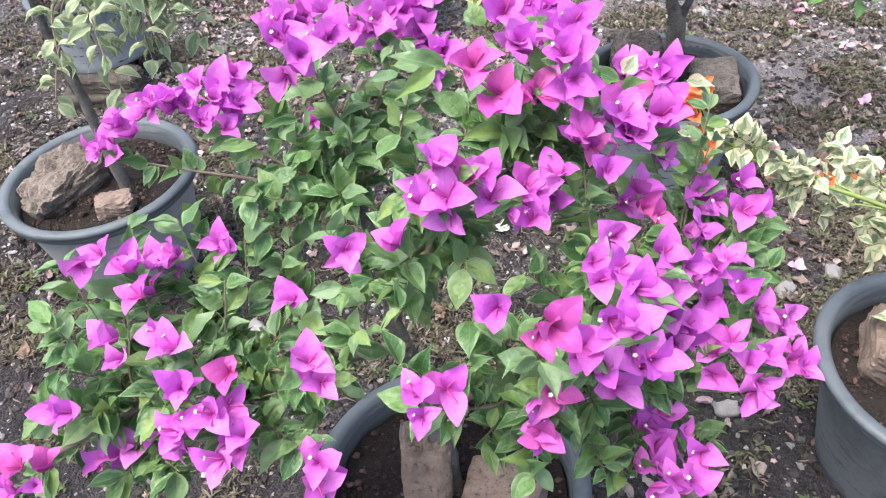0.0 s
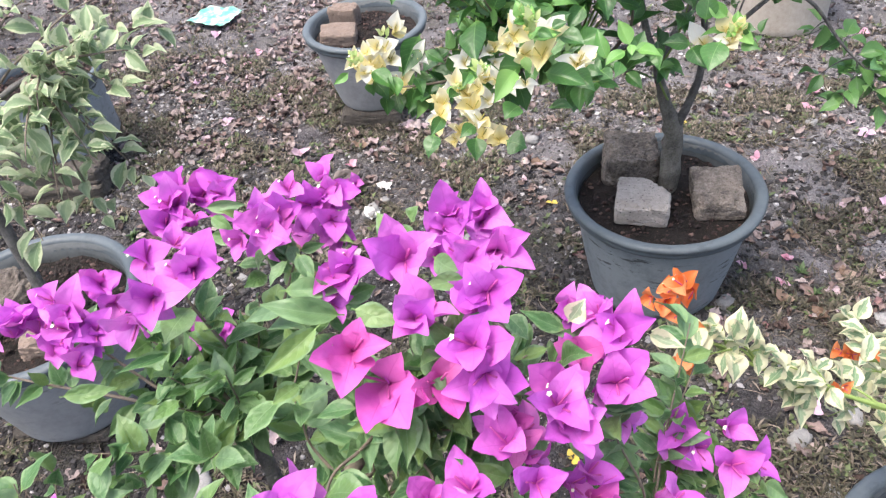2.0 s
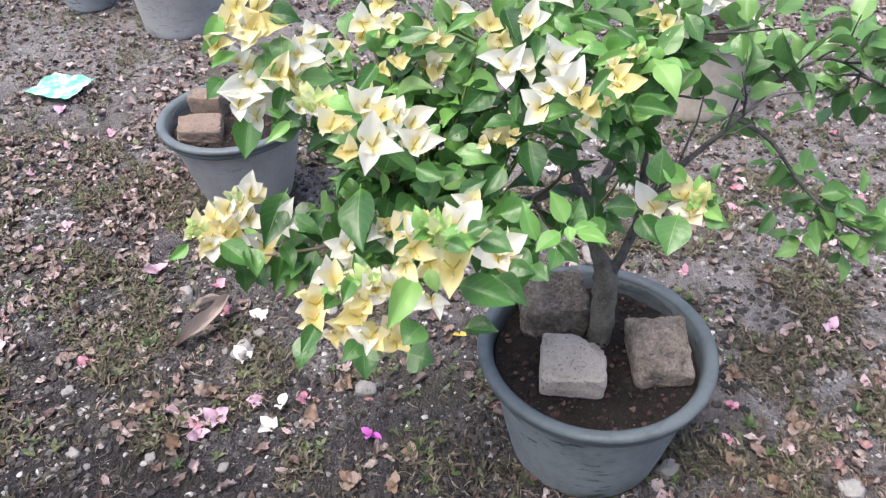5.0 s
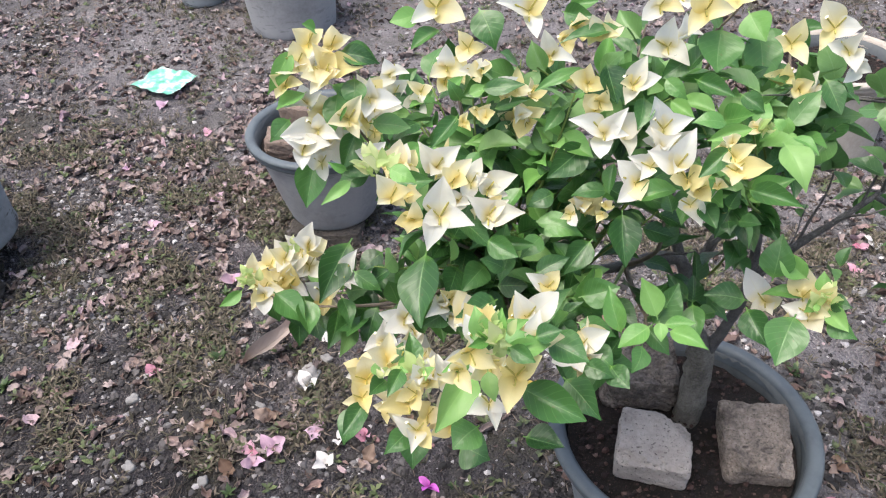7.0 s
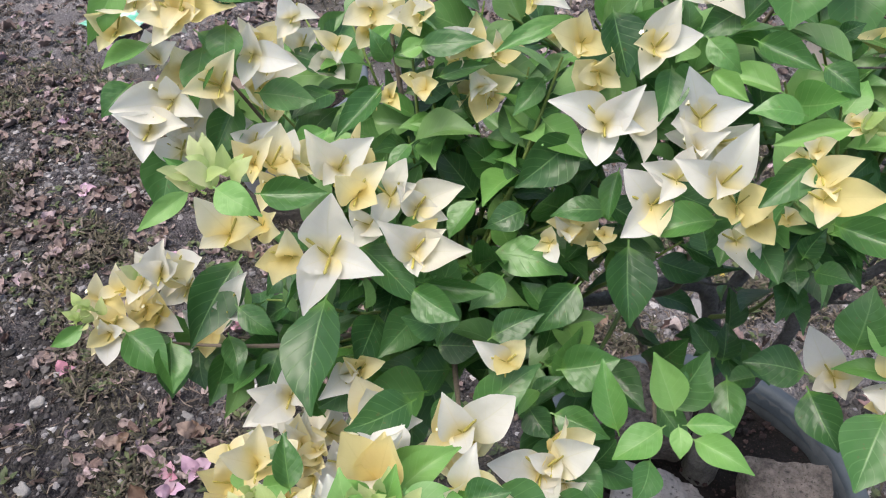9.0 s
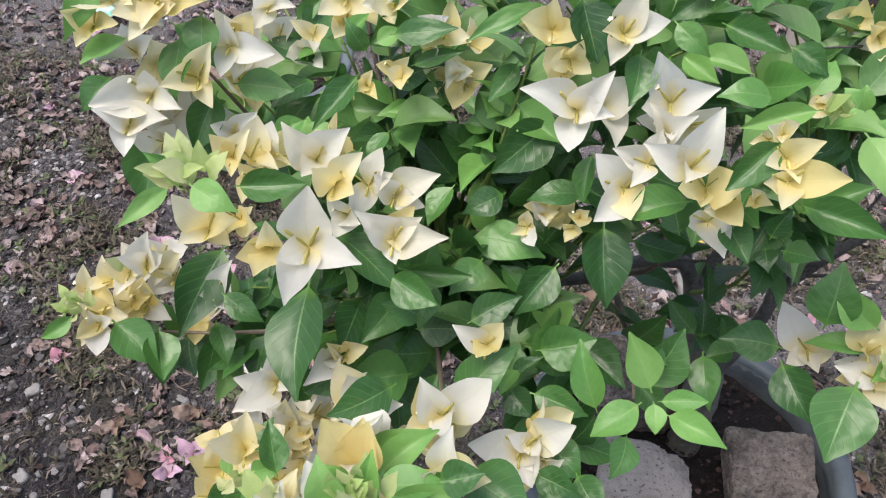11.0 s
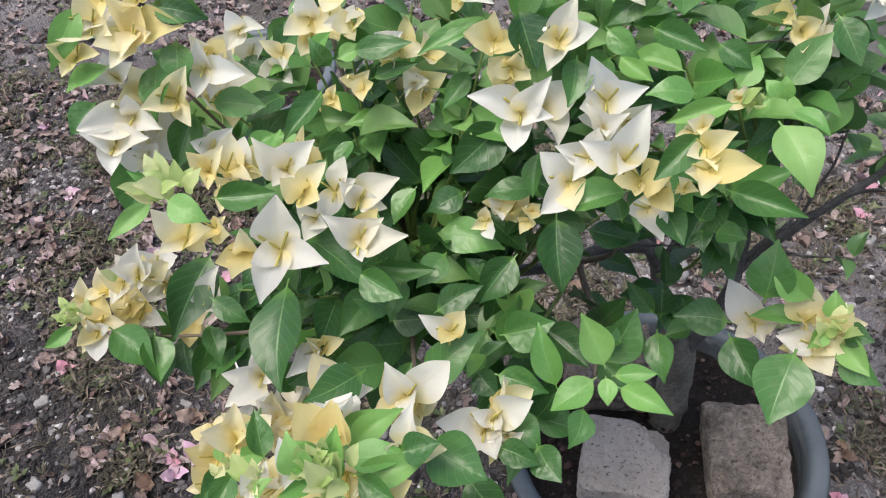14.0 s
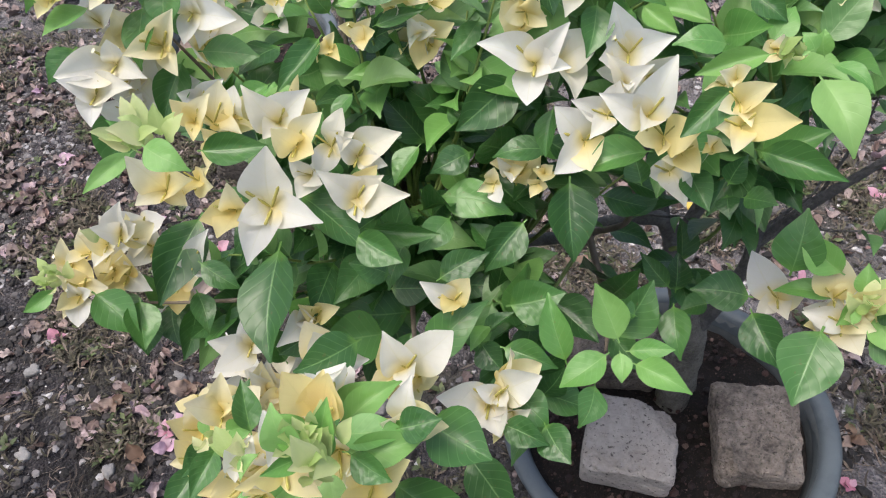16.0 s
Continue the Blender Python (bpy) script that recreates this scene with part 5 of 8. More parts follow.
white.flower((0.280, 1.918, 0.936), [(0.273, 1.903, 0.939), (0.287, 1.919, 0.949), (0.292, 1.905, 0.933)], BRACTS_YELLOW, tubes=FLORETS)
white.bloom((0.435, 1.889, 0.843), 0.027, (-0.03, -0.76, 1.22), 0, BRACTS_YELLOW, FLORETS)
white.flower((0.429, 1.878, 0.854), [(0.420, 1.876, 0.869), (0.442, 1.868, 0.869), (0.433, 1.860, 0.858)], BRACTS_WHITE + BRACTS_YELLOW, tubes=FLORETS)
white.flower((0.458, 1.866, 0.866), [(0.449, 1.862, 0.871), (0.465, 1.864, 0.877), (0.458, 1.846, 0.874)], BRACTS_YELLOW, tubes=FLORETS)
white.leaf((0.106, 1.947, 0.961), (0.142, 1.940, 0.923), 1.09)
white.leaf((0.163, 1.988, 0.924), (0.219, 1.985, 0.906), 0.74)
white.leaf((0.215, 1.975, 0.897), (0.185, 1.936, 0.891), 1.11)
white.leaf((0.276, 1.920, 0.945), (0.249, 1.871, 0.924), 0.67)
white.leaf((0.298, 1.936, 0.970), (0.352, 1.938, 0.979), 0.65)
white.leaf((0.314, 1.931, 0.947), (0.356, 1.938, 0.960), 0.54)
white.leaf((0.348, 1.940, 0.822), (0.307, 1.947, 0.872), 0.84)
white.leaf((0.359, 1.875, 0.879), (0.341, 1.846, 0.860), 1.01)
white.leaf((0.220, 1.790, 0.930), (0.269, 1.801, 0.930), 0.78)
white.leaf((0.250, 1.702, 1.010), (0.279, 1.693, 1.003), 1.02, kind=LEAVES_YOUNG)
white.leaf((0.188, 1.769, 0.945), (0.165, 1.733, 0.937), 0.66, kind=LEAVES_YOUNG)
white.leaf((0.169, 1.807, 0.929), (0.151, 1.799, 0.944), 0.68, kind=LEAVES_YOUNG)
white.leaf((0.287, 1.790, 0.898), (0.338, 1.768, 0.867), 0.79)
white.leaf((0.127, 1.896, 0.756), (0.103, 1.812, 0.710), 0.81)
white.leaf((0.256, 1.802, 0.830), (0.263, 1.716, 0.787), 0.91)
white.leaf((0.039, 1.810, 0.724), (0.089, 1.787, 0.696), 1.10)
white.leaf((0.076, 1.822, 0.706), (0.095, 1.778, 0.684), 1.10)
white.leaf((0.143, 1.840, 0.749), (0.184, 1.830, 0.727), 0.86)
white.leaf((0.113, 1.857, 0.683), (0.137, 1.819, 0.664), 0.95)
white.leaf((0.336, 1.790, 0.738), (0.282, 1.761, 0.751), 1.24)
white.leaf((0.286, 1.765, 0.768), (0.262, 1.737, 0.767), 1.29)
white.leaf((0.357, 1.627, 0.861), (0.390, 1.657, 0.879), 0.75, kind=LEAVES_YOUNG)
white.leaf((0.370, 1.603, 0.885), (0.415, 1.617, 0.889), 0.72, kind=LEAVES_YOUNG)
white.leaf((0.361, 1.577, 0.929), (0.351, 1.585, 0.956), 1.19, kind=LEAVES_YOUNG)
white.leaf((0.369, 1.583, 0.918), (0.376, 1.600, 0.927), 0.84, kind=LEAVES_YOUNG)
white.leaf((0.234, 1.690, 0.743), (0.242, 1.717, 0.758), 0.99)
white.leaf((0.251, 1.656, 0.783), (0.276, 1.660, 0.792), 1.23, kind=LEAVES_YOUNG)
white.leaf((0.239, 1.655, 0.763), (0.229, 1.623, 0.773), 1.03)
white.leaf((0.221, 1.667, 0.749), (0.223, 1.679, 0.765), 1.15, kind=LEAVES_YOUNG)
white.leaf((0.365, 1.579, 0.925), (0.348, 1.562, 0.931), 0.73, kind=LEAVES_YOUNG)
white.leaf((0.304, 1.620, 0.835), (0.298, 1.600, 0.836), 1.19, kind=LEAVES_YOUNG)
white.leaf((0.381, 1.735, 0.780), (0.424, 1.772, 0.819), 0.87)
white.leaf((0.409, 1.635, 0.876), (0.451, 1.619, 0.869), 1.26)
white.leaf((0.383, 1.790, 0.814), (0.422, 1.809, 0.832), 0.98)
white.leaf((0.446, 1.856, 0.824), (0.417, 1.819, 0.796), 1.11)
white.leaf((0.436, 1.800, 0.780), (0.482, 1.805, 0.798), 1.23)
white.leaf((0.489, 1.761, 0.763), (0.469, 1.796, 0.806), 0.78)
white.leaf((0.526, 1.772, 0.784), (0.503, 1.796, 0.823), 0.94, kind=LEAVES_YOUNG)
white.leaf((0.525, 1.812, 0.733), (0.552, 1.843, 0.779), 1.03)
white.leaf((0.519, 1.764, 0.782), (0.484, 1.737, 0.769), 0.91, kind=LEAVES_YOUNG)
white.leaf((0.510, 1.741, 0.774), (0.502, 1.708, 0.763), 1.26)
white.leaf((0.531, 1.768, 0.780), (0.566, 1.768, 0.789), 0.76, kind=LEAVES_YOUNG)
white.leaf((0.535, 1.754, 0.786), (0.576, 1.731, 0.790), 0.81, kind=LEAVES_YOUNG)
white.leaf((0.525, 1.755, 0.798), (0.528, 1.734, 0.788), 1.05, kind=LEAVES_YOUNG)
white.leaf((0.587, 1.921, 0.675), (0.584, 1.942, 0.710), 1.24)
white.leaf((0.581, 1.914, 0.688), (0.549, 1.933, 0.716), 0.81)
white.leaf((0.574, 1.853, 0.741), (0.581, 1.809, 0.720), 1.02)
white.leaf((0.642, 1.871, 0.737), (0.589, 1.872, 0.739), 1.13)
white.leaf((0.637, 1.855, 0.741), (0.661, 1.809, 0.722), 1.08)
white.leaf((0.683, 1.821, 0.769), (0.660, 1.763, 0.740), 1.18)
white.leaf((0.702, 1.855, 0.766), (0.652, 1.865, 0.759), 0.73, kind=LEAVES_YOUNG)
white.leaf((0.657, 1.855, 0.786), (0.661, 1.882, 0.836), 1.11)
white.leaf((0.695, 1.852, 0.796), (0.659, 1.871, 0.821), 1.06, kind=LEAVES_YOUNG)
white.leaf((0.709, 1.841, 0.785), (0.709, 1.855, 0.808), 1.34, kind=LEAVES_YOUNG)
white.leaf((0.718, 1.834, 0.782), (0.736, 1.818, 0.790), 1.55)
white.leaf((0.719, 1.832, 0.778), (0.733, 1.796, 0.774), 0.98, kind=LEAVES_YOUNG)
white.leaf((0.707, 1.835, 0.782), (0.689, 1.817, 0.776), 1.11, kind=LEAVES_YOUNG)
white.leaf((0.715, 1.818, 0.763), (0.741, 1.791, 0.768), 1.27)
white.leaf((0.431, 1.921, 0.916), (0.388, 1.880, 0.890), 1.03)
white.leaf((0.486, 1.912, 0.987), (0.483, 1.878, 0.964), 1.06)
white.leaf((0.441, 1.914, 1.025), (0.458, 1.889, 0.988), 1.12)
white.leaf((0.424, 1.923, 1.011), (0.367, 1.892, 0.995), 0.42)
white.leaf((0.533, 1.844, 0.913), (0.487, 1.827, 0.904), 1.09)
white.leaf((0.477, 1.878, 0.854), (0.488, 1.828, 0.809), 1.08)
white.leaf((0.461, 1.883, 0.876), (0.416, 1.874, 0.874), 0.94)
white.leaf((0.462, 1.880, 0.920), (0.459, 1.854, 0.892), 0.86)
white.leaf((0.397, 1.893, 0.860), (0.365, 1.872, 0.852), 1.16)
white.leaf((0.370, 1.867, 0.831), (0.434, 1.857, 0.830), 0.97)
white.leaf((0.576, 1.842, 0.972), (0.545, 1.814, 0.950), 0.90)
white.leaf((0.575, 1.885, 0.974), (0.538, 1.878, 0.979), 1.16)
white.leaf((0.599, 1.860, 0.985), (0.552, 1.854, 0.970), 0.55, kind=LEAVES_YOUNG)
white.leaf((0.626, 1.881, 0.976), (0.608, 1.874, 0.961), 0.95, kind=LEAVES_YOUNG)
white.leaf((0.653, 1.938, 0.934), (0.649, 1.945, 0.953), 1.21, kind=LEAVES_YOUNG)
white.leaf((0.641, 1.922, 0.947), (0.631, 1.930, 0.959), 1.24, kind=LEAVES_YOUNG)
white.leaf((0.643, 1.895, 0.957), (0.669, 1.870, 0.955), 0.73, kind=LEAVES_YOUNG)
white.leaf((0.629, 1.864, 0.968), (0.651, 1.815, 0.945), 0.98, kind=LEAVES_YOUNG)
white.leaf((0.599, 1.842, 0.922), (0.652, 1.813, 0.925), 0.68)
white.leaf((0.561, 1.858, 0.887), (0.576, 1.824, 0.879), 1.21)
white.leaf((0.582, 1.818, 0.909), (0.590, 1.820, 0.935), 1.06)
white.leaf((0.599, 1.840, 0.880), (0.619, 1.824, 0.891), 1.15)
white.leaf((0.591, 1.849, 0.873), (0.592, 1.829, 0.869), 1.50)
white.leaf((0.697, 2.026, 0.964), (0.719, 1.996, 0.932), 0.94)
white.leaf((0.506, 1.928, 1.002), (0.532, 1.911, 0.986), 1.00)
white.leaf((0.540, 1.945, 0.994), (0.582, 1.917, 0.990), 0.73)
white.leaf((0.597, 1.974, 0.964), (0.625, 1.955, 0.952), 1.06)
white.leaf((0.530, 1.844, 0.880), (0.521, 1.857, 0.900), 1.32)
white.leaf((0.613, 2.016, 0.964), (0.630, 2.016, 0.978), 1.30)
white.leaf((0.273, 1.954, 0.942), (0.258, 1.952, 0.972), 0.98)
white.leaf((0.283, 1.943, 0.958), (0.304, 1.953, 0.967), 1.17, kind=LEAVES_YOUNG)
white.leaf((0.254, 1.956, 0.954), (0.274, 1.965, 0.971), 1.00, kind=LEAVES_YOUNG)
white.leaf((0.419, 1.785, 0.757), (0.443, 1.800, 0.774), 0.74)
white.leaf((0.418, 1.775, 0.763), (0.439, 1.755, 0.754), 1.61)
white.leaf((0.425, 1.790, 0.765), (0.413, 1.761, 0.767), 0.78, kind=LEAVES_YOUNG)
white.leaf((0.436, 1.763, 0.775), (0.481, 1.750, 0.772), 1.00)
white.leaf((0.452, 1.719, 0.785), (0.480, 1.696, 0.777), 1.36)
white.leaf((0.445, 1.692, 0.783), (0.480, 1.678, 0.784), 1.12)
white.leaf((0.476, 1.699, 0.780), (0.497, 1.670, 0.779), 1.24)
white.leaf((0.387, 1.841, 0.835), (0.366, 1.808, 0.825), 1.13)
white.leaf((0.353, 1.775, 0.833), (0.325, 1.766, 0.853), 1.14)
white.leaf((0.352, 1.820, 0.825), (0.343, 1.785, 0.805), 1.17)
white.leaf((0.330, 1.776, 0.875), (0.368, 1.761, 0.866), 1.06)
white.leaf((0.325, 1.811, 0.844), (0.383, 1.815, 0.841), 0.53)
white.leaf((0.336, 1.808, 0.776), (0.375, 1.813, 0.777), 1.25)
white.leaf((0.542, 1.820, 0.758), (0.517, 1.820, 0.769), 1.11)
white.leaf((0.619, 1.913, 0.674), (0.591, 1.903, 0.669), 1.28)
white.leaf((0.285, 1.956, 0.882), (0.319, 1.944, 0.869), 0.92)
white.leaf((0.309, 1.952, 0.900), (0.350, 1.961, 0.909), 0.91)
white.leaf((0.350, 1.951, 0.882), (0.381, 1.949, 0.880), 1.10)
white.leaf((0.306, 1.889, 0.915), (0.292, 1.862, 0.900), 0.92)
white.leaf((0.239, 1.887, 0.920), (0.217, 1.861, 0.911), 1.00)
white.leaf((0.297, 1.844, 0.932), (0.289, 1.816, 0.915), 0.88)
white.leaf((0.398, 1.945, 0.951), (0.378, 1.917, 0.930), 0.87)
white.leaf((0.368, 1.932, 0.876), (0.407, 1.908, 0.868), 0.77)
white.leaf((0.421, 1.842, 0.796), (0.399, 1.856, 0.814), 1.17)
white.flower((0.231, 2.024, 1.034), [(0.270, 2.011, 1.023), (0.202, 2.000, 1.020), (0.231, 2.022, 1.074)], BRACTS_WHITE + BRACTS_YELLOW, tubes=FLORETS)
white.flower((0.349, 1.982, 1.051), [(0.362, 1.957, 1.027), (0.316, 1.965, 1.066), (0.372, 1.986, 1.076)], BRACTS_WHITE + BRACTS_YELLOW, tubes=FLORETS)
white.flower((0.372, 2.058, 0.960), [(0.405, 2.046, 0.958), (0.351, 2.032, 0.946), (0.362, 2.060, 0.993)], BRACTS_WHITE + BRACTS_YELLOW, tubes=FLORETS)
white.flower((0.512, 2.007, 1.004), [(0.536, 1.982, 0.993), (0.481, 1.990, 1.000), (0.514, 2.013, 1.036)], BRACTS_WHITE, tubes=FLORETS)
white.flower((0.545, 1.990, 1.057), [(0.573, 1.967, 1.065), (0.528, 1.965, 1.038), (0.525, 1.984, 1.090)], BRACTS_YELLOW, tubes=FLORETS)
white.flower((0.661, 2.065, 0.988), [(0.678, 2.040, 0.972), (0.631, 2.062, 0.986), (0.669, 2.069, 1.017)], BRACTS_YELLOW, tubes=FLORETS)
white.bloom((0.706, 2.092, 0.905), 0.027, (0.11, -0.24, 1.25), 48, BRACTS_YELLOW, FLORETS)
white.flower((0.698, 2.079, 0.912), [(0.723, 2.064, 0.918), (0.682, 2.061, 0.892), (0.679, 2.079, 0.943)], BRACTS_WHITE, tubes=FLORETS)
white.flower((0.700, 2.049, 1.017), [(0.722, 2.024, 1.027), (0.686, 2.035, 0.994), (0.679, 2.053, 1.046)], BRACTS_WHITE + BRACTS_YELLOW, tubes=FLORETS)
white.flower((0.719, 2.039, 0.994), [(0.724, 2.010, 0.981), (0.691, 2.035, 1.001), (0.726, 2.030, 1.020)], BRACTS_WHITE, tubes=FLORETS)
white.bloom((0.518, 2.023, 1.058), 0.026, (0.17, -0.34, 0.48), 0, BRACTS_WHITE, FLORETS)
white.flower((0.496, 2.006, 1.054), [(0.523, 1.995, 1.050), (0.476, 1.982, 1.043), (0.486, 1.999, 1.085)], BRACTS_WHITE + BRACTS_YELLOW, tubes=FLORETS)
white.flower((0.250, 1.983, 0.975), [(0.276, 1.974, 0.968), (0.233, 1.957, 0.971), (0.251, 1.978, 1.007)], BRACTS_WHITE + BRACTS_YELLOW, tubes=FLORETS)
white.flower((0.577, 2.013, 1.069), [(0.606, 1.996, 1.074), (0.559, 1.987, 1.051), (0.557, 2.011, 1.101)], BRACTS_YELLOW, tubes=FLORETS)
white.bloom((0.408, 1.933, 1.054), 0.030, (0.28, -0.50, 0.21), 18, BRACTS_YELLOW, FLORETS)
white.flower((0.430, 1.918, 1.057), [(0.449, 1.902, 1.062), (0.421, 1.899, 1.049), (0.422, 1.915, 1.076)], BRACTS_YELLOW, tubes=FLORETS)
white.flower((0.275, 1.996, 0.995), [(0.268, 1.972, 0.985), (0.264, 1.995, 1.015), (0.298, 1.995, 0.997)], BRACTS_YELLOW, tubes=FLORETS)
white.leaf((0.286, 2.008, 1.040), (0.310, 1.977, 1.003), 1.46)
white.leaf((0.146, 1.933, 0.980), (0.146, 1.908, 0.948), 1.53)
white.leaf((0.127, 1.940, 1.006), (0.177, 1.935, 0.998), 0.97)
white.leaf((0.567, 2.001, 1.032), (0.566, 1.965, 0.993), 1.66)
white.leaf((0.620, 2.071, 1.003), (0.630, 2.025, 0.948), 1.09)
white.leaf((0.602, 2.060, 1.027), (0.623, 2.026, 1.005), 1.44, kind=LEAVES_YOUNG)
white.leaf((0.713, 2.068, 0.941), (0.742, 2.043, 0.929), 1.43)
white.leaf((0.456, 1.923, 1.061), (0.389, 1.897, 1.052), 0.50)
white.leaf((0.457, 1.964, 0.999), (0.467, 1.930, 0.965), 1.24)
white.leaf((0.238, 2.016, 1.007), (0.204, 1.988, 0.991), 0.92)
white.leaf((0.212, 2.018, 1.026), (0.177, 1.998, 1.022), 1.08, kind=LEAVES_YOUNG)
white.leaf((0.709, 2.032, 0.888), (0.670, 2.032, 0.900), 1.05)
white.leaf((0.394, 1.957, 1.067), (0.427, 1.952, 1.076), 1.10)
white.leaf((0.535, 1.985, 0.980), (0.563, 1.992, 1.017), 0.88)
white.leaf((0.389, 1.947, 1.065), (0.423, 1.931, 1.068), 1.23)
white.leaf((0.309, 1.983, 0.958), (0.274, 1.958, 0.948), 1.24)
white.leaf((0.540, 2.002, 0.991), (0.507, 1.983, 0.972), 1.04)
white.leaf((0.341, 1.641, 0.814), (0.312, 1.572, 0.793), 0.82, kind=LEAVES_YOUNG)
white.leaf((0.385, 1.622, 0.819), (0.454, 1.597, 0.810), 1.01)
white.leaf((0.428, 1.656, 0.801), (0.466, 1.615, 0.792), 1.09)
white.leaf((0.373, 1.618, 0.870), (0.415, 1.628, 0.883), 0.63, kind=LEAVES_YOUNG)
white.leaf((0.207, 1.663, 0.712), (0.191, 1.618, 0.701), 0.91)
white.leaf((0.349, 1.608, 0.766), (0.326, 1.581, 0.758), 1.86)
white.leaf((0.268, 1.628, 0.717), (0.248, 1.594, 0.714), 1.18)
white.leaf((0.358, 1.606, 0.856), (0.369, 1.581, 0.842), 0.90, kind=LEAVES_YOUNG)
white.leaf((0.343, 1.595, 0.928), (0.366, 1.578, 0.926), 1.11, kind=LEAVES_YOUNG)
white.leaf((0.370, 1.580, 0.924), (0.348, 1.581, 0.941), 0.93, kind=LEAVES_YOUNG)
white.leaf((0.368, 1.582, 0.911), (0.371, 1.595, 0.933), 0.88, kind=LEAVES_YOUNG)
white.leaf((0.263, 1.742, 0.747), (0.240, 1.754, 0.774), 1.23)
white.leaf((0.394, 1.603, 0.765), (0.436, 1.592, 0.772), 1.19)
white.flower((0.266, 1.644, 0.742), [(0.240, 1.619, 0.757), (0.270, 1.660, 0.766), (0.247, 1.645, 0.760)], BRACTS_YELLOW, tubes=FLORETS)
white.flower((0.310, 1.641, 0.796), [(0.284, 1.636, 0.813), (0.299, 1.651, 0.817), (0.330, 1.612, 0.793)], BRACTS_WHITE, tubes=FLORETS)
white.flower((0.386, 1.595, 0.865), [(0.409, 1.603, 0.887), (0.382, 1.602, 0.890), (0.383, 1.559, 0.858)], BRACTS_YELLOW, tubes=FLORETS)
white.flower((0.360, 1.603, 0.811), [(0.342, 1.586, 0.812), (0.371, 1.576, 0.807), (0.381, 1.593, 0.814)], BRACTS_WHITE, tubes=FLORETS)
white.flower((0.280, 1.613, 0.737), [(0.256, 1.613, 0.755), (0.300, 1.594, 0.734), (0.282, 1.584, 0.740)], BRACTS_WHITE + BRACTS_YELLOW, tubes=FLORETS)
white.flower((0.203, 1.685, 0.722), [(0.183, 1.677, 0.747), (0.198, 1.694, 0.752), (0.221, 1.670, 0.721)], BRACTS_YELLOW, tubes=FLORETS)
white.flower((0.244, 1.720, 0.721), [(0.224, 1.715, 0.733), (0.244, 1.733, 0.755), (0.273, 1.709, 0.731)], BRACTS_WHITE + BRACTS_YELLOW, tubes=FLORETS)
white.flower((0.203, 1.663, 0.716), [(0.192, 1.667, 0.738), (0.217, 1.673, 0.731), (0.216, 1.642, 0.719)], BRACTS_YELLOW, tubes=FLORETS)
white.bloom((0.090, 1.931, 0.987), 0.026, (0.80, -0.58, 0.25), 4, BRACTS_WHITE, FLORETS)
white.flower((0.117, 1.929, 0.997), [(0.107, 1.916, 1.026), (0.159, 1.925, 0.998), (0.113, 1.897, 0.982)], BRACTS_YELLOW, tubes=FLORETS)
white.bloom((0.085, 1.932, 0.992), 0.029, (0.01, -0.14, 0.72), 114, BRACTS_WHITE, FLORETS)
white.flower((0.083, 1.917, 1.004), [(0.061, 1.890, 1.002), (0.083, 1.915, 1.031), (0.106, 1.908, 0.996)], BRACTS_YELLOW, tubes=FLORETS)
white.flower((0.119, 1.940, 1.016), [(0.125, 1.936, 1.043), (0.143, 1.944, 1.025), (0.114, 1.920, 1.010)], BRACTS_YELLOW, tubes=FLORETS)
white.flower((0.070, 1.899, 0.983), [(0.065, 1.879, 0.975), (0.063, 1.882, 1.001), (0.094, 1.899, 0.984)], BRACTS_YELLOW, tubes=FLORETS)
white.flower((0.164, 1.928, 0.956), [(0.205, 1.925, 0.952), (0.167, 1.928, 0.981), (0.163, 1.906, 0.938)], BRACTS_WHITE, tubes=FLORETS)
white.flower((0.142, 1.906, 0.938), [(0.126, 1.880, 0.945), (0.159, 1.908, 0.967), (0.157, 1.892, 0.918)], BRACTS_YELLOW, tubes=FLORETS)
white.flower((0.108, 1.887, 0.932), [(0.073, 1.858, 0.936), (0.112, 1.885, 0.955), (0.137, 1.877, 0.926)], BRACTS_WHITE, tubes=FLORETS)
white.bloom((0.109, 1.878, 0.888), 0.030, (0.38, -0.96, 0.66), 59, BRACTS_WHITE, FLORETS)
white.flower((0.092, 1.867, 0.914), [(0.078, 1.854, 0.935), (0.127, 1.867, 0.924), (0.099, 1.841, 0.902)], BRACTS_WHITE, tubes=FLORETS)
white.flower((0.094, 1.932, 1.021), [(0.082, 1.921, 1.042), (0.113, 1.940, 1.035), (0.101, 1.910, 1.014)], BRACTS_YELLOW, tubes=FLORETS)
white.leaf((0.077, 1.922, 1.018), (0.057, 1.879, 0.978), 0.66, kind=LEAVES_YOUNG)
white.leaf((0.104, 1.941, 1.028), (0.094, 1.926, 1.047), 1.20, kind=LEAVES_YOUNG)
white.leaf((0.127, 1.942, 1.008), (0.175, 1.945, 0.993), 1.02)
white.leaf((0.092, 1.909, 0.968), (0.065, 1.875, 0.960), 1.08, kind=LEAVES_YOUNG)
white.leaf((0.123, 1.931, 0.959), (0.123, 1.889, 0.925), 1.23)
white.leaf((0.160, 1.927, 0.919), (0.211, 1.934, 0.912), 0.93)
white.leaf((0.146, 1.925, 0.912), (0.134, 1.882, 0.876), 0.98)
white.leaf((0.068, 1.902, 0.934), (0.049, 1.873, 0.917), 1.25)
white.leaf((0.096, 1.897, 0.886), (0.090, 1.852, 0.836), 0.98)
white.leaf((0.120, 1.906, 0.882), (0.163, 1.895, 0.862), 1.16)
bud_cluster(white, (0.014, 1.801, 0.748), 0.024, 14)
bud_cluster(white, (0.227, 1.737, 0.982), 0.026, 14)
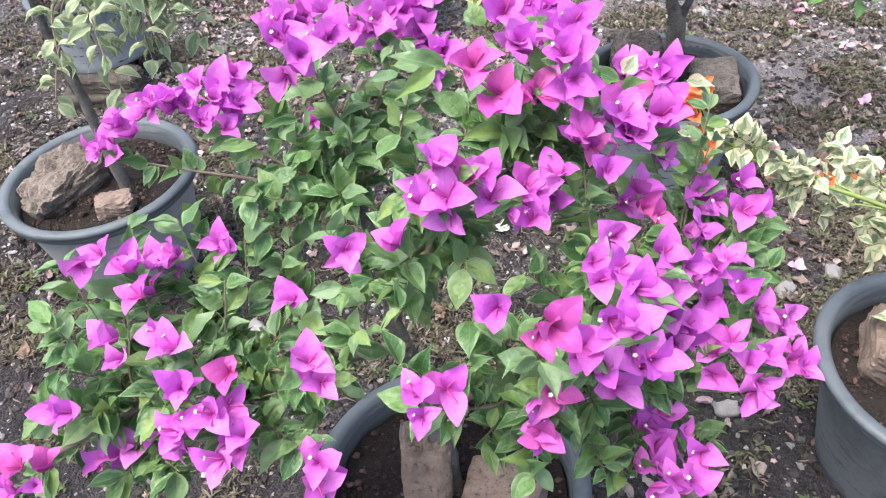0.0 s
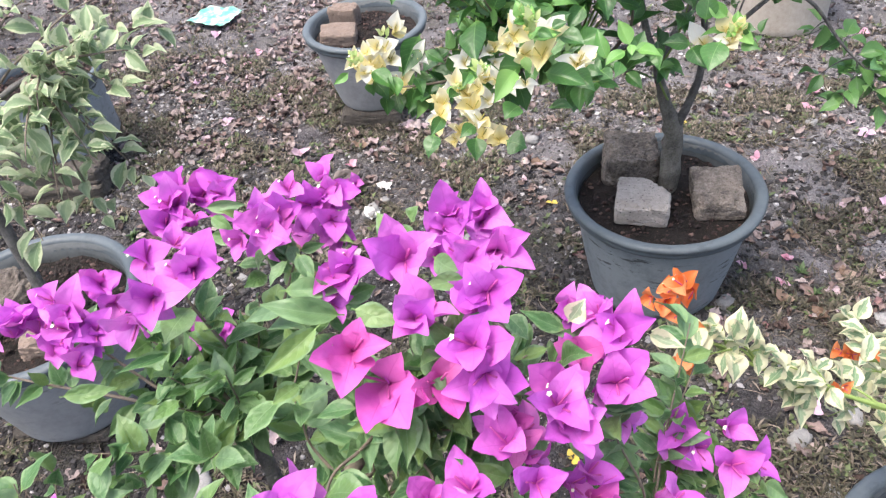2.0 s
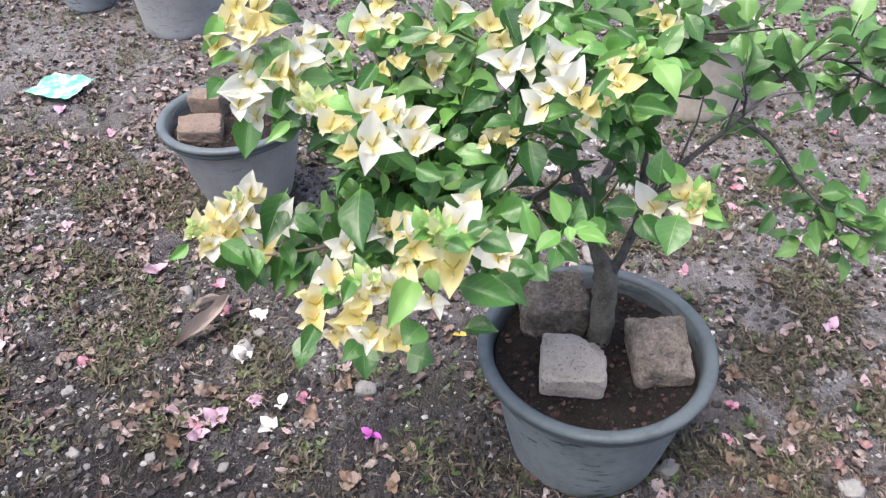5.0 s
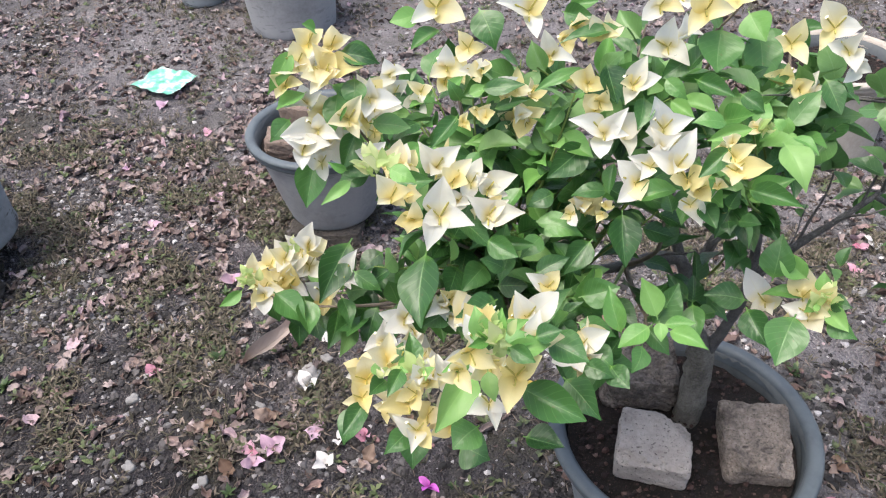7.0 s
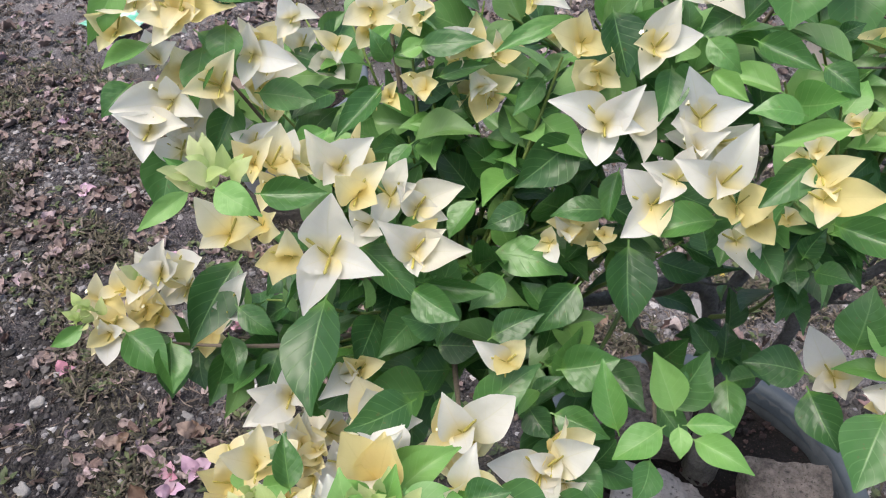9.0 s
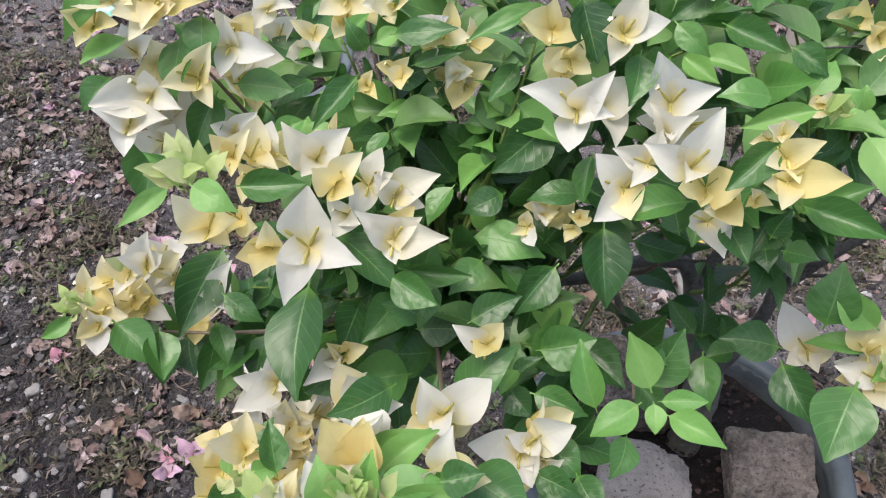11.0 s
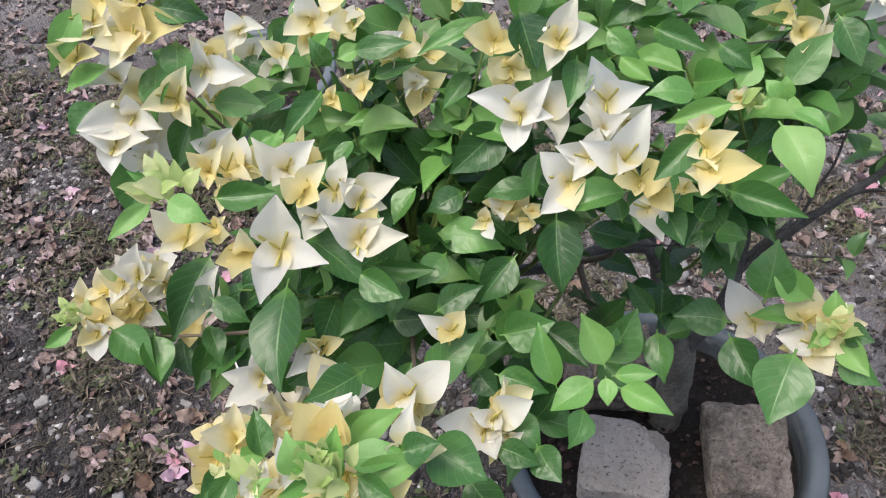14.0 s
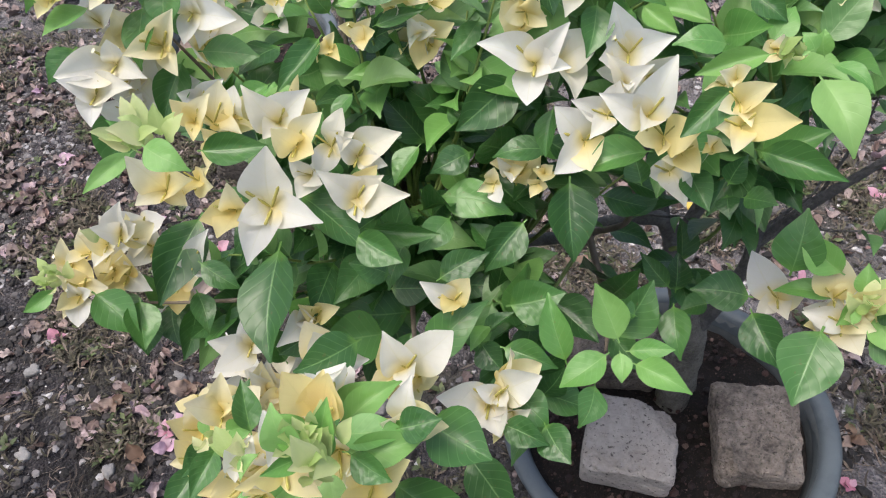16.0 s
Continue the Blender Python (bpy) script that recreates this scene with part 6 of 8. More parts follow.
bud_cluster(white, (0.372, 1.582, 0.919), 0.026, 16)
bud_cluster(white, (0.244, 1.651, 0.776), 0.022, 12)
bud_cluster(white, (0.710, 1.831, 0.783), 0.024, 12)
bud_cluster(white, (0.609, 1.869, 0.977), 0.020, 8)
bud_cluster(white, (0.361, 1.585, 0.934), 0.020, 8)
bud_cluster(white, (0.073, 1.827, 0.784), 0.020, 8)
bud_cluster(white, (0.288, 1.620, 0.822), 0.020, 8)
white.flower((0.025, 1.864, 0.718), [(0.024, 1.839, 0.700), (0.005, 1.863, 0.740), (0.053, 1.871, 0.729)], BRACTS_WHITE + BRACTS_YELLOW, tubes=FLORETS)
white.flower((0.062, 1.885, 0.709), [(0.090, 1.873, 0.700), (0.043, 1.857, 0.711), (0.065, 1.895, 0.740)], BRACTS_WHITE, tubes=FLORETS)
white.flower((0.080, 1.876, 0.665), [(0.085, 1.848, 0.647), (0.056, 1.874, 0.684), (0.107, 1.884, 0.681)], BRACTS_WHITE + BRACTS_YELLOW, tubes=FLORETS)
white.flower((0.095, 1.904, 0.687), [(0.120, 1.879, 0.678), (0.071, 1.880, 0.697), (0.109, 1.909, 0.720)], BRACTS_WHITE, tubes=FLORETS)
white.flower((0.021, 1.817, 0.718), [(0.016, 1.785, 0.709), (0.009, 1.820, 0.745), (0.050, 1.820, 0.719)], BRACTS_YELLOW, tubes=FLORETS)
white.flower((0.003, 1.838, 0.728), [(0.035, 1.825, 0.725), (-0.012, 1.812, 0.725), (0.005, 1.843, 0.760)], BRACTS_YELLOW, tubes=FLORETS)
white.flower((0.043, 1.854, 0.698), [(0.070, 1.847, 0.686), (0.024, 1.829, 0.697), (0.047, 1.861, 0.731)], BRACTS_WHITE + BRACTS_YELLOW, tubes=FLORETS)
white.bloom((0.051, 1.893, 0.704), 0.026, (-0.03, -0.73, 1.17), 106, BRACTS_YELLOW, FLORETS)
white.flower((0.052, 1.892, 0.731), [(0.050, 1.866, 0.712), (0.034, 1.887, 0.757), (0.081, 1.899, 0.740)], BRACTS_WHITE, tubes=FLORETS)
white.leaf((0.029, 1.841, 0.685), (0.065, 1.818, 0.653), 1.11)
white.leaf((-0.007, 1.816, 0.716), (-0.032, 1.789, 0.705), 0.82, kind=LEAVES_YOUNG)
white.leaf((0.051, 1.845, 0.648), (0.059, 1.811, 0.621), 1.19)
white.leaf((0.086, 1.878, 0.642), (0.108, 1.847, 0.609), 1.35)
white.leaf((0.115, 1.917, 0.645), (0.155, 1.882, 0.616), 1.02)
white.leaf((0.100, 1.903, 0.645), (0.136, 1.906, 0.654), 1.62)
white.leaf((0.065, 1.871, 0.637), (0.081, 1.835, 0.610), 1.28)
white.leaf((0.020, 1.829, 0.684), (0.037, 1.812, 0.665), 1.39)
white.leaf((0.128, 1.949, 0.654), (0.176, 1.922, 0.630), 1.17)
white.leaf((0.144, 1.976, 0.669), (0.110, 1.943, 0.648), 1.33)
white.leaf((0.172, 1.967, 0.652), (0.218, 1.943, 0.624), 1.04)
white.flower((0.176, 1.999, 0.926), [(0.183, 1.985, 0.912), (0.162, 1.988, 0.939), (0.194, 2.002, 0.942)], BRACTS_WHITE, tubes=FLORETS)
white.flower((0.204, 1.991, 0.915), [(0.223, 1.975, 0.909), (0.192, 1.969, 0.922), (0.213, 1.995, 0.936)], BRACTS_WHITE, tubes=FLORETS)
white.flower((0.246, 1.982, 0.955), [(0.244, 1.958, 0.950), (0.240, 1.978, 0.974), (0.269, 1.975, 0.961)], BRACTS_WHITE + BRACTS_YELLOW, tubes=FLORETS)
white.flower((0.285, 1.974, 0.975), [(0.295, 1.963, 0.964), (0.270, 1.963, 0.980), (0.295, 1.978, 0.990)], BRACTS_WHITE + BRACTS_YELLOW, tubes=FLORETS)
white.flower((0.297, 1.944, 0.934), [(0.305, 1.926, 0.928), (0.284, 1.936, 0.943), (0.311, 1.942, 0.949)], BRACTS_YELLOW, tubes=FLORETS)
white.bloom((0.334, 1.969, 0.956), 0.025, (0.42, -0.54, 1.25), 48, BRACTS_YELLOW, FLORETS)
white.flower((0.327, 1.956, 0.969), [(0.331, 1.939, 0.963), (0.319, 1.943, 0.984), (0.342, 1.949, 0.982)], BRACTS_WHITE + BRACTS_YELLOW, tubes=FLORETS)
white.flower((0.171, 1.999, 0.953), [(0.165, 1.976, 0.943), (0.168, 1.991, 0.977), (0.197, 1.996, 0.956)], BRACTS_WHITE, tubes=FLORETS)
white.bloom((0.351, 1.961, 0.923), 0.030, (0.07, -1.09, 0.76), 27, BRACTS_YELLOW, FLORETS)
white.flower((0.346, 1.948, 0.934), [(0.343, 1.931, 0.931), (0.342, 1.937, 0.954), (0.361, 1.944, 0.939)], BRACTS_WHITE + BRACTS_YELLOW, tubes=FLORETS)
white.flower((0.405, 1.923, 0.999), [(0.410, 1.909, 0.994), (0.395, 1.913, 1.009), (0.415, 1.918, 1.012)], BRACTS_YELLOW, tubes=FLORETS)
white.leaf((0.360, 1.593, 0.917), (0.343, 1.593, 0.933), 1.41, kind=LEAVES_YOUNG)
white.leaf((0.344, 1.645, 0.850), (0.384, 1.662, 0.868), 0.92, kind=LEAVES_YOUNG)
white.leaf((0.364, 1.611, 0.887), (0.407, 1.617, 0.893), 0.86, kind=LEAVES_YOUNG)
white.leaf((0.364, 1.581, 0.914), (0.372, 1.601, 0.943), 0.67, kind=LEAVES_YOUNG)
white.leaf((0.346, 1.587, 0.883), (0.324, 1.565, 0.892), 0.70, kind=LEAVES_YOUNG)
white.leaf((0.274, 1.654, 0.788), (0.262, 1.683, 0.813), 0.92)
white.leaf((0.267, 1.629, 0.816), (0.259, 1.595, 0.809), 0.91)
white.leaf((0.379, 1.594, 0.904), (0.404, 1.583, 0.899), 1.02)
white.leaf((0.399, 1.615, 0.896), (0.424, 1.620, 0.905), 1.21)
white.leaf((0.355, 1.694, 0.864), (0.319, 1.662, 0.864), 1.12)
white.flower((0.198, 1.774, 0.695), [(0.223, 1.756, 0.693), (0.178, 1.751, 0.696), (0.200, 1.779, 0.724)], BRACTS_WHITE, tubes=FLORETS)
white.flower((0.227, 1.761, 0.682), [(0.225, 1.734, 0.669), (0.207, 1.759, 0.705), (0.254, 1.756, 0.700)], BRACTS_WHITE + BRACTS_YELLOW, tubes=FLORETS)
white.flower((0.178, 1.744, 0.640), [(0.181, 1.724, 0.628), (0.159, 1.739, 0.657), (0.197, 1.748, 0.656)], BRACTS_YELLOW, tubes=FLORETS)
white.flower((0.223, 1.718, 0.646), [(0.228, 1.695, 0.631), (0.200, 1.713, 0.661), (0.244, 1.724, 0.662)], BRACTS_YELLOW, tubes=FLORETS)
white.bloom((0.291, 1.717, 0.639), 0.030, (-0.54, -0.63, 1.16), 69, BRACTS_YELLOW, FLORETS)
white.flower((0.268, 1.702, 0.649), [(0.260, 1.680, 0.639), (0.255, 1.698, 0.677), (0.292, 1.697, 0.659)], BRACTS_YELLOW, tubes=FLORETS)
white.flower((0.300, 1.693, 0.647), [(0.322, 1.675, 0.645), (0.278, 1.673, 0.649), (0.302, 1.697, 0.677)], BRACTS_YELLOW, tubes=FLORETS)
white.flower((0.186, 1.759, 0.662), [(0.202, 1.737, 0.655), (0.163, 1.750, 0.667), (0.198, 1.762, 0.689)], BRACTS_WHITE, tubes=FLORETS)
white.flower((0.279, 1.728, 0.707), [(0.305, 1.714, 0.712), (0.264, 1.700, 0.704), (0.271, 1.733, 0.733)], BRACTS_WHITE + BRACTS_YELLOW, tubes=FLORETS)
white.flower((0.236, 1.784, 0.707), [(0.243, 1.760, 0.695), (0.216, 1.771, 0.725), (0.256, 1.780, 0.729)], BRACTS_WHITE, tubes=FLORETS)
white.flower((0.316, 1.722, 0.737), [(0.332, 1.704, 0.728), (0.292, 1.710, 0.742), (0.325, 1.729, 0.761)], BRACTS_WHITE, tubes=FLORETS)
white.flower((0.246, 1.731, 0.670), [(0.252, 1.708, 0.659), (0.225, 1.724, 0.685), (0.265, 1.729, 0.693)], BRACTS_WHITE + BRACTS_YELLOW, tubes=FLORETS)
white.leaf((0.178, 1.699, 0.653), (0.170, 1.655, 0.631), 1.30)
white.leaf((0.262, 1.668, 0.667), (0.267, 1.627, 0.643), 1.45)
white.leaf((0.317, 1.653, 0.668), (0.354, 1.640, 0.663), 2.11)


for start, end in (((0.63, 2.07, 0.50), (0.592, 1.945, 0.695)), ((0.60, 2.07, 0.58), (0.640, 1.96, 0.785)), ((0.50, 2.03, 0.64), (0.452, 1.80, 0.755)), ((0.42, 1.97, 0.66), (0.425, 1.815, 0.765)), ((0.42, 1.97, 0.66), (0.475, 1.74, 0.735)), ((0.42, 1.97, 0.66), (0.352, 1.87, 0.81))):
    shoot(white, start, end, -0.01, 0.003, 9, 0.055, GREEN_TWIG, LEAVES_WHITE, 0.9, 0.62, 0.4, 1.0)


# magenta bougainvillea in the black pot
pink = Plant("bougainvillea", (0.225, 0.80, 0.26), "potted bougainvillea covered in magenta pink bracts", "plant", LEAVES_PINK, 33, (0.4, 0.3, 1.4), 0.30, 0.6)
stem(pink.root, "trunk", [(0.225, 0.80, 0.25), (0.215, 0.83, 0.36), (0.185, 0.87, 0.46), (0.15, 0.90, 0.55), (0.14, 0.93, 0.64), (0.10, 0.98, 0.74)], [0.021, 0.018, 0.016, 0.013, 0.010, 0.007], BARK, 11, 0.3, "twisted grey brown trunk")
stem(pink.root, "limb", [(0.165, 0.89, 0.52), (0.09, 0.81, 0.58), (-0.01, 0.72, 0.64), (-0.10, 0.66, 0.66), (-0.17, 0.58, 0.67)], [0.010, 0.009, 0.008, 0.006, 0.004], TWIG, 8, 0.2)
stem(pink.root, "limb", [(0.205, 0.85, 0.40), (0.28, 0.82, 0.52), (0.36, 0.78, 0.62), (0.44, 0.76, 0.70)], [0.011, 0.009, 0.008, 0.006], TWIG, 8, 0.2)
stem(pink.root, "limb", [(0.15, 0.91, 0.57), (0.20, 0.88, 0.68), (0.25, 0.88, 0.80), (0.30, 0.90, 0.88)], [0.010, 0.008, 0.007, 0.005], TWIG, 8, 0.2)
stem(pink.root, "limb", [(0.30, 0.81, 0.54), (0.42, 0.88, 0.60), (0.54, 0.94, 0.64), (0.60, 0.98, 0.66)], [0.009, 0.008, 0.006, 0.004], TWIG, 8, 0.2)
PINK_NODES = [(0.14, 0.93, 0.64), (0.10, 0.98, 0.74), (0.09, 0.81, 0.58), (-0.01, 0.72, 0.64), (-0.10, 0.66, 0.66), (0.36, 0.78, 0.62), (0.44, 0.76, 0.70), (0.20, 0.88, 0.68), (0.25, 0.88, 0.80), (0.30, 0.90, 0.88), (0.42, 0.88, 0.60), (0.54, 0.94, 0.64)]
for x, y, z in ((-0.24, 1.00, 0.77), (-0.10, 1.02, 0.83), (-0.01, 1.01, 0.85), (0.07, 1.00, 0.93), (0.16, 1.09, 0.90), (0.22, 1.06, 0.87), (0.32, 0.88, 0.92), (0.38, 0.91, 0.97), (0.41, 0.86, 0.87)):
    shoot(pink, nearest(PINK_NODES, (x, y, z - 0.1)), (x, y, z), -0.01, 0.0033, 26, 0.048, TWIG, None, 0.8, 0.2, 0.3, 1.0)
for x, y, z in ((0.25, 0.63, 0.74), (0.44, 0.66, 0.82), (0.57, 0.86, 0.71), (0.22, 0.75, 0.83), (0.38, 0.66, 0.72), (0.27, 0.76, 0.90), (-0.11, 0.77, 0.77), (-0.07, 0.81, 0.74), (0.07, 0.78, 0.70), (-0.01, 0.67, 0.75), (-0.13, 0.62, 0.69)):
    shoot(pink, nearest(PINK_NODES, (x, y, z - 0.05)), (x, y, z), -0.01, 0.0033, 22, 0.046, TWIG, None, 0.8, 0.2, 0.3, 1.0)
for x, y, z in ((0.03, 0.62, 0.70), (0.13, 0.68, 0.73), (0.46, 0.70, 0.84), (0.56, 0.84, 0.66), (0.67, 0.91, 0.57), (0.55, 0.76, 0.64), (0.50, 0.74, 0.52), (0.57, 1.01, 0.68), (0.62, 1.02, 0.69), (0.05, 0.92, 0.76), (0.15, 0.98, 0.80), (0.25, 0.95, 0.78), (0.33, 0.98, 0.80), (0.18, 0.84, 0.74), (0.35, 0.72, 0.66), (0.02, 0.88, 0.70), (-0.10, 0.90, 0.74), (0.10, 0.70, 0.62), (0.30, 0.70, 0.58), (0.40, 0.74, 0.52), (0.48, 0.82, 0.58), (0.20, 0.92, 0.72), (0.40, 0.95, 0.76), (0.05, 1.02, 0.70), (-0.05, 0.60, 0.62)):
    shoot(pink, nearest(PINK_NODES, (x, y, z - 0.05)), (x, y, z), -0.01, 0.003, 21, 0.045, TWIG, None, 0.8, 0.15, 0.3, 1.0)
for x, y, z in ((0.12, 1.05, 0.86), (0.19, 1.01, 0.88), (0.28, 0.92, 0.93), (0.35, 0.91, 0.95), (0.42, 0.93, 0.94), (0.45, 0.95, 0.91), (0.57, 1.07, 0.84), (0.03, 0.97, 0.83), (0.12, 0.95, 0.86), (0.21, 0.91, 0.88), (0.28, 0.89, 0.88), (0.37, 0.88, 0.90), (0.43, 0.92, 0.86), (0.48, 0.95, 0.86), (0.58, 1.06, 0.79), (-0.01, 0.88, 0.81), (0.04, 0.95, 0.80), (0.12, 0.88, 0.82), (0.23, 0.78, 0.90), (0.28, 0.76, 0.93), (0.33, 0.87, 0.85), (0.40, 0.91, 0.85), (0.48, 0.96, 0.76), (0.57, 1.07, 0.71), (-0.14, 0.82, 0.80), (-0.09, 0.85, 0.79), (-0.01, 0.86, 0.77), (0.02, 0.86, 0.77), (0.11, 0.83, 0.80), (0.20, 0.78, 0.85)):
    shoot(pink, nearest(PINK_NODES, (x, y, z - 0.05)), (x, y, z), -0.01, 0.002, 14, 0.044, TWIG, None, 0.8, 0.45, 0.3, 1.0)
for x, y, z in ((0.29, 0.81, 0.84), (0.36, 0.81, 0.86), (0.42, 0.78, 0.84), (0.48, 0.85, 0.80), (0.57, 1.00, 0.68), (0.65, 0.98, 0.71), (-0.21, 0.77, 0.79), (-0.13, 0.77, 0.78), (-0.08, 0.81, 0.75), (-0.01, 0.78, 0.76), (0.03, 0.84, 0.72), (0.14, 0.77, 0.77), (0.21, 0.77, 0.78), (0.29, 0.75, 0.83), (0.35, 0.76, 0.82), (0.43, 0.74, 0.85), (0.49, 0.77, 0.81), (0.55, 0.88, 0.72), (0.65, 0.91, 0.69), (-0.19, 0.69, 0.77), (-0.10, 0.71, 0.77), (-0.05, 0.72, 0.72), (-0.01, 0.74, 0.70), (0.05, 0.76, 0.69), (0.16, 0.73, 0.74), (0.22, 0.72, 0.79), (0.29, 0.74, 0.76), (0.34, 0.69, 0.79), (0.43, 0.70, 0.79), (0.48, 0.74, 0.79)):
    shoot(pink, nearest(PINK_NODES, (x, y, z - 0.05)), (x, y, z), -0.01, 0.002, 14, 0.044, TWIG, None, 0.8, 0.45, 0.3, 1.0)
for x, y, z in ((0.55, 0.85, 0.66), (0.67, 0.94, 0.56), (-0.17, 0.65, 0.74), (-0.12, 0.68, 0.70), (-0.05, 0.67, 0.74), (0.02, 0.71, 0.69), (0.10, 0.69, 0.69), (0.13, 0.70, 0.69), (0.22, 0.67, 0.76), (0.29, 0.69, 0.74), (0.37, 0.65, 0.81), (0.40, 0.66, 0.81), (0.51, 0.73, 0.68), (0.56, 0.77, 0.66), (0.63, 0.79, 0.62), (-0.18, 0.61, 0.71), (-0.16, 0.64, 0.64), (-0.04, 0.63, 0.71), (0.01, 0.64, 0.67), (0.08, 0.64, 0.66), (0.36, 0.67, 0.69), (0.43, 0.68, 0.70), (0.50, 0.78, 0.50), (0.57, 0.76, 0.54), (-0.20, 0.57, 0.64), (-0.14, 0.61, 0.57), (-0.03, 0.59, 0.64), (0.04, 0.60, 0.68), (0.12, 0.61, 0.68), (0.37, 0.64, 0.61)):
    shoot(pink, nearest(PINK_NODES, (x, y, z - 0.05)), (x, y, z), -0.01, 0.002, 14, 0.044, TWIG, None, 0.8, 0.45, 0.3, 1.0)
for x, y, z in ((0.45, 0.68, 0.57), (0.48, 0.69, 0.54), (0.58, 0.73, 0.54)):
    shoot(pink, nearest(PINK_NODES, (x, y, z - 0.05)), (x, y, z), -0.01, 0.002, 14, 0.044, TWIG, None, 0.8, 0.45, 0.3, 1.0)

pink.flower((-0.010, 1.208, 0.880), [(-0.021, 1.194, 0.906), (0.002, 1.214, 0.920), (0.013, 1.188, 0.876)], BRACTS_PINK, widths=1.0, tubes=PINK_FLORETS)
pink.flower((0.033, 1.185, 0.902), [(0.055, 1.191, 0.921), (0.056, 1.168, 0.898), (0.035, 1.177, 0.925)], BRACTS_PINK, widths=1.0, tubes=PINK_FLORETS)
pink.bloom((-0.042, 1.174, 0.877), 0.027, (-0.18, -0.99, 1.36), 76, BRACTS_PINK, PINK_FLORETS)
pink.flower((-0.029, 1.179, 0.888), [(-0.025, 1.177, 0.933), (-0.006, 1.186, 0.912), (-0.009, 1.155, 0.884)], BRACTS_PINK, widths=1.0, tubes=PINK_FLORETS)
pink.bloom((-0.038, 1.166, 0.871), 0.030, (0.94, -0.69, 1.25), 84, BRACTS_PINK, PINK_FLORETS)
pink.flower((-0.037, 1.155, 0.875), [(-0.049, 1.141, 0.908), (-0.020, 1.131, 0.877), (-0.000, 1.156, 0.885)], BRACTS_PINK, widths=1.0, tubes=PINK_FLORETS)
pink.bloom((0.145, 1.094, 0.947), 0.027, (0.78, -1.08, 1.11), 8, BRACTS_PINK, PINK_FLORETS)
pink.flower((0.146, 1.081, 0.948), [(0.123, 1.051, 0.971), (0.143, 1.075, 0.977), (0.152, 1.041, 0.945)], BRACTS_PINK, widths=1.0, tubes=PINK_FLORETS)
pink.flower((0.151, 1.103, 0.944), [(0.150, 1.094, 0.977), (0.176, 1.098, 0.959), (0.157, 1.070, 0.936)], BRACTS_PINK, widths=1.0, tubes=PINK_FLORETS)
pink.bloom((0.176, 1.149, 0.914), 0.029, (-0.47, 0.13, 1.30), 45, BRACTS_PINK, PINK_FLORETS)
pink.flower((0.168, 1.140, 0.924), [(0.166, 1.137, 0.956), (0.195, 1.147, 0.945), (0.171, 1.101, 0.919)], BRACTS_PINK, widths=1.0, tubes=PINK_FLORETS)
pink.bloom((0.180, 1.150, 0.924), 0.032, (-0.00, -0.07, 0.45), 119, BRACTS_PINK, PINK_FLORETS)
pink.flower((0.188, 1.150, 0.937), [(0.188, 1.146, 0.959), (0.224, 1.142, 0.943), (0.207, 1.124, 0.937)], BRACTS_PINK, widths=1.0, tubes=PINK_FLORETS)
pink.bloom((0.194, 1.148, 0.884), 0.032, (-0.30, -0.76, 0.86), 51, BRACTS_PINK, PINK_FLORETS)
pink.flower((0.184, 1.136, 0.892), [(0.173, 1.130, 0.930), (0.216, 1.124, 0.888), (0.182, 1.106, 0.893)], BRACTS_PINK, widths=1.0, tubes=PINK_FLORETS)
pink.flower((0.223, 1.055, 0.906), [(0.214, 1.051, 0.938), (0.259, 1.049, 0.925), (0.232, 1.023, 0.905), (0.203, 1.017, 0.913)], BRACTS_PINK, widths=1.0, tubes=PINK_FLORETS)
pink.flower((0.317, 0.966, 1.009), [(0.306, 0.973, 1.050), (0.344, 0.969, 1.034), (0.323, 0.938, 1.006), (0.295, 0.951, 1.040)], BRACTS_PINK, widths=1.0, tubes=PINK_FLORETS)
pink.bloom((0.074, 0.949, 0.957), 0.029, (0.76, -0.73, 0.36), 25, BRACTS_PINK, PINK_FLORETS)
pink.flower((0.080, 0.949, 0.967), [(0.075, 0.940, 0.996), (0.115, 0.952, 0.975), (0.094, 0.916, 0.963), (0.073, 0.921, 0.989)], BRACTS_PINK, widths=1.0, tubes=PINK_FLORETS)
pink.bloom((0.090, 0.986, 0.963), 0.028, (-0.19, -0.80, 1.40), 0, BRACTS_PINK, PINK_FLORETS)
pink.flower((0.104, 0.987, 0.969), [(0.126, 1.003, 1.003), (0.137, 0.980, 0.977), (0.112, 0.957, 0.968), (0.106, 0.972, 0.998)], BRACTS_PINK, widths=1.0, tubes=PINK_FLORETS)
pink.flower((0.036, 1.014, 0.952), [(0.036, 0.996, 0.978), (0.069, 1.017, 0.968), (0.055, 0.982, 0.949)], BRACTS_PINK, widths=1.0, tubes=PINK_FLORETS)
pink.bloom((-0.066, 1.045, 0.870), 0.031, (0.55, 0.18, 0.99), 33, BRACTS_PINK, PINK_FLORETS)
pink.flower((-0.061, 1.044, 0.882), [(-0.060, 1.041, 0.908), (-0.029, 1.049, 0.896), (-0.043, 1.019, 0.879), (-0.062, 1.020, 0.903)], BRACTS_PINK, widths=1.0, tubes=PINK_FLORETS)
pink.bloom((-0.045, 0.976, 0.874), 0.032, (0.44, 0.36, 0.87), 66, BRACTS_PINK, PINK_FLORETS)
pink.flower((-0.032, 0.978, 0.879), [(-0.034, 0.956, 0.893), (0.002, 0.975, 0.873), (-0.012, 0.991, 0.901)], BRACTS_PINK, widths=1.0, tubes=PINK_FLORETS)
pink.bloom((-0.053, 0.988, 0.884), 0.033, (-0.21, -0.22, 0.11), 71, BRACTS_PINK, PINK_FLORETS)
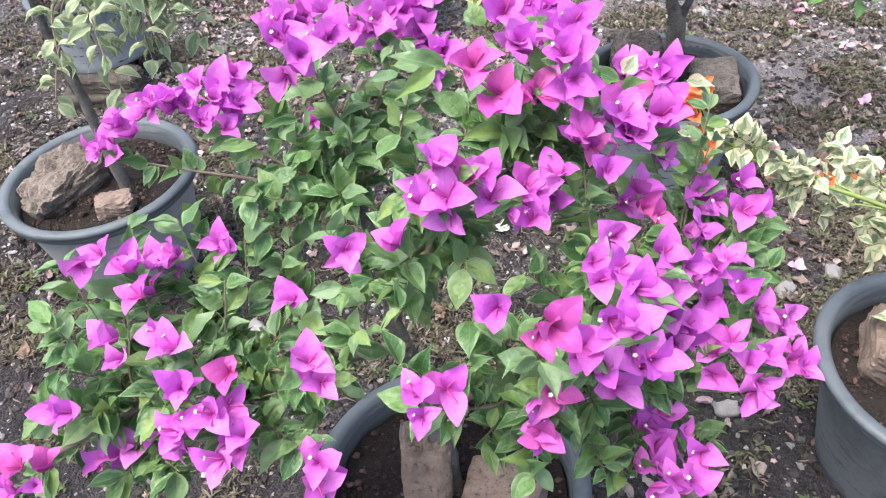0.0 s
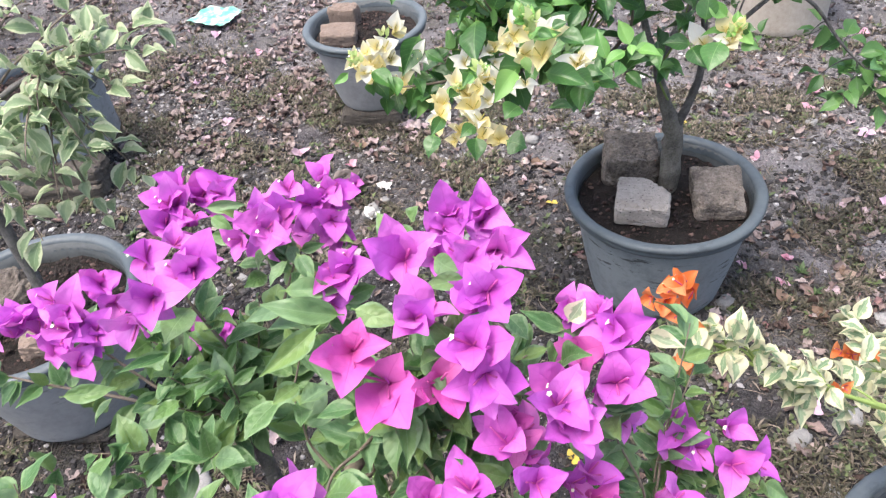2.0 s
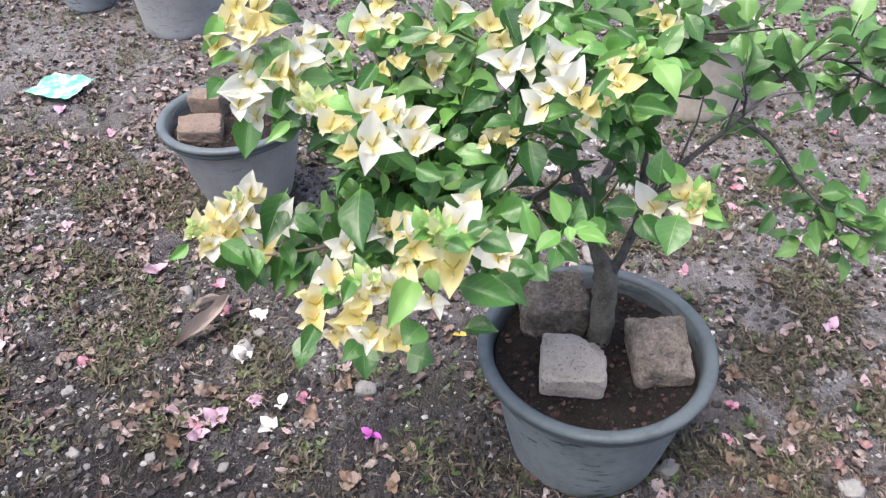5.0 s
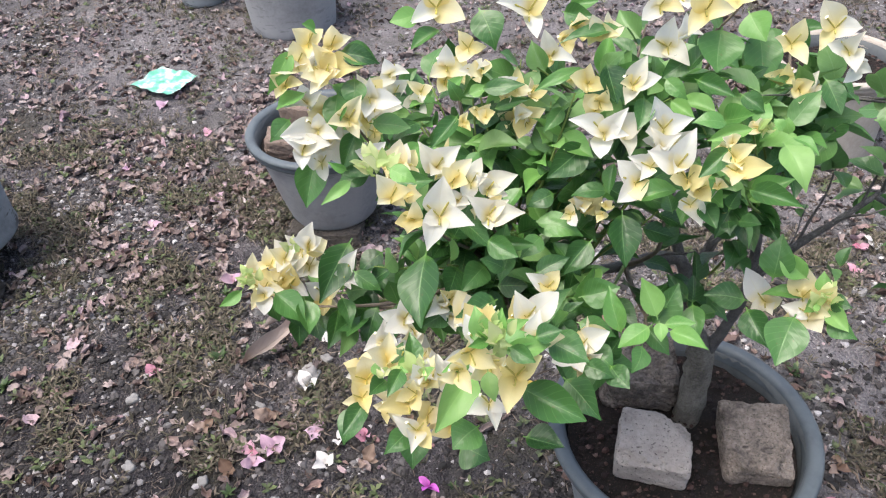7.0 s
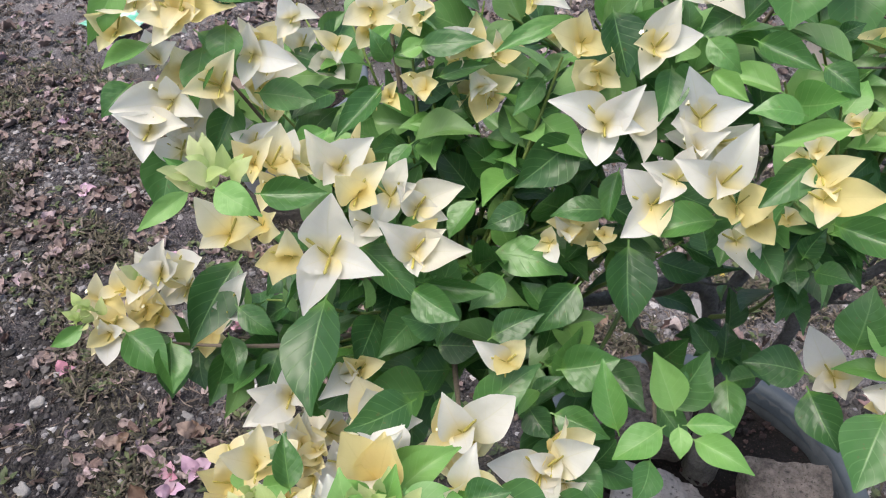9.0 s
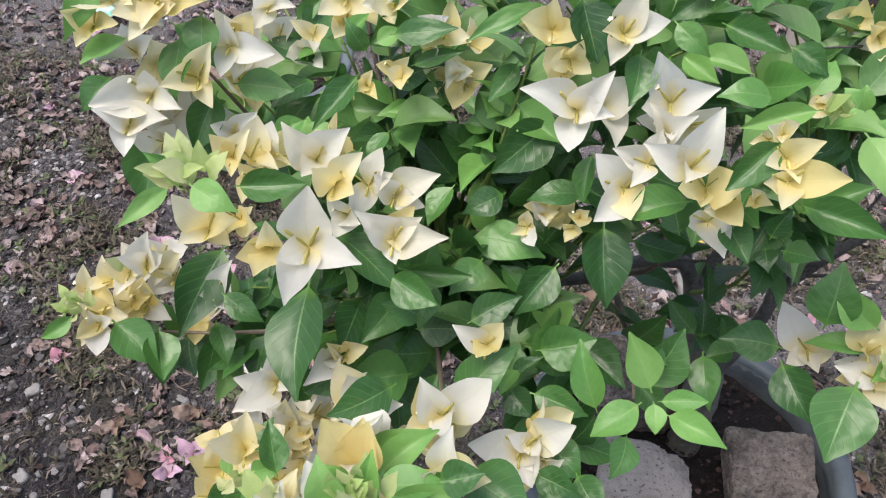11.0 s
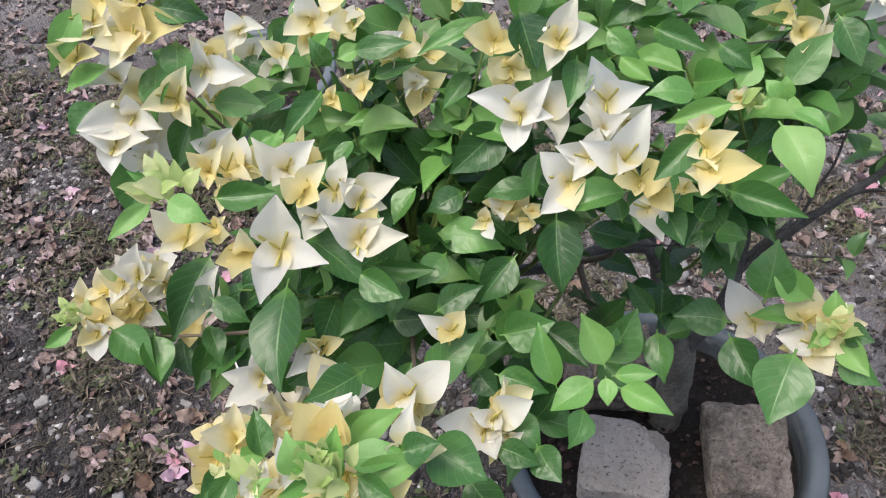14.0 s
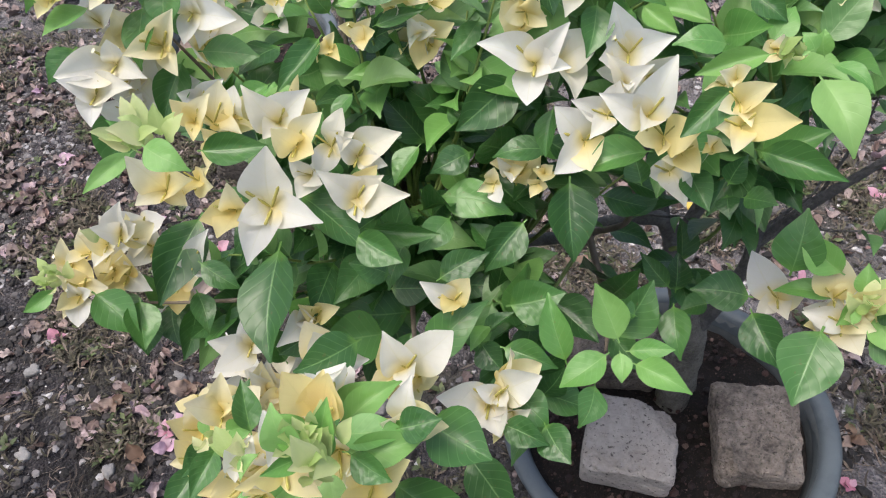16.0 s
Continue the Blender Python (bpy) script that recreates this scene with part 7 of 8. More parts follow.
pink.flower((-0.058, 0.983, 0.901), [(-0.043, 1.005, 0.934), (-0.060, 0.971, 0.921), (-0.032, 0.971, 0.904)], BRACTS_PINK, widths=1.0, tubes=PINK_FLORETS)
pink.flower((-0.054, 0.969, 0.892), [(-0.048, 0.939, 0.908), (-0.033, 0.962, 0.893), (-0.041, 0.967, 0.915)], BRACTS_PINK, widths=1.0, tubes=PINK_FLORETS)
pink.flower((0.041, 1.069, 0.794), [(0.066, 1.074, 0.818), (0.072, 1.057, 0.799), (0.048, 1.041, 0.799)], BRACTS_PINK, widths=1.0, tubes=PINK_FLORETS)
pink.flower((0.029, 1.061, 0.799), [(0.034, 1.056, 0.826), (0.026, 1.032, 0.803), (0.049, 1.043, 0.796)], BRACTS_PINK, widths=1.0, tubes=PINK_FLORETS)
pink.bloom((0.343, 0.913, 0.997), 0.034, (0.38, 0.00, 1.11), 86, BRACTS_PINK, PINK_FLORETS)
pink.flower((0.337, 0.904, 1.005), [(0.328, 0.899, 1.035), (0.354, 0.901, 1.028), (0.351, 0.886, 1.010), (0.333, 0.882, 1.019)], BRACTS_PINK, widths=1.0, tubes=PINK_FLORETS)
pink.flower((0.328, 1.101, 0.939), [(0.322, 1.106, 0.988), (0.311, 1.079, 0.952), (0.345, 1.077, 0.935), (0.350, 1.098, 0.966)], BRACTS_PINK, widths=1.0, tubes=PINK_FLORETS)
pink.flower((0.356, 1.126, 0.923), [(0.353, 1.128, 0.958), (0.387, 1.108, 0.934), (0.354, 1.093, 0.918), (0.337, 1.106, 0.935)], BRACTS_PINK, widths=1.0, tubes=PINK_FLORETS)
pink.flower((0.362, 1.021, 0.963), [(0.348, 1.016, 0.986), (0.382, 1.024, 0.985), (0.350, 0.995, 0.970), (0.379, 1.000, 0.971)], BRACTS_PINK, widths=1.0, tubes=PINK_FLORETS)
pink.bloom((0.367, 1.096, 0.906), 0.030, (-0.21, -0.78, 1.50), 114, BRACTS_PINK, PINK_FLORETS)
pink.flower((0.373, 1.090, 0.914), [(0.406, 1.085, 0.938), (0.415, 1.068, 0.910), (0.370, 1.058, 0.912), (0.381, 1.084, 0.945)], BRACTS_PINK, widths=1.0, tubes=PINK_FLORETS)
pink.bloom((0.381, 0.924, 1.002), 0.026, (-0.25, 0.03, 1.46), 113, BRACTS_PINK, PINK_FLORETS)
pink.flower((0.391, 0.927, 1.016), [(0.377, 0.927, 1.044), (0.421, 0.922, 1.039), (0.409, 0.901, 1.011), (0.372, 0.904, 1.022)], BRACTS_PINK, widths=1.0, tubes=PINK_FLORETS)
pink.flower((0.385, 0.880, 1.006), [(0.363, 0.862, 1.019), (0.418, 0.873, 1.024), (0.397, 0.881, 1.039), (0.391, 0.849, 1.016)], BRACTS_PINK, widths=1.0, tubes=PINK_FLORETS)
pink.flower((0.392, 0.883, 0.964), [(0.367, 0.857, 0.978), (0.426, 0.871, 0.976), (0.402, 0.851, 0.962), (0.409, 0.886, 0.992)], BRACTS_PINK, widths=1.0, tubes=PINK_FLORETS)
pink.bloom((0.461, 1.010, 0.897), 0.031, (0.13, -0.80, 1.32), 58, BRACTS_PINK, PINK_FLORETS)
pink.flower((0.451, 1.012, 0.913), [(0.453, 1.016, 0.939), (0.440, 0.996, 0.925), (0.471, 0.994, 0.928)], BRACTS_PINK, widths=1.0, tubes=PINK_FLORETS)
pink.bloom((0.488, 0.982, 0.918), 0.034, (-0.69, -0.50, 0.92), 37, BRACTS_PINK, PINK_FLORETS)
pink.flower((0.497, 0.976, 0.926), [(0.525, 0.966, 0.954), (0.506, 0.988, 0.962), (0.484, 0.945, 0.933), (0.474, 0.974, 0.947)], BRACTS_PINK, widths=1.0, tubes=PINK_FLORETS)
pink.bloom((0.485, 0.942, 0.883), 0.031, (0.69, -0.34, 0.58), 112, BRACTS_PINK, PINK_FLORETS)
pink.flower((0.494, 0.943, 0.896), [(0.518, 0.949, 0.931), (0.524, 0.922, 0.911), (0.485, 0.914, 0.903), (0.490, 0.947, 0.931)], BRACTS_PINK, widths=1.0, tubes=PINK_FLORETS)
pink.bloom((0.444, 0.912, 0.908), 0.031, (-0.28, 0.31, 1.14), 111, BRACTS_PINK, PINK_FLORETS)
pink.flower((0.449, 0.909, 0.918), [(0.425, 0.908, 0.952), (0.470, 0.912, 0.945), (0.471, 0.881, 0.929), (0.442, 0.882, 0.925)], BRACTS_PINK, widths=1.0, tubes=PINK_FLORETS)
pink.flower((0.455, 0.892, 0.902), [(0.440, 0.866, 0.919), (0.483, 0.871, 0.916), (0.474, 0.891, 0.930)], BRACTS_PINK, widths=1.0, tubes=PINK_FLORETS)
pink.bloom((0.562, 1.028, 0.728), 0.027, (0.14, -0.95, 0.88), 70, BRACTS_PINK, PINK_FLORETS)
pink.flower((0.564, 1.014, 0.731), [(0.543, 0.988, 0.732), (0.558, 1.012, 0.759), (0.584, 1.006, 0.750)], BRACTS_PINK, widths=1.0, tubes=PINK_FLORETS)
pink.flower((0.293, 0.876, 0.996), [(0.274, 0.848, 1.017), (0.302, 0.886, 1.022), (0.296, 0.837, 0.994), (0.323, 0.872, 1.012)], BRACTS_FADED, widths=1.0, tubes=PINK_FLORETS)
pink.bloom((0.324, 0.873, 0.954), 0.026, (0.38, 0.21, 0.30), 10, BRACTS_PINK, PINK_FLORETS)
pink.flower((0.317, 0.871, 0.968), [(0.312, 0.826, 0.968), (0.333, 0.876, 0.999), (0.353, 0.854, 0.971), (0.344, 0.831, 0.966)], BRACTS_FADED, widths=1.0, tubes=PINK_FLORETS)
pink.bloom((0.462, 0.973, 0.896), 0.029, (-0.56, -0.91, 1.47), 66, BRACTS_PINK, PINK_FLORETS)
pink.flower((0.461, 0.967, 0.904), [(0.442, 0.957, 0.925), (0.485, 0.959, 0.926), (0.469, 0.937, 0.907)], BRACTS_FADED, widths=1.0, tubes=PINK_FLORETS)
pink.bloom((0.419, 0.881, 0.902), 0.030, (0.55, 0.20, 0.69), 64, BRACTS_PINK, PINK_FLORETS)
pink.flower((0.408, 0.882, 0.916), [(0.402, 0.876, 0.943), (0.429, 0.876, 0.929), (0.402, 0.862, 0.924)], BRACTS_FADED, widths=1.0, tubes=PINK_FLORETS)
pink.leaf((0.253, 0.966, 0.938), (0.189, 0.945, 0.970), 0.71)
pink.leaf((0.280, 0.924, 0.992), (0.322, 0.918, 0.983), 1.01)
pink.leaf((0.245, 0.931, 0.963), (0.208, 0.878, 0.956), 0.73)
pink.leaf((0.184, 0.998, 0.914), (0.152, 0.966, 0.922), 0.84)
pink.leaf((0.052, 0.973, 0.861), (0.017, 0.933, 0.875), 0.53)
pink.leaf((0.085, 0.989, 0.822), (0.059, 0.963, 0.836), 0.92)
pink.leaf((-0.037, 0.906, 0.864), (0.008, 0.930, 0.854), 0.65)
pink.leaf((0.090, 0.982, 0.816), (0.104, 1.012, 0.844), 0.78)
pink.leaf((0.199, 0.906, 0.888), (0.179, 0.863, 0.885), 0.99)
pink.leaf((0.227, 0.901, 0.919), (0.211, 0.874, 0.923), 1.07)
pink.leaf((0.075, 0.929, 0.843), (0.060, 0.899, 0.848), 1.07)
pink.leaf((0.451, 0.989, 0.908), (0.410, 0.993, 0.928), 0.83)
pink.leaf((0.486, 0.993, 0.901), (0.437, 0.984, 0.908), 0.58)
pink.leaf((0.438, 0.943, 0.937), (0.405, 0.924, 0.939), 0.72)
pink.leaf((0.370, 0.957, 1.000), (0.337, 0.938, 1.006), 0.88)
pink.leaf((0.401, 0.951, 0.964), (0.421, 0.932, 0.958), 1.20)
pink.leaf((0.341, 0.899, 0.979), (0.366, 0.864, 0.958), 0.76)
pink.leaf((0.559, 1.063, 0.728), (0.590, 1.031, 0.721), 0.95)
pink.leaf((0.089, 1.122, 0.921), (0.073, 1.110, 0.937), 0.88)
pink.leaf((0.075, 1.073, 0.935), (0.110, 1.076, 0.927), 0.79)
pink.leaf((0.150, 1.068, 0.923), (0.143, 1.073, 0.949), 1.06)
pink.leaf((0.166, 1.055, 0.920), (0.155, 1.024, 0.912), 1.04)
pink.leaf((0.173, 1.062, 0.924), (0.195, 1.039, 0.904), 0.95)
pink.leaf((0.451, 0.991, 0.916), (0.465, 1.001, 0.937), 1.31, kind=LEAVES_CREAM)
pink.leaf((0.520, 0.987, 0.912), (0.551, 0.971, 0.915), 0.74, kind=LEAVES_CREAM)
pink.bloom((-0.265, 0.981, 0.799), 0.027, (-0.89, -0.95, 0.58), 0, BRACTS_PINK, PINK_FLORETS)
pink.bloom((-0.250, 0.993, 0.801), 0.031, (-0.49, -0.28, 0.83), 59, BRACTS_PINK, PINK_FLORETS)
pink.bloom((-0.236, 1.010, 0.826), 0.033, (-0.45, -0.11, 0.89), 86, BRACTS_PINK, PINK_FLORETS)
pink.bloom((-0.152, 0.983, 0.876), 0.033, (0.02, 0.07, 1.00), 80, BRACTS_PINK, PINK_FLORETS)
pink.bloom((0.270, 0.778, 0.955), 0.027, (0.91, 0.58, 0.42), 0, BRACTS_PINK, PINK_FLORETS)
pink.bloom((0.269, 0.759, 0.959), 0.034, (0.33, -0.17, 0.93), 16, BRACTS_PINK, PINK_FLORETS)
pink.bloom((0.254, 0.739, 0.927), 0.032, (0.29, -0.52, 0.80), 72, BRACTS_PINK, PINK_FLORETS)
pink.bloom((0.226, 0.734, 0.879), 0.031, (-0.11, -0.13, 0.98), 114, BRACTS_PINK, PINK_FLORETS)
pink.bloom((0.163, 0.749, 0.850), 0.032, (0.30, -0.58, 0.76), 110, BRACTS_PINK, PINK_FLORETS)
pink.bloom((-0.152, 0.733, 0.820), 0.031, (0.48, -0.61, 0.18), 36, BRACTS_PINK, PINK_FLORETS)
pink.bloom((-0.136, 0.752, 0.823), 0.029, (-0.12, -0.38, 0.92), 1, BRACTS_PINK, PINK_FLORETS)
pink.bloom((-0.100, 0.750, 0.807), 0.029, (-0.22, 0.22, 0.84), 11, BRACTS_PINK, PINK_FLORETS)
pink.bloom((-0.110, 0.758, 0.808), 0.032, (0.52, -0.29, 0.81), 66, BRACTS_PINK, PINK_FLORETS)
pink.bloom((-0.093, 0.796, 0.773), 0.032, (0.12, -0.38, 1.30), 81, BRACTS_PINK, PINK_FLORETS)
pink.bloom((-0.073, 0.793, 0.785), 0.031, (-0.23, -0.49, 0.84), 0, BRACTS_PINK, PINK_FLORETS)
pink.bloom((-0.006, 0.805, 0.788), 0.027, (-0.69, -0.01, 1.56), 86, BRACTS_PINK, PINK_FLORETS)
pink.bloom((-0.021, 0.811, 0.791), 0.030, (0.10, -0.50, 0.86), 43, BRACTS_PINK, PINK_FLORETS)
pink.bloom((0.409, 0.854, 0.927), 0.033, (-0.18, -0.26, 0.95), 58, BRACTS_PINK, PINK_FLORETS)
pink.bloom((0.449, 0.892, 0.930), 0.034, (0.28, -0.29, 0.91), 29, BRACTS_PINK, PINK_FLORETS)
pink.bloom((0.434, 0.841, 0.891), 0.029, (0.18, -0.62, 0.76), 93, BRACTS_PINK, PINK_FLORETS)
pink.bloom((0.458, 0.890, 0.911), 0.033, (0.50, -0.57, 0.66), 117, BRACTS_PINK, PINK_FLORETS)
pink.bloom((0.499, 0.956, 0.827), 0.031, (0.37, -0.48, 0.79), 116, BRACTS_PINK, PINK_FLORETS)
pink.bloom((0.475, 0.901, 0.823), 0.034, (0.34, -0.05, 0.94), 73, BRACTS_PINK, PINK_FLORETS)
pink.bloom((0.279, 0.740, 0.936), 0.033, (-0.03, -0.54, 0.84), 46, BRACTS_PINK, PINK_FLORETS)
pink.bloom((0.311, 0.776, 0.935), 0.027, (0.30, -0.85, 1.44), 6, BRACTS_PINK, PINK_FLORETS)
pink.bloom((0.297, 0.768, 0.936), 0.029, (0.03, -0.50, 0.86), 94, BRACTS_FADED, PINK_FLORETS)
pink.bloom((0.317, 0.784, 0.901), 0.034, (0.20, -0.34, 0.92), 84, BRACTS_PINK, PINK_FLORETS)
pink.bloom((0.355, 0.803, 0.879), 0.032, (1.26, -0.05, -0.03), 22, BRACTS_PINK, PINK_FLORETS)
pink.bloom((0.354, 0.819, 0.885), 0.033, (0.53, -0.42, 0.74), 100, BRACTS_PINK, PINK_FLORETS)
pink.bloom((0.382, 0.832, 0.892), 0.034, (0.02, -0.35, 0.94), 63, BRACTS_PINK, PINK_FLORETS)
pink.bloom((0.360, 0.786, 0.870), 0.032, (0.24, -0.46, 0.85), 23, BRACTS_PINK, PINK_FLORETS)
pink.bloom((0.570, 1.026, 0.711), 0.032, (0.52, -1.20, 1.18), 81, BRACTS_PINK, PINK_FLORETS)
pink.bloom((0.565, 1.006, 0.715), 0.030, (0.22, -0.67, 0.71), 16, BRACTS_PINK, PINK_FLORETS)
pink.bloom((0.617, 1.019, 0.739), 0.034, (0.35, -0.57, 0.74), 38, BRACTS_PINK, PINK_FLORETS)
pink.bloom((0.620, 0.986, 0.721), 0.035, (0.12, -0.62, 0.78), 94, BRACTS_PINK, PINK_FLORETS)
pink.bloom((0.547, 0.942, 0.722), 0.030, (0.97, 0.13, 0.38), 96, BRACTS_PINK, PINK_FLORETS)
pink.bloom((0.562, 0.938, 0.726), 0.030, (0.48, -0.20, 0.85), 101, BRACTS_PINK, PINK_FLORETS)
pink.bloom((0.463, 0.898, 0.801), 0.027, (1.12, -1.07, 0.90), 10, BRACTS_PINK, PINK_FLORETS)
pink.bloom((0.480, 0.883, 0.803), 0.029, (0.43, -0.62, 0.66), 20, BRACTS_FADED, PINK_FLORETS)
pink.bloom((-0.091, 0.727, 0.784), 0.031, (-0.24, -0.25, 0.94), 110, BRACTS_PINK, PINK_FLORETS)
pink.bloom((0.074, 0.768, 0.747), 0.030, (-0.19, -0.23, 0.96), 68, BRACTS_PINK, PINK_FLORETS)
pink.bloom((-0.094, 0.664, 0.781), 0.030, (-0.35, -0.29, 0.89), 100, BRACTS_PINK, PINK_FLORETS)
pink.bloom((-0.035, 0.669, 0.786), 0.031, (-0.47, -0.62, 0.55), 92, BRACTS_PINK, PINK_FLORETS)
pink.bloom((-0.013, 0.651, 0.791), 0.033, (-0.14, -0.25, 0.96), 68, BRACTS_PINK, PINK_FLORETS)
pink.bloom((-0.006, 0.624, 0.744), 0.032, (-0.30, 0.30, 1.16), 100, BRACTS_PINK, PINK_FLORETS)
pink.bloom((-0.005, 0.624, 0.757), 0.033, (0.15, -0.40, 0.91), 113, BRACTS_PINK, PINK_FLORETS)
pink.bloom((-0.149, 0.599, 0.727), 0.030, (-0.35, -0.77, 0.85), 12, BRACTS_PINK, PINK_FLORETS)
pink.bloom((-0.130, 0.599, 0.731), 0.029, (0.14, -0.57, 0.81), 92, BRACTS_PINK, PINK_FLORETS)
pink.bloom((0.033, 0.604, 0.741), 0.033, (0.13, -0.62, 0.77), 28, BRACTS_PINK, PINK_FLORETS)
pink.bloom((-0.137, 0.601, 0.629), 0.028, (-0.30, -0.47, 0.35), 29, BRACTS_PINK, PINK_FLORETS)
pink.bloom((-0.118, 0.607, 0.637), 0.031, (-0.05, -0.14, 0.99), 96, BRACTS_PINK, PINK_FLORETS)
pink.bloom((-0.095, 0.617, 0.641), 0.032, (0.27, -0.29, 0.92), 111, BRACTS_PINK, PINK_FLORETS)
pink.bloom((0.063, 0.599, 0.716), 0.034, (-0.15, -0.25, 0.96), 94, BRACTS_PINK, PINK_FLORETS)
pink.bloom((0.040, 0.575, 0.698), 0.035, (-0.31, -0.78, 0.55), 46, BRACTS_PINK, PINK_FLORETS)
pink.bloom((-0.010, 0.596, 0.711), 0.029, (-0.41, -1.31, 0.22), 114, BRACTS_PINK, PINK_FLORETS)
pink.bloom((-0.011, 0.595, 0.717), 0.033, (-0.06, -0.70, 0.72), 90, BRACTS_PINK, PINK_FLORETS)
pink.bloom((0.122, 0.661, 0.761), 0.032, (0.50, -0.01, 1.12), 11, BRACTS_PINK, PINK_FLORETS)
pink.bloom((0.132, 0.658, 0.773), 0.032, (0.37, -0.30, 0.88), 68, BRACTS_PINK, PINK_FLORETS)
pink.bloom((0.145, 0.646, 0.755), 0.032, (0.22, -0.47, 0.86), 38, BRACTS_PINK, PINK_FLORETS)
pink.bloom((0.039, 0.649, 0.755), 0.030, (-0.01, -0.70, 0.72), 119, BRACTS_FADED, PINK_FLORETS)
pink.bloom((0.257, 0.617, 0.790), 0.030, (-0.02, -0.28, 0.96), 76, BRACTS_PINK, PINK_FLORETS)
pink.bloom((0.285, 0.630, 0.779), 0.034, (0.33, -0.54, 0.77), 7, BRACTS_PINK, PINK_FLORETS)
pink.bloom((0.149, 0.585, 0.699), 0.032, (0.33, -0.31, 0.89), 106, BRACTS_PINK, PINK_FLORETS)
pink.bloom((0.148, 0.567, 0.681), 0.030, (0.35, -0.70, 0.63), 12, BRACTS_PINK, PINK_FLORETS)
pink.bloom((-0.171, 0.543, 0.713), 0.031, (-0.19, -0.09, 0.98), 106, BRACTS_FADED, PINK_FLORETS)
pink.bloom((-0.172, 0.520, 0.701), 0.031, (-0.12, -0.60, 0.79), 1, BRACTS_PINK, PINK_FLORETS)
pink.bloom((0.423, 0.719, 0.875), 0.029, (0.36, -0.64, 0.68), 45, BRACTS_PINK, PINK_FLORETS)
pink.bloom((0.461, 0.685, 0.881), 0.032, (0.40, -0.39, 0.83), 59, BRACTS_PINK, PINK_FLORETS)
pink.bloom((0.445, 0.700, 0.885), 0.031, (0.57, -0.38, 0.73), 117, BRACTS_PINK, PINK_FLORETS)
pink.bloom((0.387, 0.606, 0.910), 0.034, (0.33, -0.74, 0.58), 69, BRACTS_FADED, PINK_FLORETS)
pink.bloom((0.434, 0.647, 0.874), 0.030, (0.18, -0.78, 0.61), 112, BRACTS_PINK, PINK_FLORETS)
pink.bloom((0.455, 0.647, 0.867), 0.032, (0.28, -0.19, 0.94), 105, BRACTS_PINK, PINK_FLORETS)
pink.bloom((0.414, 0.634, 0.855), 0.033, (0.20, -0.45, 0.87), 94, BRACTS_PINK, PINK_FLORETS)
pink.bloom((0.424, 0.659, 0.810), 0.031, (-0.48, 0.39, 0.63), 23, BRACTS_PINK, PINK_FLORETS)
pink.bloom((0.434, 0.641, 0.814), 0.034, (-0.19, -0.15, 0.97), 1, BRACTS_PINK, PINK_FLORETS)
pink.bloom((0.460, 0.671, 0.786), 0.027, (0.99, 0.38, 0.59), 36, BRACTS_PINK, PINK_FLORETS)
pink.bloom((0.473, 0.668, 0.789), 0.035, (0.28, -0.25, 0.93), 41, BRACTS_PINK, PINK_FLORETS)
pink.bloom((0.453, 0.667, 0.751), 0.032, (0.44, -0.65, 0.62), 64, BRACTS_PINK, PINK_FLORETS)
pink.bloom((0.542, 0.829, 0.749), 0.027, (0.98, -0.38, 0.24), 89, BRACTS_PINK, PINK_FLORETS)
pink.bloom((0.562, 0.847, 0.751), 0.031, (0.36, -0.31, 0.88), 48, BRACTS_PINK, PINK_FLORETS)
pink.bloom((0.580, 0.853, 0.759), 0.031, (0.28, -0.23, 0.93), 21, BRACTS_PINK, PINK_FLORETS)
pink.bloom((0.562, 0.828, 0.712), 0.031, (0.35, -0.74, 0.57), 86, BRACTS_PINK, PINK_FLORETS)
pink.bloom((0.513, 0.775, 0.708), 0.032, (-0.10, -0.12, 0.80), 65, BRACTS_PINK, PINK_FLORETS)
pink.bloom((0.531, 0.784, 0.720), 0.034, (0.11, -0.22, 0.97), 73, BRACTS_PINK, PINK_FLORETS)
pink.bloom((0.586, 0.790, 0.696), 0.031, (-0.08, -0.09, 0.99), 3, BRACTS_PINK, PINK_FLORETS)
pink.bloom((0.498, 0.779, 0.780), 0.031, (0.43, 0.15, 1.36), 62, BRACTS_PINK, PINK_FLORETS)
pink.bloom((0.504, 0.760, 0.793), 0.030, (-0.11, -0.39, 0.91), 82, BRACTS_PINK, PINK_FLORETS)
pink.bloom((0.674, 0.883, 0.608), 0.027, (0.64, -0.04, 0.67), 87, BRACTS_PINK, PINK_FLORETS)
pink.bloom((0.680, 0.898, 0.615), 0.029, (0.36, -0.62, 0.70), 97, BRACTS_PINK, PINK_FLORETS)
pink.bloom((0.639, 0.811, 0.639), 0.033, (0.17, -0.29, 0.94), 5, BRACTS_PINK, PINK_FLORETS)
pink.bloom((0.672, 0.824, 0.618), 0.033, (0.57, -0.52, 0.64), 61, BRACTS_PINK, PINK_FLORETS)
pink.bloom((0.685, 0.814, 0.622), 0.029, (0.26, -0.36, 0.90), 25, BRACTS_PINK, PINK_FLORETS)
pink.bloom((0.610, 0.739, 0.656), 0.026, (-0.13, -1.04, 0.33), 16, BRACTS_PINK, PINK_FLORETS)
pink.bloom((0.615, 0.748, 0.667), 0.032, (0.15, -0.86, 0.49), 25, BRACTS_PINK, PINK_FLORETS)
pink.bloom((0.561, 0.738, 0.689), 0.032, (0.05, -0.80, 0.59), 101, BRACTS_PINK, PINK_FLORETS)
pink.bloom((0.395, 0.654, 0.755), 0.027, (0.83, -0.44, 0.03), 17, BRACTS_PINK, PINK_FLORETS)
pink.bloom((0.388, 0.642, 0.768), 0.034, (0.61, -0.49, 0.62), 87, BRACTS_FADED, PINK_FLORETS)
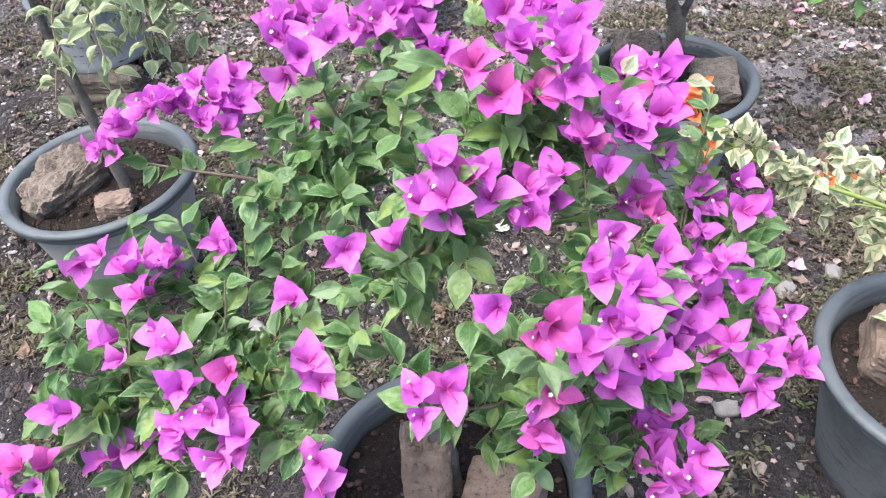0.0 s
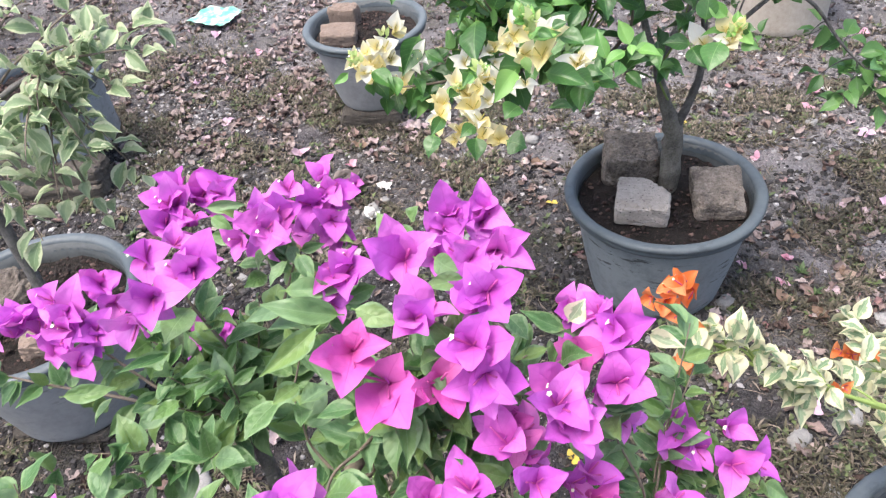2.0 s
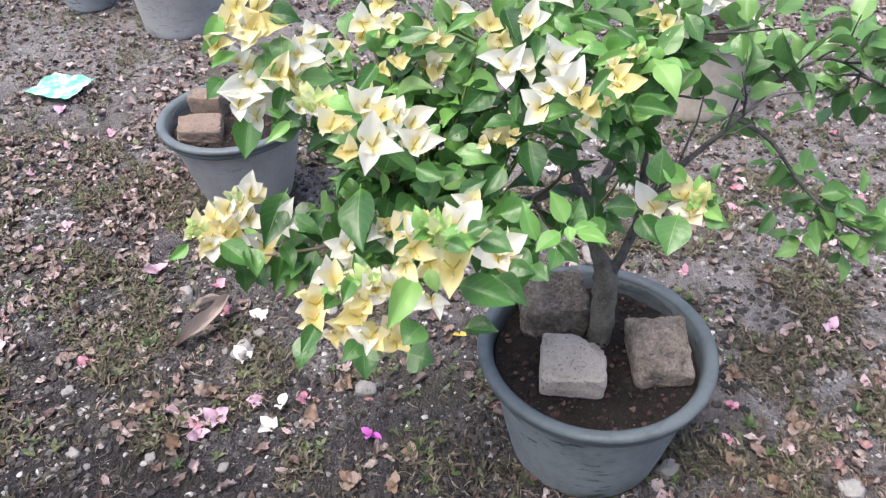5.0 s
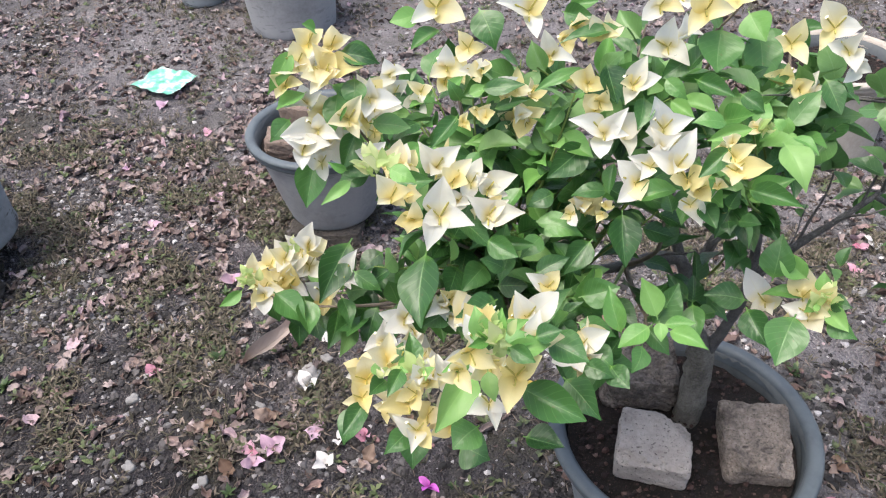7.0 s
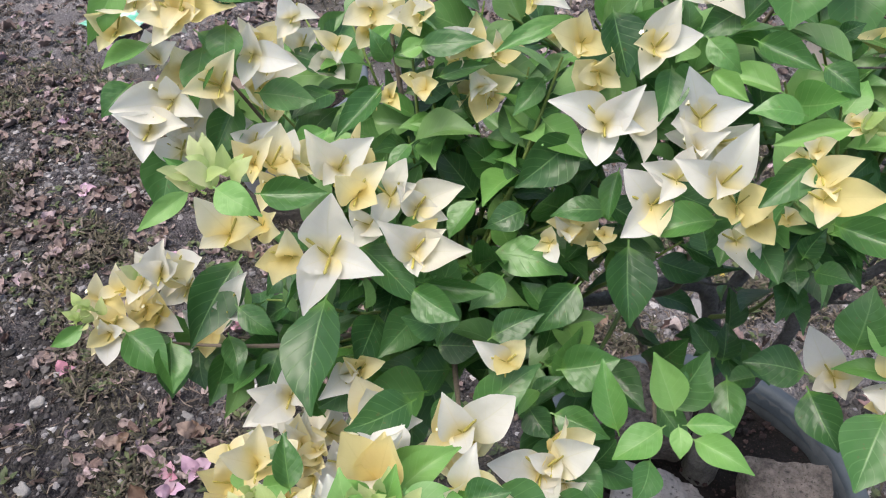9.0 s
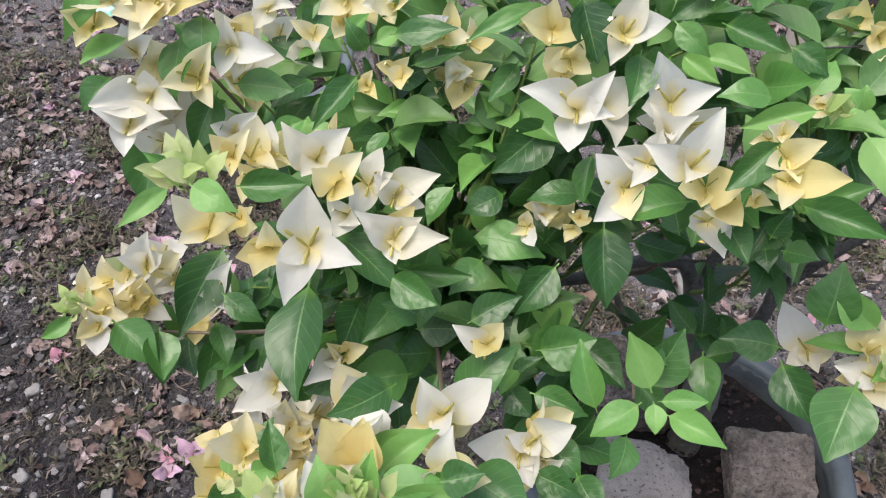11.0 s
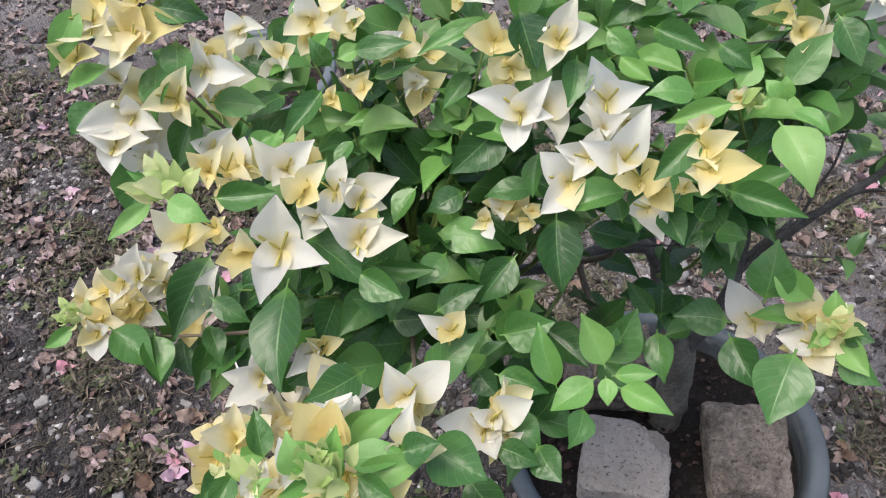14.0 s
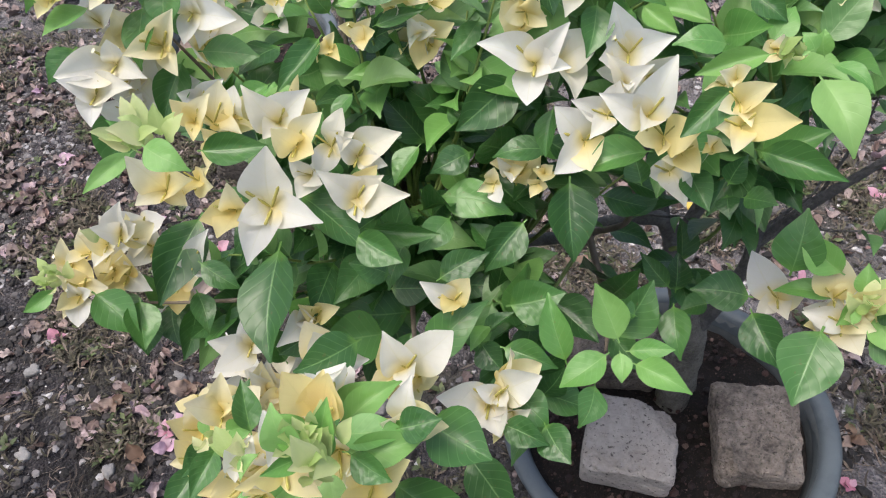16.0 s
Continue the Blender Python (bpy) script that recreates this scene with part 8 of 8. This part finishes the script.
pink.bloom((0.369, 0.644, 0.702), 0.029, (0.26, -0.46, 0.75), 35, BRACTS_PINK, PINK_FLORETS)
pink.bloom((0.377, 0.635, 0.704), 0.030, (0.06, -0.71, 0.70), 85, BRACTS_FADED, PINK_FLORETS)
pink.bloom((0.513, 0.734, 0.621), 0.032, (0.47, -0.07, 0.88), 103, BRACTS_PINK, PINK_FLORETS)
pink.bloom((0.488, 0.745, 0.581), 0.030, (1.23, -0.19, 0.90), 70, BRACTS_PINK, PINK_FLORETS)
pink.bloom((0.499, 0.733, 0.588), 0.031, (0.50, -0.17, 0.85), 103, BRACTS_PINK, PINK_FLORETS)
pink.bloom((0.490, 0.698, 0.557), 0.028, (0.80, 0.25, 1.63), 44, BRACTS_PINK, PINK_FLORETS)
pink.bloom((0.511, 0.719, 0.570), 0.035, (0.41, -0.37, 0.83), 12, BRACTS_PINK, PINK_FLORETS)
pink.bloom((0.513, 0.696, 0.564), 0.033, (0.42, -0.29, 0.86), 52, BRACTS_PINK, PINK_FLORETS)
pink.bloom((0.549, 0.668, 0.582), 0.033, (0.27, -0.37, 0.89), 101, BRACTS_PINK, PINK_FLORETS)
pink.bloom((0.557, 0.695, 0.596), 0.029, (-0.15, -0.78, 0.61), 13, BRACTS_PINK, PINK_FLORETS)
pink.bloom((0.506, 0.658, 0.571), 0.034, (0.53, -0.77, 0.37), 106, BRACTS_PINK, PINK_FLORETS)
pink.bloom((0.601, 0.840, 0.721), 0.034, (-0.07, -0.30, 0.95), 96, BRACTS_PINK, PINK_FLORETS)
pink.bloom((0.637, 0.875, 0.652), 0.030, (0.51, -0.50, 0.70), 50, BRACTS_PINK, PINK_FLORETS)
pink.bloom((0.330, 0.672, 0.856), 0.032, (-0.19, -0.69, 0.69), 90, BRACTS_PINK, PINK_FLORETS)
pink.bloom((0.500, 0.802, 0.811), 0.032, (0.39, -0.55, 0.74), 52, BRACTS_PINK, PINK_FLORETS)
pink.bloom((0.443, 0.771, 0.862), 0.030, (0.29, -0.69, 0.67), 36, BRACTS_PINK, PINK_FLORETS)
pink.bloom((-0.160, 0.986, 0.872), 0.032, (-0.13, -0.78, 0.62), 72, BRACTS_PINK, PINK_FLORETS)
pink.bloom((-0.130, 0.978, 0.873), 0.027, (-0.26, 0.50, 0.40), 119, BRACTS_PINK, PINK_FLORETS)
pink.bloom((-0.127, 0.985, 0.879), 0.031, (0.10, -0.01, 0.99), 30, BRACTS_PINK, PINK_FLORETS)
pink.bloom((-0.110, 0.989, 0.864), 0.032, (-0.02, 0.08, 1.00), 24, BRACTS_PINK, PINK_FLORETS)
pink.bloom((-0.080, 0.989, 0.853), 0.032, (0.05, -0.35, 0.94), 18, BRACTS_PINK, PINK_FLORETS)
pink.bloom((-0.098, 1.010, 0.888), 0.031, (-0.22, -0.61, 0.76), 108, BRACTS_PINK, PINK_FLORETS)
pink.bloom((-0.220, 1.005, 0.812), 0.030, (-0.36, -0.49, 0.79), 39, BRACTS_PINK, PINK_FLORETS)
pink.bloom((-0.033, 1.204, 0.896), 0.030, (0.08, -0.49, 1.33), 23, BRACTS_PINK, PINK_FLORETS)
pink.bloom((0.020, 1.206, 0.896), 0.031, (0.04, -0.64, 0.92), 90, BRACTS_PINK, PINK_FLORETS)
pink.bloom((-0.003, 1.161, 0.876), 0.027, (0.04, -0.18, 0.94), 81, BRACTS_PINK, PINK_FLORETS)
pink.bloom((-0.039, 1.173, 0.892), 0.031, (0.04, -0.37, 1.15), 85, BRACTS_PINK, PINK_FLORETS)
pink.bloom((0.146, 1.136, 0.951), 0.023, (0.14, -0.26, 0.60), 43, BRACTS_PINK, PINK_FLORETS)
pink.bloom((0.199, 1.160, 0.934), 0.020, (-0.02, -0.74, 0.51), 59, BRACTS_PINK, PINK_FLORETS)
pink.bloom((0.131, 1.088, 0.959), 0.022, (0.35, -0.39, 1.21), 64, BRACTS_PINK, PINK_FLORETS)
pink.bloom((0.143, 1.069, 0.945), 0.026, (0.61, -0.63, 0.61), 87, BRACTS_PINK, PINK_FLORETS)
pink.bloom((0.152, 1.137, 0.893), 0.027, (0.43, -0.49, 0.88), 71, BRACTS_PINK, PINK_FLORETS)
pink.bloom((0.186, 1.145, 0.892), 0.028, (-0.07, -0.80, 0.85), 69, BRACTS_PINK, PINK_FLORETS)
pink.bloom((0.213, 1.036, 0.906), 0.025, (0.72, -0.22, 0.83), 115, BRACTS_PINK, PINK_FLORETS)
pink.bloom((0.229, 1.063, 0.913), 0.024, (-0.22, -0.32, 1.26), 90, BRACTS_PINK, PINK_FLORETS)
pink.bloom((0.002, 1.111, 0.887), 0.031, (0.38, -0.17, 0.59), 89, BRACTS_PINK, PINK_FLORETS)
pink.bloom((0.326, 1.107, 0.947), 0.027, (0.18, -0.49, 1.36), 118, BRACTS_PINK, PINK_FLORETS)
pink.bloom((0.355, 1.126, 0.926), 0.027, (-0.28, -0.02, 0.81), 9, BRACTS_PINK, PINK_FLORETS)
pink.bloom((0.321, 1.086, 0.938), 0.027, (0.06, -0.90, 0.73), 26, BRACTS_PINK, PINK_FLORETS)
pink.bloom((0.357, 1.135, 0.936), 0.025, (0.30, -0.62, 1.19), 60, BRACTS_PINK, PINK_FLORETS)
pink.bloom((0.344, 1.057, 0.934), 0.026, (-0.31, -0.79, 1.55), 86, BRACTS_PINK, PINK_FLORETS)
pink.bloom((0.367, 1.067, 0.908), 0.026, (-0.12, -0.35, 0.67), 75, BRACTS_PINK, PINK_FLORETS)
pink.bloom((-0.008, 1.203, 0.878), 0.033, (0.28, -0.04, 0.60), 80, BRACTS_PINK, PINK_FLORETS)
pink.bloom((0.177, 1.161, 0.950), 0.024, (0.08, -0.18, 0.95), 16, BRACTS_PINK, PINK_FLORETS)
pink.leaf((0.026, 1.153, 0.905), (0.070, 1.168, 0.900), 0.69)
pink.leaf((0.006, 1.147, 0.867), (-0.019, 1.120, 0.880), 0.85)
pink.leaf((0.048, 1.126, 0.915), (0.075, 1.118, 0.903), 0.97)
pink.leaf((0.135, 1.077, 0.921), (0.132, 1.047, 0.914), 1.18)
pink.leaf((0.154, 1.084, 0.916), (0.172, 1.061, 0.903), 1.06)
pink.leaf((0.160, 1.094, 0.897), (0.188, 1.102, 0.902), 0.96)
pink.leaf((0.283, 1.067, 0.937), (0.262, 1.078, 0.967), 1.15)
pink.leaf((0.290, 1.092, 0.943), (0.297, 1.098, 0.960), 1.63)
pink.leaf((0.166, 1.021, 0.909), (0.226, 1.032, 0.901), 0.83)
pink.leaf((0.179, 1.048, 0.913), (0.202, 1.020, 0.896), 1.20)
pink.leaf((0.191, 1.112, 0.905), (0.218, 1.107, 0.902), 0.95)
pink.leaf((0.196, 1.160, 0.923), (0.206, 1.159, 0.932), 3.37)
pink.leaf((0.297, 1.024, 0.994), (0.319, 1.012, 0.991), 1.14)
pink.leaf((0.105, 1.057, 0.907), (0.135, 1.063, 0.906), 1.01)
pink.leaf((0.131, 1.068, 0.885), (0.115, 1.042, 0.891), 1.09)
pink.leaf((0.332, 1.004, 0.979), (0.356, 0.989, 0.977), 1.24)


# orange bougainvillea with cream-edged leaves, from the pot with the broken brick
cream = Plant("bougainvillea", (1.08, 1.12, 0.26), "potted bougainvillea with cream-edged leaves and orange bracts", "plant", LEAVES_CREAM, 45, (0.4, 0.4, 1.4), 0.25, 0.7)
stem(cream.root, "trunk", [(1.08, 1.12, 0.25), (1.08, 1.13, 0.34), (1.05, 1.15, 0.42), (0.98, 1.17, 0.50)], [0.016, 0.013, 0.011, 0.008], BARK, 9, 0.25)
stem(cream.root, "limb", [(1.00, 1.165, 0.48), (0.90, 1.18, 0.56), (0.78, 1.18, 0.61), (0.68, 1.18, 0.65), (0.60, 1.19, 0.70), (0.58, 1.20, 0.735)], [0.005, 0.004, 0.0032, 0.0026, 0.0022, 0.0018], GREEN_TWIG, 7, 0.2)
stem(cream.root, "limb", [(1.05, 1.15, 0.42), (0.97, 1.22, 0.46), (0.91, 1.30, 0.49), (0.85, 1.37, 0.52)], [0.006, 0.005, 0.004, 0.003], GREEN_TWIG, 7, 0.2)
CREAM_NODES = [(0.90, 1.18, 0.56), (0.84, 1.18, 0.585), (0.78, 1.18, 0.61), (0.73, 1.18, 0.63), (0.68, 1.18, 0.65), (0.64, 1.185, 0.675), (0.97, 1.22, 0.46), (0.91, 1.30, 0.49), (0.88, 1.33, 0.50)]
for x, y, z in ((0.93, 1.12, 0.365), (0.97, 1.09, 0.37), (0.99, 1.16, 0.38)):
    shoot(cream, (1.075, 1.13, 0.33), (x, y, z), 0.02, 0.002, 5, 0.045, GREEN_TWIG, None, 0.9, 0.55, 0.4, 1.0)
for x, y, z in ((0.575, 1.178, 0.686), (0.607, 1.164, 0.681), (0.597, 1.188, 0.710), (0.635, 1.180, 0.696), (0.665, 1.176, 0.682), (0.708, 1.183, 0.653), (0.709, 1.169, 0.621), (0.746, 1.195, 0.640), (0.767, 1.203, 0.590), (0.736, 1.184, 0.582), (0.842, 1.370, 0.559), (0.851, 1.314, 0.582), (0.827, 1.250, 0.589), (0.831, 1.281, 0.529), (0.795, 1.214, 0.516), (0.883, 1.298, 0.517), (0.894, 1.276, 0.572), (0.896, 1.248, 0.510), (0.866, 1.228, 0.489), (0.874, 1.180, 0.482), (0.906, 1.189, 0.500), (0.913, 1.244, 0.538)):
    shoot(cream, nearest(CREAM_NODES, (x + 0.05, y, z - 0.04)), (x, y, z), 0.01, 0.0020, 7, 0.043, GREEN_TWIG, None, 0.9, 0.40, 0.45, 1.0)

for x, y, z, s in ((0.578, 1.203, 0.765, 0.022), (0.560, 1.195, 0.745, 0.020), (0.592, 1.215, 0.745, 0.020), (0.575, 1.19, 0.728, 0.018), (0.590, 1.150, 0.700, 0.022), (0.575, 1.145, 0.69, 0.018), (0.88, 1.359, 0.485, 0.024), (0.87, 1.37, 0.47, 0.02), (1.02, 1.33, 0.56, 0.024), (0.79, 1.19, 0.61, 0.012)):
    cream.bloom((x, y, z), s * 1.2, (cream.rng.uniform(-0.8, 0.3), -0.6, cream.rng.uniform(0.2, 0.9)), cream.rng.uniform(0, 120), BRACTS_ORANGE, PINK_FLORETS)

# tall variegated bougainvillea beside it, in the pot with two rocks
pale = Plant("bougainvillea", (-0.68, 1.53, 0.27), "tall potted bougainvillea with pale variegated leaves", "plant", LEAVES_PALE, 57, (0.4, 0.4, 1.4))
stem(pale.root, "trunk", [(-0.67, 1.51, 0.26), (-0.69, 1.53, 0.40), (-0.70, 1.54, 0.55), (-0.72, 1.55, 0.70), (-0.71, 1.56, 0.86)], [0.0155, 0.0135, 0.012, 0.010, 0.008], BARK, 10, 0.25)
stem(pale.root, "limb", [(-0.715, 1.555, 0.68), (-0.64, 1.56, 0.76), (-0.55, 1.58, 0.82), (-0.47, 1.60, 0.85)], [0.009, 0.007, 0.006, 0.004], BARK, 8, 0.2)
for x, y, z in ((-0.36, 1.58, 0.62), (-0.42, 1.50, 0.58), (-0.50, 1.42, 0.60), (-0.62, 1.36, 0.62), (-0.43, 1.48, 0.83), (-0.37, 1.48, 0.73), (-0.47, 1.36, 0.73), (-0.50, 1.41, 0.82), (-0.31, 1.66, 0.84), (-0.40, 1.37, 0.80), (-0.40, 1.66, 0.87), (-0.39, 1.53, 0.77), (-0.34, 1.77, 0.84), (-0.36, 1.53, 0.74), (-0.42, 1.56, 0.85), (-0.44, 1.46, 0.66), (-0.50, 1.52, 0.70), (-0.57, 1.36, 0.70), (-0.55, 1.70, 0.93), (-0.46, 1.76, 0.90), (-0.45, 1.55, 0.76), (-0.36, 1.60, 0.80), (-0.48, 1.45, 0.78), (-0.42, 1.42, 0.70)):
    shoot(pale, (-0.64, 1.56, 0.76) if x < -0.45 else (-0.52, 1.59, 0.83), (x, y, z), 0.03, 0.003, 13, 0.056, TWIG, None, 0.8, 0.25, 0.6, 1.0)
for x, y, z in ((-0.60, 1.40, 0.90), (-0.75, 1.40, 0.95), (-0.85, 1.60, 0.90), (-0.68, 1.75, 0.95), (-0.80, 1.45, 0.80)):
    shoot(pale, (-0.71, 1.56, 0.84), (x, y, z), 0.03, 0.003, 14, 0.045, TWIG, None, 0.8, 0.25, 0.5, 1.0)


# ---- single things lying on the ground ----
def fallen_material(name, tones, dark):
    return blade_material(name, tones, dark, dark, 0.25, 0.7, 0.2, veins=0.6)


FALLEN_WHITE = bract_set(fallen_material("fallen_white_bract", [(0.70, 0.68, 0.66), (0.78, 0.76, 0.74)], (0.55, 0.52, 0.48)), 0.42, 0.10)
FALLEN_PINK = bract_set(fallen_material("fallen_pink_bract", [(0.48, 0.17, 0.25), (0.56, 0.32, 0.41), (0.60, 0.40, 0.48)], (0.40, 0.14, 0.20)), 0.42, 0.07)
FALLEN_LILAC = bract_set(fallen_material("fallen_lilac_bract", [(0.58, 0.38, 0.50), (0.66, 0.46, 0.60), (0.48, 0.34, 0.40)], (0.44, 0.26, 0.32)), 0.42, 0.07)
FALLEN_BROWN = bract_set(fallen_material("fallen_brown_leaf", [(0.17, 0.105, 0.072), (0.25, 0.17, 0.125), (0.34, 0.26, 0.22)], (0.13, 0.08, 0.055)), 0.40, 0.12)
FALLEN_YELLOW = bract_set(fallen_material("fallen_yellow_leaf", [(0.62, 0.46, 0.08), (0.66, 0.52, 0.12)], (0.46, 0.32, 0.06)), 0.40, 0.05)
drop = random.Random(77)


def fallen(kind, colour, size, *places):
    """Loose bracts of one colour, each two or three papery blades."""
    for x, y in places:
        root = thing("fallen_bract", (x, y, swell(x, y) + 0.004), colour + " fallen bract lying on dark soil", "fallen bract", "fallen bracts")
        a0 = drop.uniform(0, 6.28)
        for k in range(3):
            a = a0 + k * drop.uniform(1.3, 2.3)
            l = size * drop.uniform(0.8, 1.2)
            tip = (x + math.cos(a) * l, y + math.sin(a) * l, root.location.z + drop.uniform(0.1, 0.95) * l)
            part("bract", drop.choice(kind), None, root, "", place(root.location, tip, 1.0, (drop.uniform(-.4, .4), drop.uniform(-.6, .1), 1), root.location))


fallen(FALLEN_WHITE, "white", 0.028, (-0.055, 2.097), (-0.059, 2.024), (-0.173, 2.234), (-0.165, 2.38), (0.222, 1.711), (0.632, 3.049), (-1.039, 2.551), (1.221, 2.947))
fallen(FALLEN_PINK, "rose pink", 0.021, (-0.311, 2.495), (-0.26, 2.391), (0.0, 2.118), (-0.235, 2.029), (-0.558, 2.205), (0.959, 2.56), (1.189, 2.94), (1.584, 3.274), (1.444, 3.387), (-0.92, 3.291), (-0.918, 3.172), (0.863, 2.078), (0.981, 2.104), (0.947, 2.012), (1.15, 2.83), (-1.15, 3.62), (-0.95, 1.75), (1.55, 2.9), (1.35, 3.0))
fallen(FALLEN_LILAC, "faded lilac", 0.028, (-0.111, 2.108), (-0.191, 2.046), (1.278, 2.356), (-1.075, 3.021), (-1.161, 3.437), (-0.85, 2.75), (-0.7, 2.9), (1.42, 2.2), (-0.22, 2.0), (0.95, 1.62), (1.3, 2.7), (-0.5, 2.55))
fallen([*BRACTS_PINK], "magenta", 0.024, (0.169, 2.01))
fallen(FALLEN_BROWN, "dry brown", 0.028, (0.019, 2.053), (0.089, 2.154), (0.235, 1.883), (0.138, 1.894), (-0.229, 2.123), (-0.361, 2.07), (-0.262, 1.971), (0.264, 1.968), (0.95, 1.95), (1.02, 1.9), (1.1, 2.05), (1.0, 2.2), (-0.05, 1.5), (0.1, 1.4), (-0.9, 1.2), (-0.98, 1.1), (-0.3, 2.6), (0.5, 2.55), (0.3, 2.5), (1.5, 2.4), (1.35, 2.05))
fallen(FALLEN_YELLOW, "yellow", 0.020, (0.356, 2.32), (0.75, 2.75), (0.2, 2.6), (0.45, 1.45))

for i, (x, y, s, m) in enumerate(((0.142, 2.138, 0.050, STONE), (-0.575, 2.123, 0.032, STONE), (-0.182, 2.258, 0.060, STONE), (-0.387, 2.461, 0.045, STONE), (-0.157, 2.322, 0.030, STONE), (1.161, 1.895, 0.050, STONE), (0.805, 1.940, 0.045, STONE), (-0.14, 1.918, 0.026, STONE), (-0.309, 1.94, 0.030, STONE), (-0.482, 1.944, 0.030, STONE), (0.735, 1.177, 0.05, STONE), (0.912, 1.543, 0.055, STONE), (1.034, 1.612, 0.045, STONE), (0.954, 1.426, 0.035, STONE))):
    lump("stone", (s, s * 0.75, s * 0.5), m, 40 + i, "rough grey stone half sunk in dark soil", "stone", (x, y, swell(x, y) - 0.006), 37 * i, (0, 0), 0.22, 4, 3.5, "stones on the soil")
for i, (x, y, s, m) in enumerate(((0.271, 2.645, 0.045, STONE), (1.149, 2.757, 0.04, STONE), (0.21, 2.661, 0.035, STONE), (-0.269, 2.155, 0.03, STONE), (-0.357, 1.293, 0.09, STONE), (-0.1, 1.35, 0.04, STONE), (0.85, 2.95, 0.06, STONE), (1.4, 2.75, 0.035, STONE), (-0.62, 2.35, 0.03, STONE), (0.02, 2.4, 0.035, STONE), (0.3, 1.8, 0.03, STONE), (-0.02, 2.25, 0.03, STONE), (0.72, 2.62, 0.07, STONE))):
    lump("stone", (s, s * 0.8, s * 0.45), m, 70 + i, "pale weathered stone lying on the soil", "stone", (x, y, swell(x, y) - 0.006), 53 * i, (0, 0), 0.22, 4, 3.5, "stones on the soil")

# long curled dry leaf
husk = thing("dry_leaf", (-0.31, 2.36, swell(-0.31, 2.36)), "long curled dry greyish tan leaf on the soil", "dry leaf")
HUSK = blade_material("dry_husk", [(0.34, 0.28, 0.25), (0.42, 0.36, 0.33)], (0.26, 0.19, 0.16), (0.22, 0.17, 0.15), 0.2, 0.8, 0.1, mottle=0.5, relief=0.5)
part("blade", blade_mesh("blade", HUSK, 0.12, 0.45, 0.55, 1.5, 0.16, 0.05, 4, 16, 0.9, 0.0, 0.5, 1.8), None, husk, "", place((-0.348, 2.262, 0.016), (-0.262, 2.425, 0.026), 1.0, (0.4, -0.2, 1), husk.location))
part("blade", blade_mesh("blade", HUSK, 0.15, 0.5, 0.6, 1.5, 0.14, 0.06, 9, 14, -0.8, 0.0, 0.2, 1.8), None, husk, "", place((-0.262, 2.425, 0.018), (-0.335, 2.375, 0.024), 1.0, (-0.4, 0.3, 1), husk.location))

# crumpled plastic packet
packet_mat, pt, pb = material("printed_green_plastic", 0.3)
pt.links.new(ramp(pt, noise_of(pt, 26.0, 2.0), [(0.40, (0.10, 0.38, 0.26)), (0.50, (0.22, 0.52, 0.40)), (0.58, (0.50, 0.68, 0.60)), (0.70, (0.62, 0.66, 0.50))]), pb.inputs["Base Color"])
packet = thing("plastic_packet", (-1.235, 3.60, swell(-1.235, 3.60)), "crumpled green and white plastic packet on soil", "packet")
sheet = []
for i in range(9):
    for j in range(11):
        u, v = i / 8 - 0.5, j / 10 - 0.5
        x, y = v * 0.19 + u * 0.05, u * 0.17 - v * 0.06
        sheet.append((x, y, 0.027 + 0.014 * noise.noise(Vector((u * 3, v * 4, 2))) + 0.007 * noise.noise(Vector((u * 9, v * 9, 5)))))
part("wrapper", grid_mesh("wrapper", sheet, 9, 11, packet_mat), packet_mat, packet)

# tall weeds and grass
weed_rng = random.Random(5)
WEED_LEAVES = leaf_set( blade_material("weed_leaf", [(0.045, 0.085, 0.030), (0.07, 0.12, 0.045), (0.11, 0.165, 0.065)], (0.08, 0.14, 0.045), (0.13, 0.20, 0.08), 0.15, 0.55, 0.25), 0.18, (0.1, 0.5), (0.0, 0.1), 0.02)
for x, y, n, s in ((0.86, 0.98, 6, 0.045), (-0.12, 2.13, 5, 0.028), (-0.62, 2.02, 5, 0.028), (-0.35, 2.3, 9, 0.05), (-0.42, 2.28, 8, 0.045), (1.0, 2.05, 8, 0.04), (1.02, 1.98, 7, 0.035), (0.28, 1.99, 6, 0.03), (-0.24, 1.92, 6, 0.035), (-0.5, 2.5, 7, 0.035), (0.88, 2.35, 8, 0.035), (0.05, 2.2, 5, 0.03), (-0.02, 2.32, 5, 0.03), (1.25, 2.1, 7, 0.04), (0.95, 2.45, 8, 0.035), (0.3, 1.9, 5, 0.035), (0.22, 2.02, 5, 0.025), (0.45, 1.8, 6, 0.035), (0.9, 1.75, 6, 0.04), (1.18, 2.28, 6, 0.035), (-0.9, 2.1, 8, 0.045), (-0.97, 1.98, 8, 0.045), (1.2, 1.72, 7, 0.045), (0.55, 2.45, 6, 0.03)):
    weed = thing("weed", (x, y, swell(x, y)), "small green weed sprouting from dark soil", "weed", "weeds in the soil")
    n, s = n + 5, s * 0.55
    for k in range(n):
        a = 6.28 * k / n + weed_rng.uniform(-.4, .4)
        l = s * weed_rng.uniform(0.6, 1.1)
        tip = (x + math.cos(a) * l, y + math.sin(a) * l, weed.location.z + l * weed_rng.uniform(0.3, 1.3))
        part("leaf", weed_rng.choice(WEED_LEAVES), None, weed, "", place(weed.location, tip, 1.0, (0, 0, 1), weed.location))
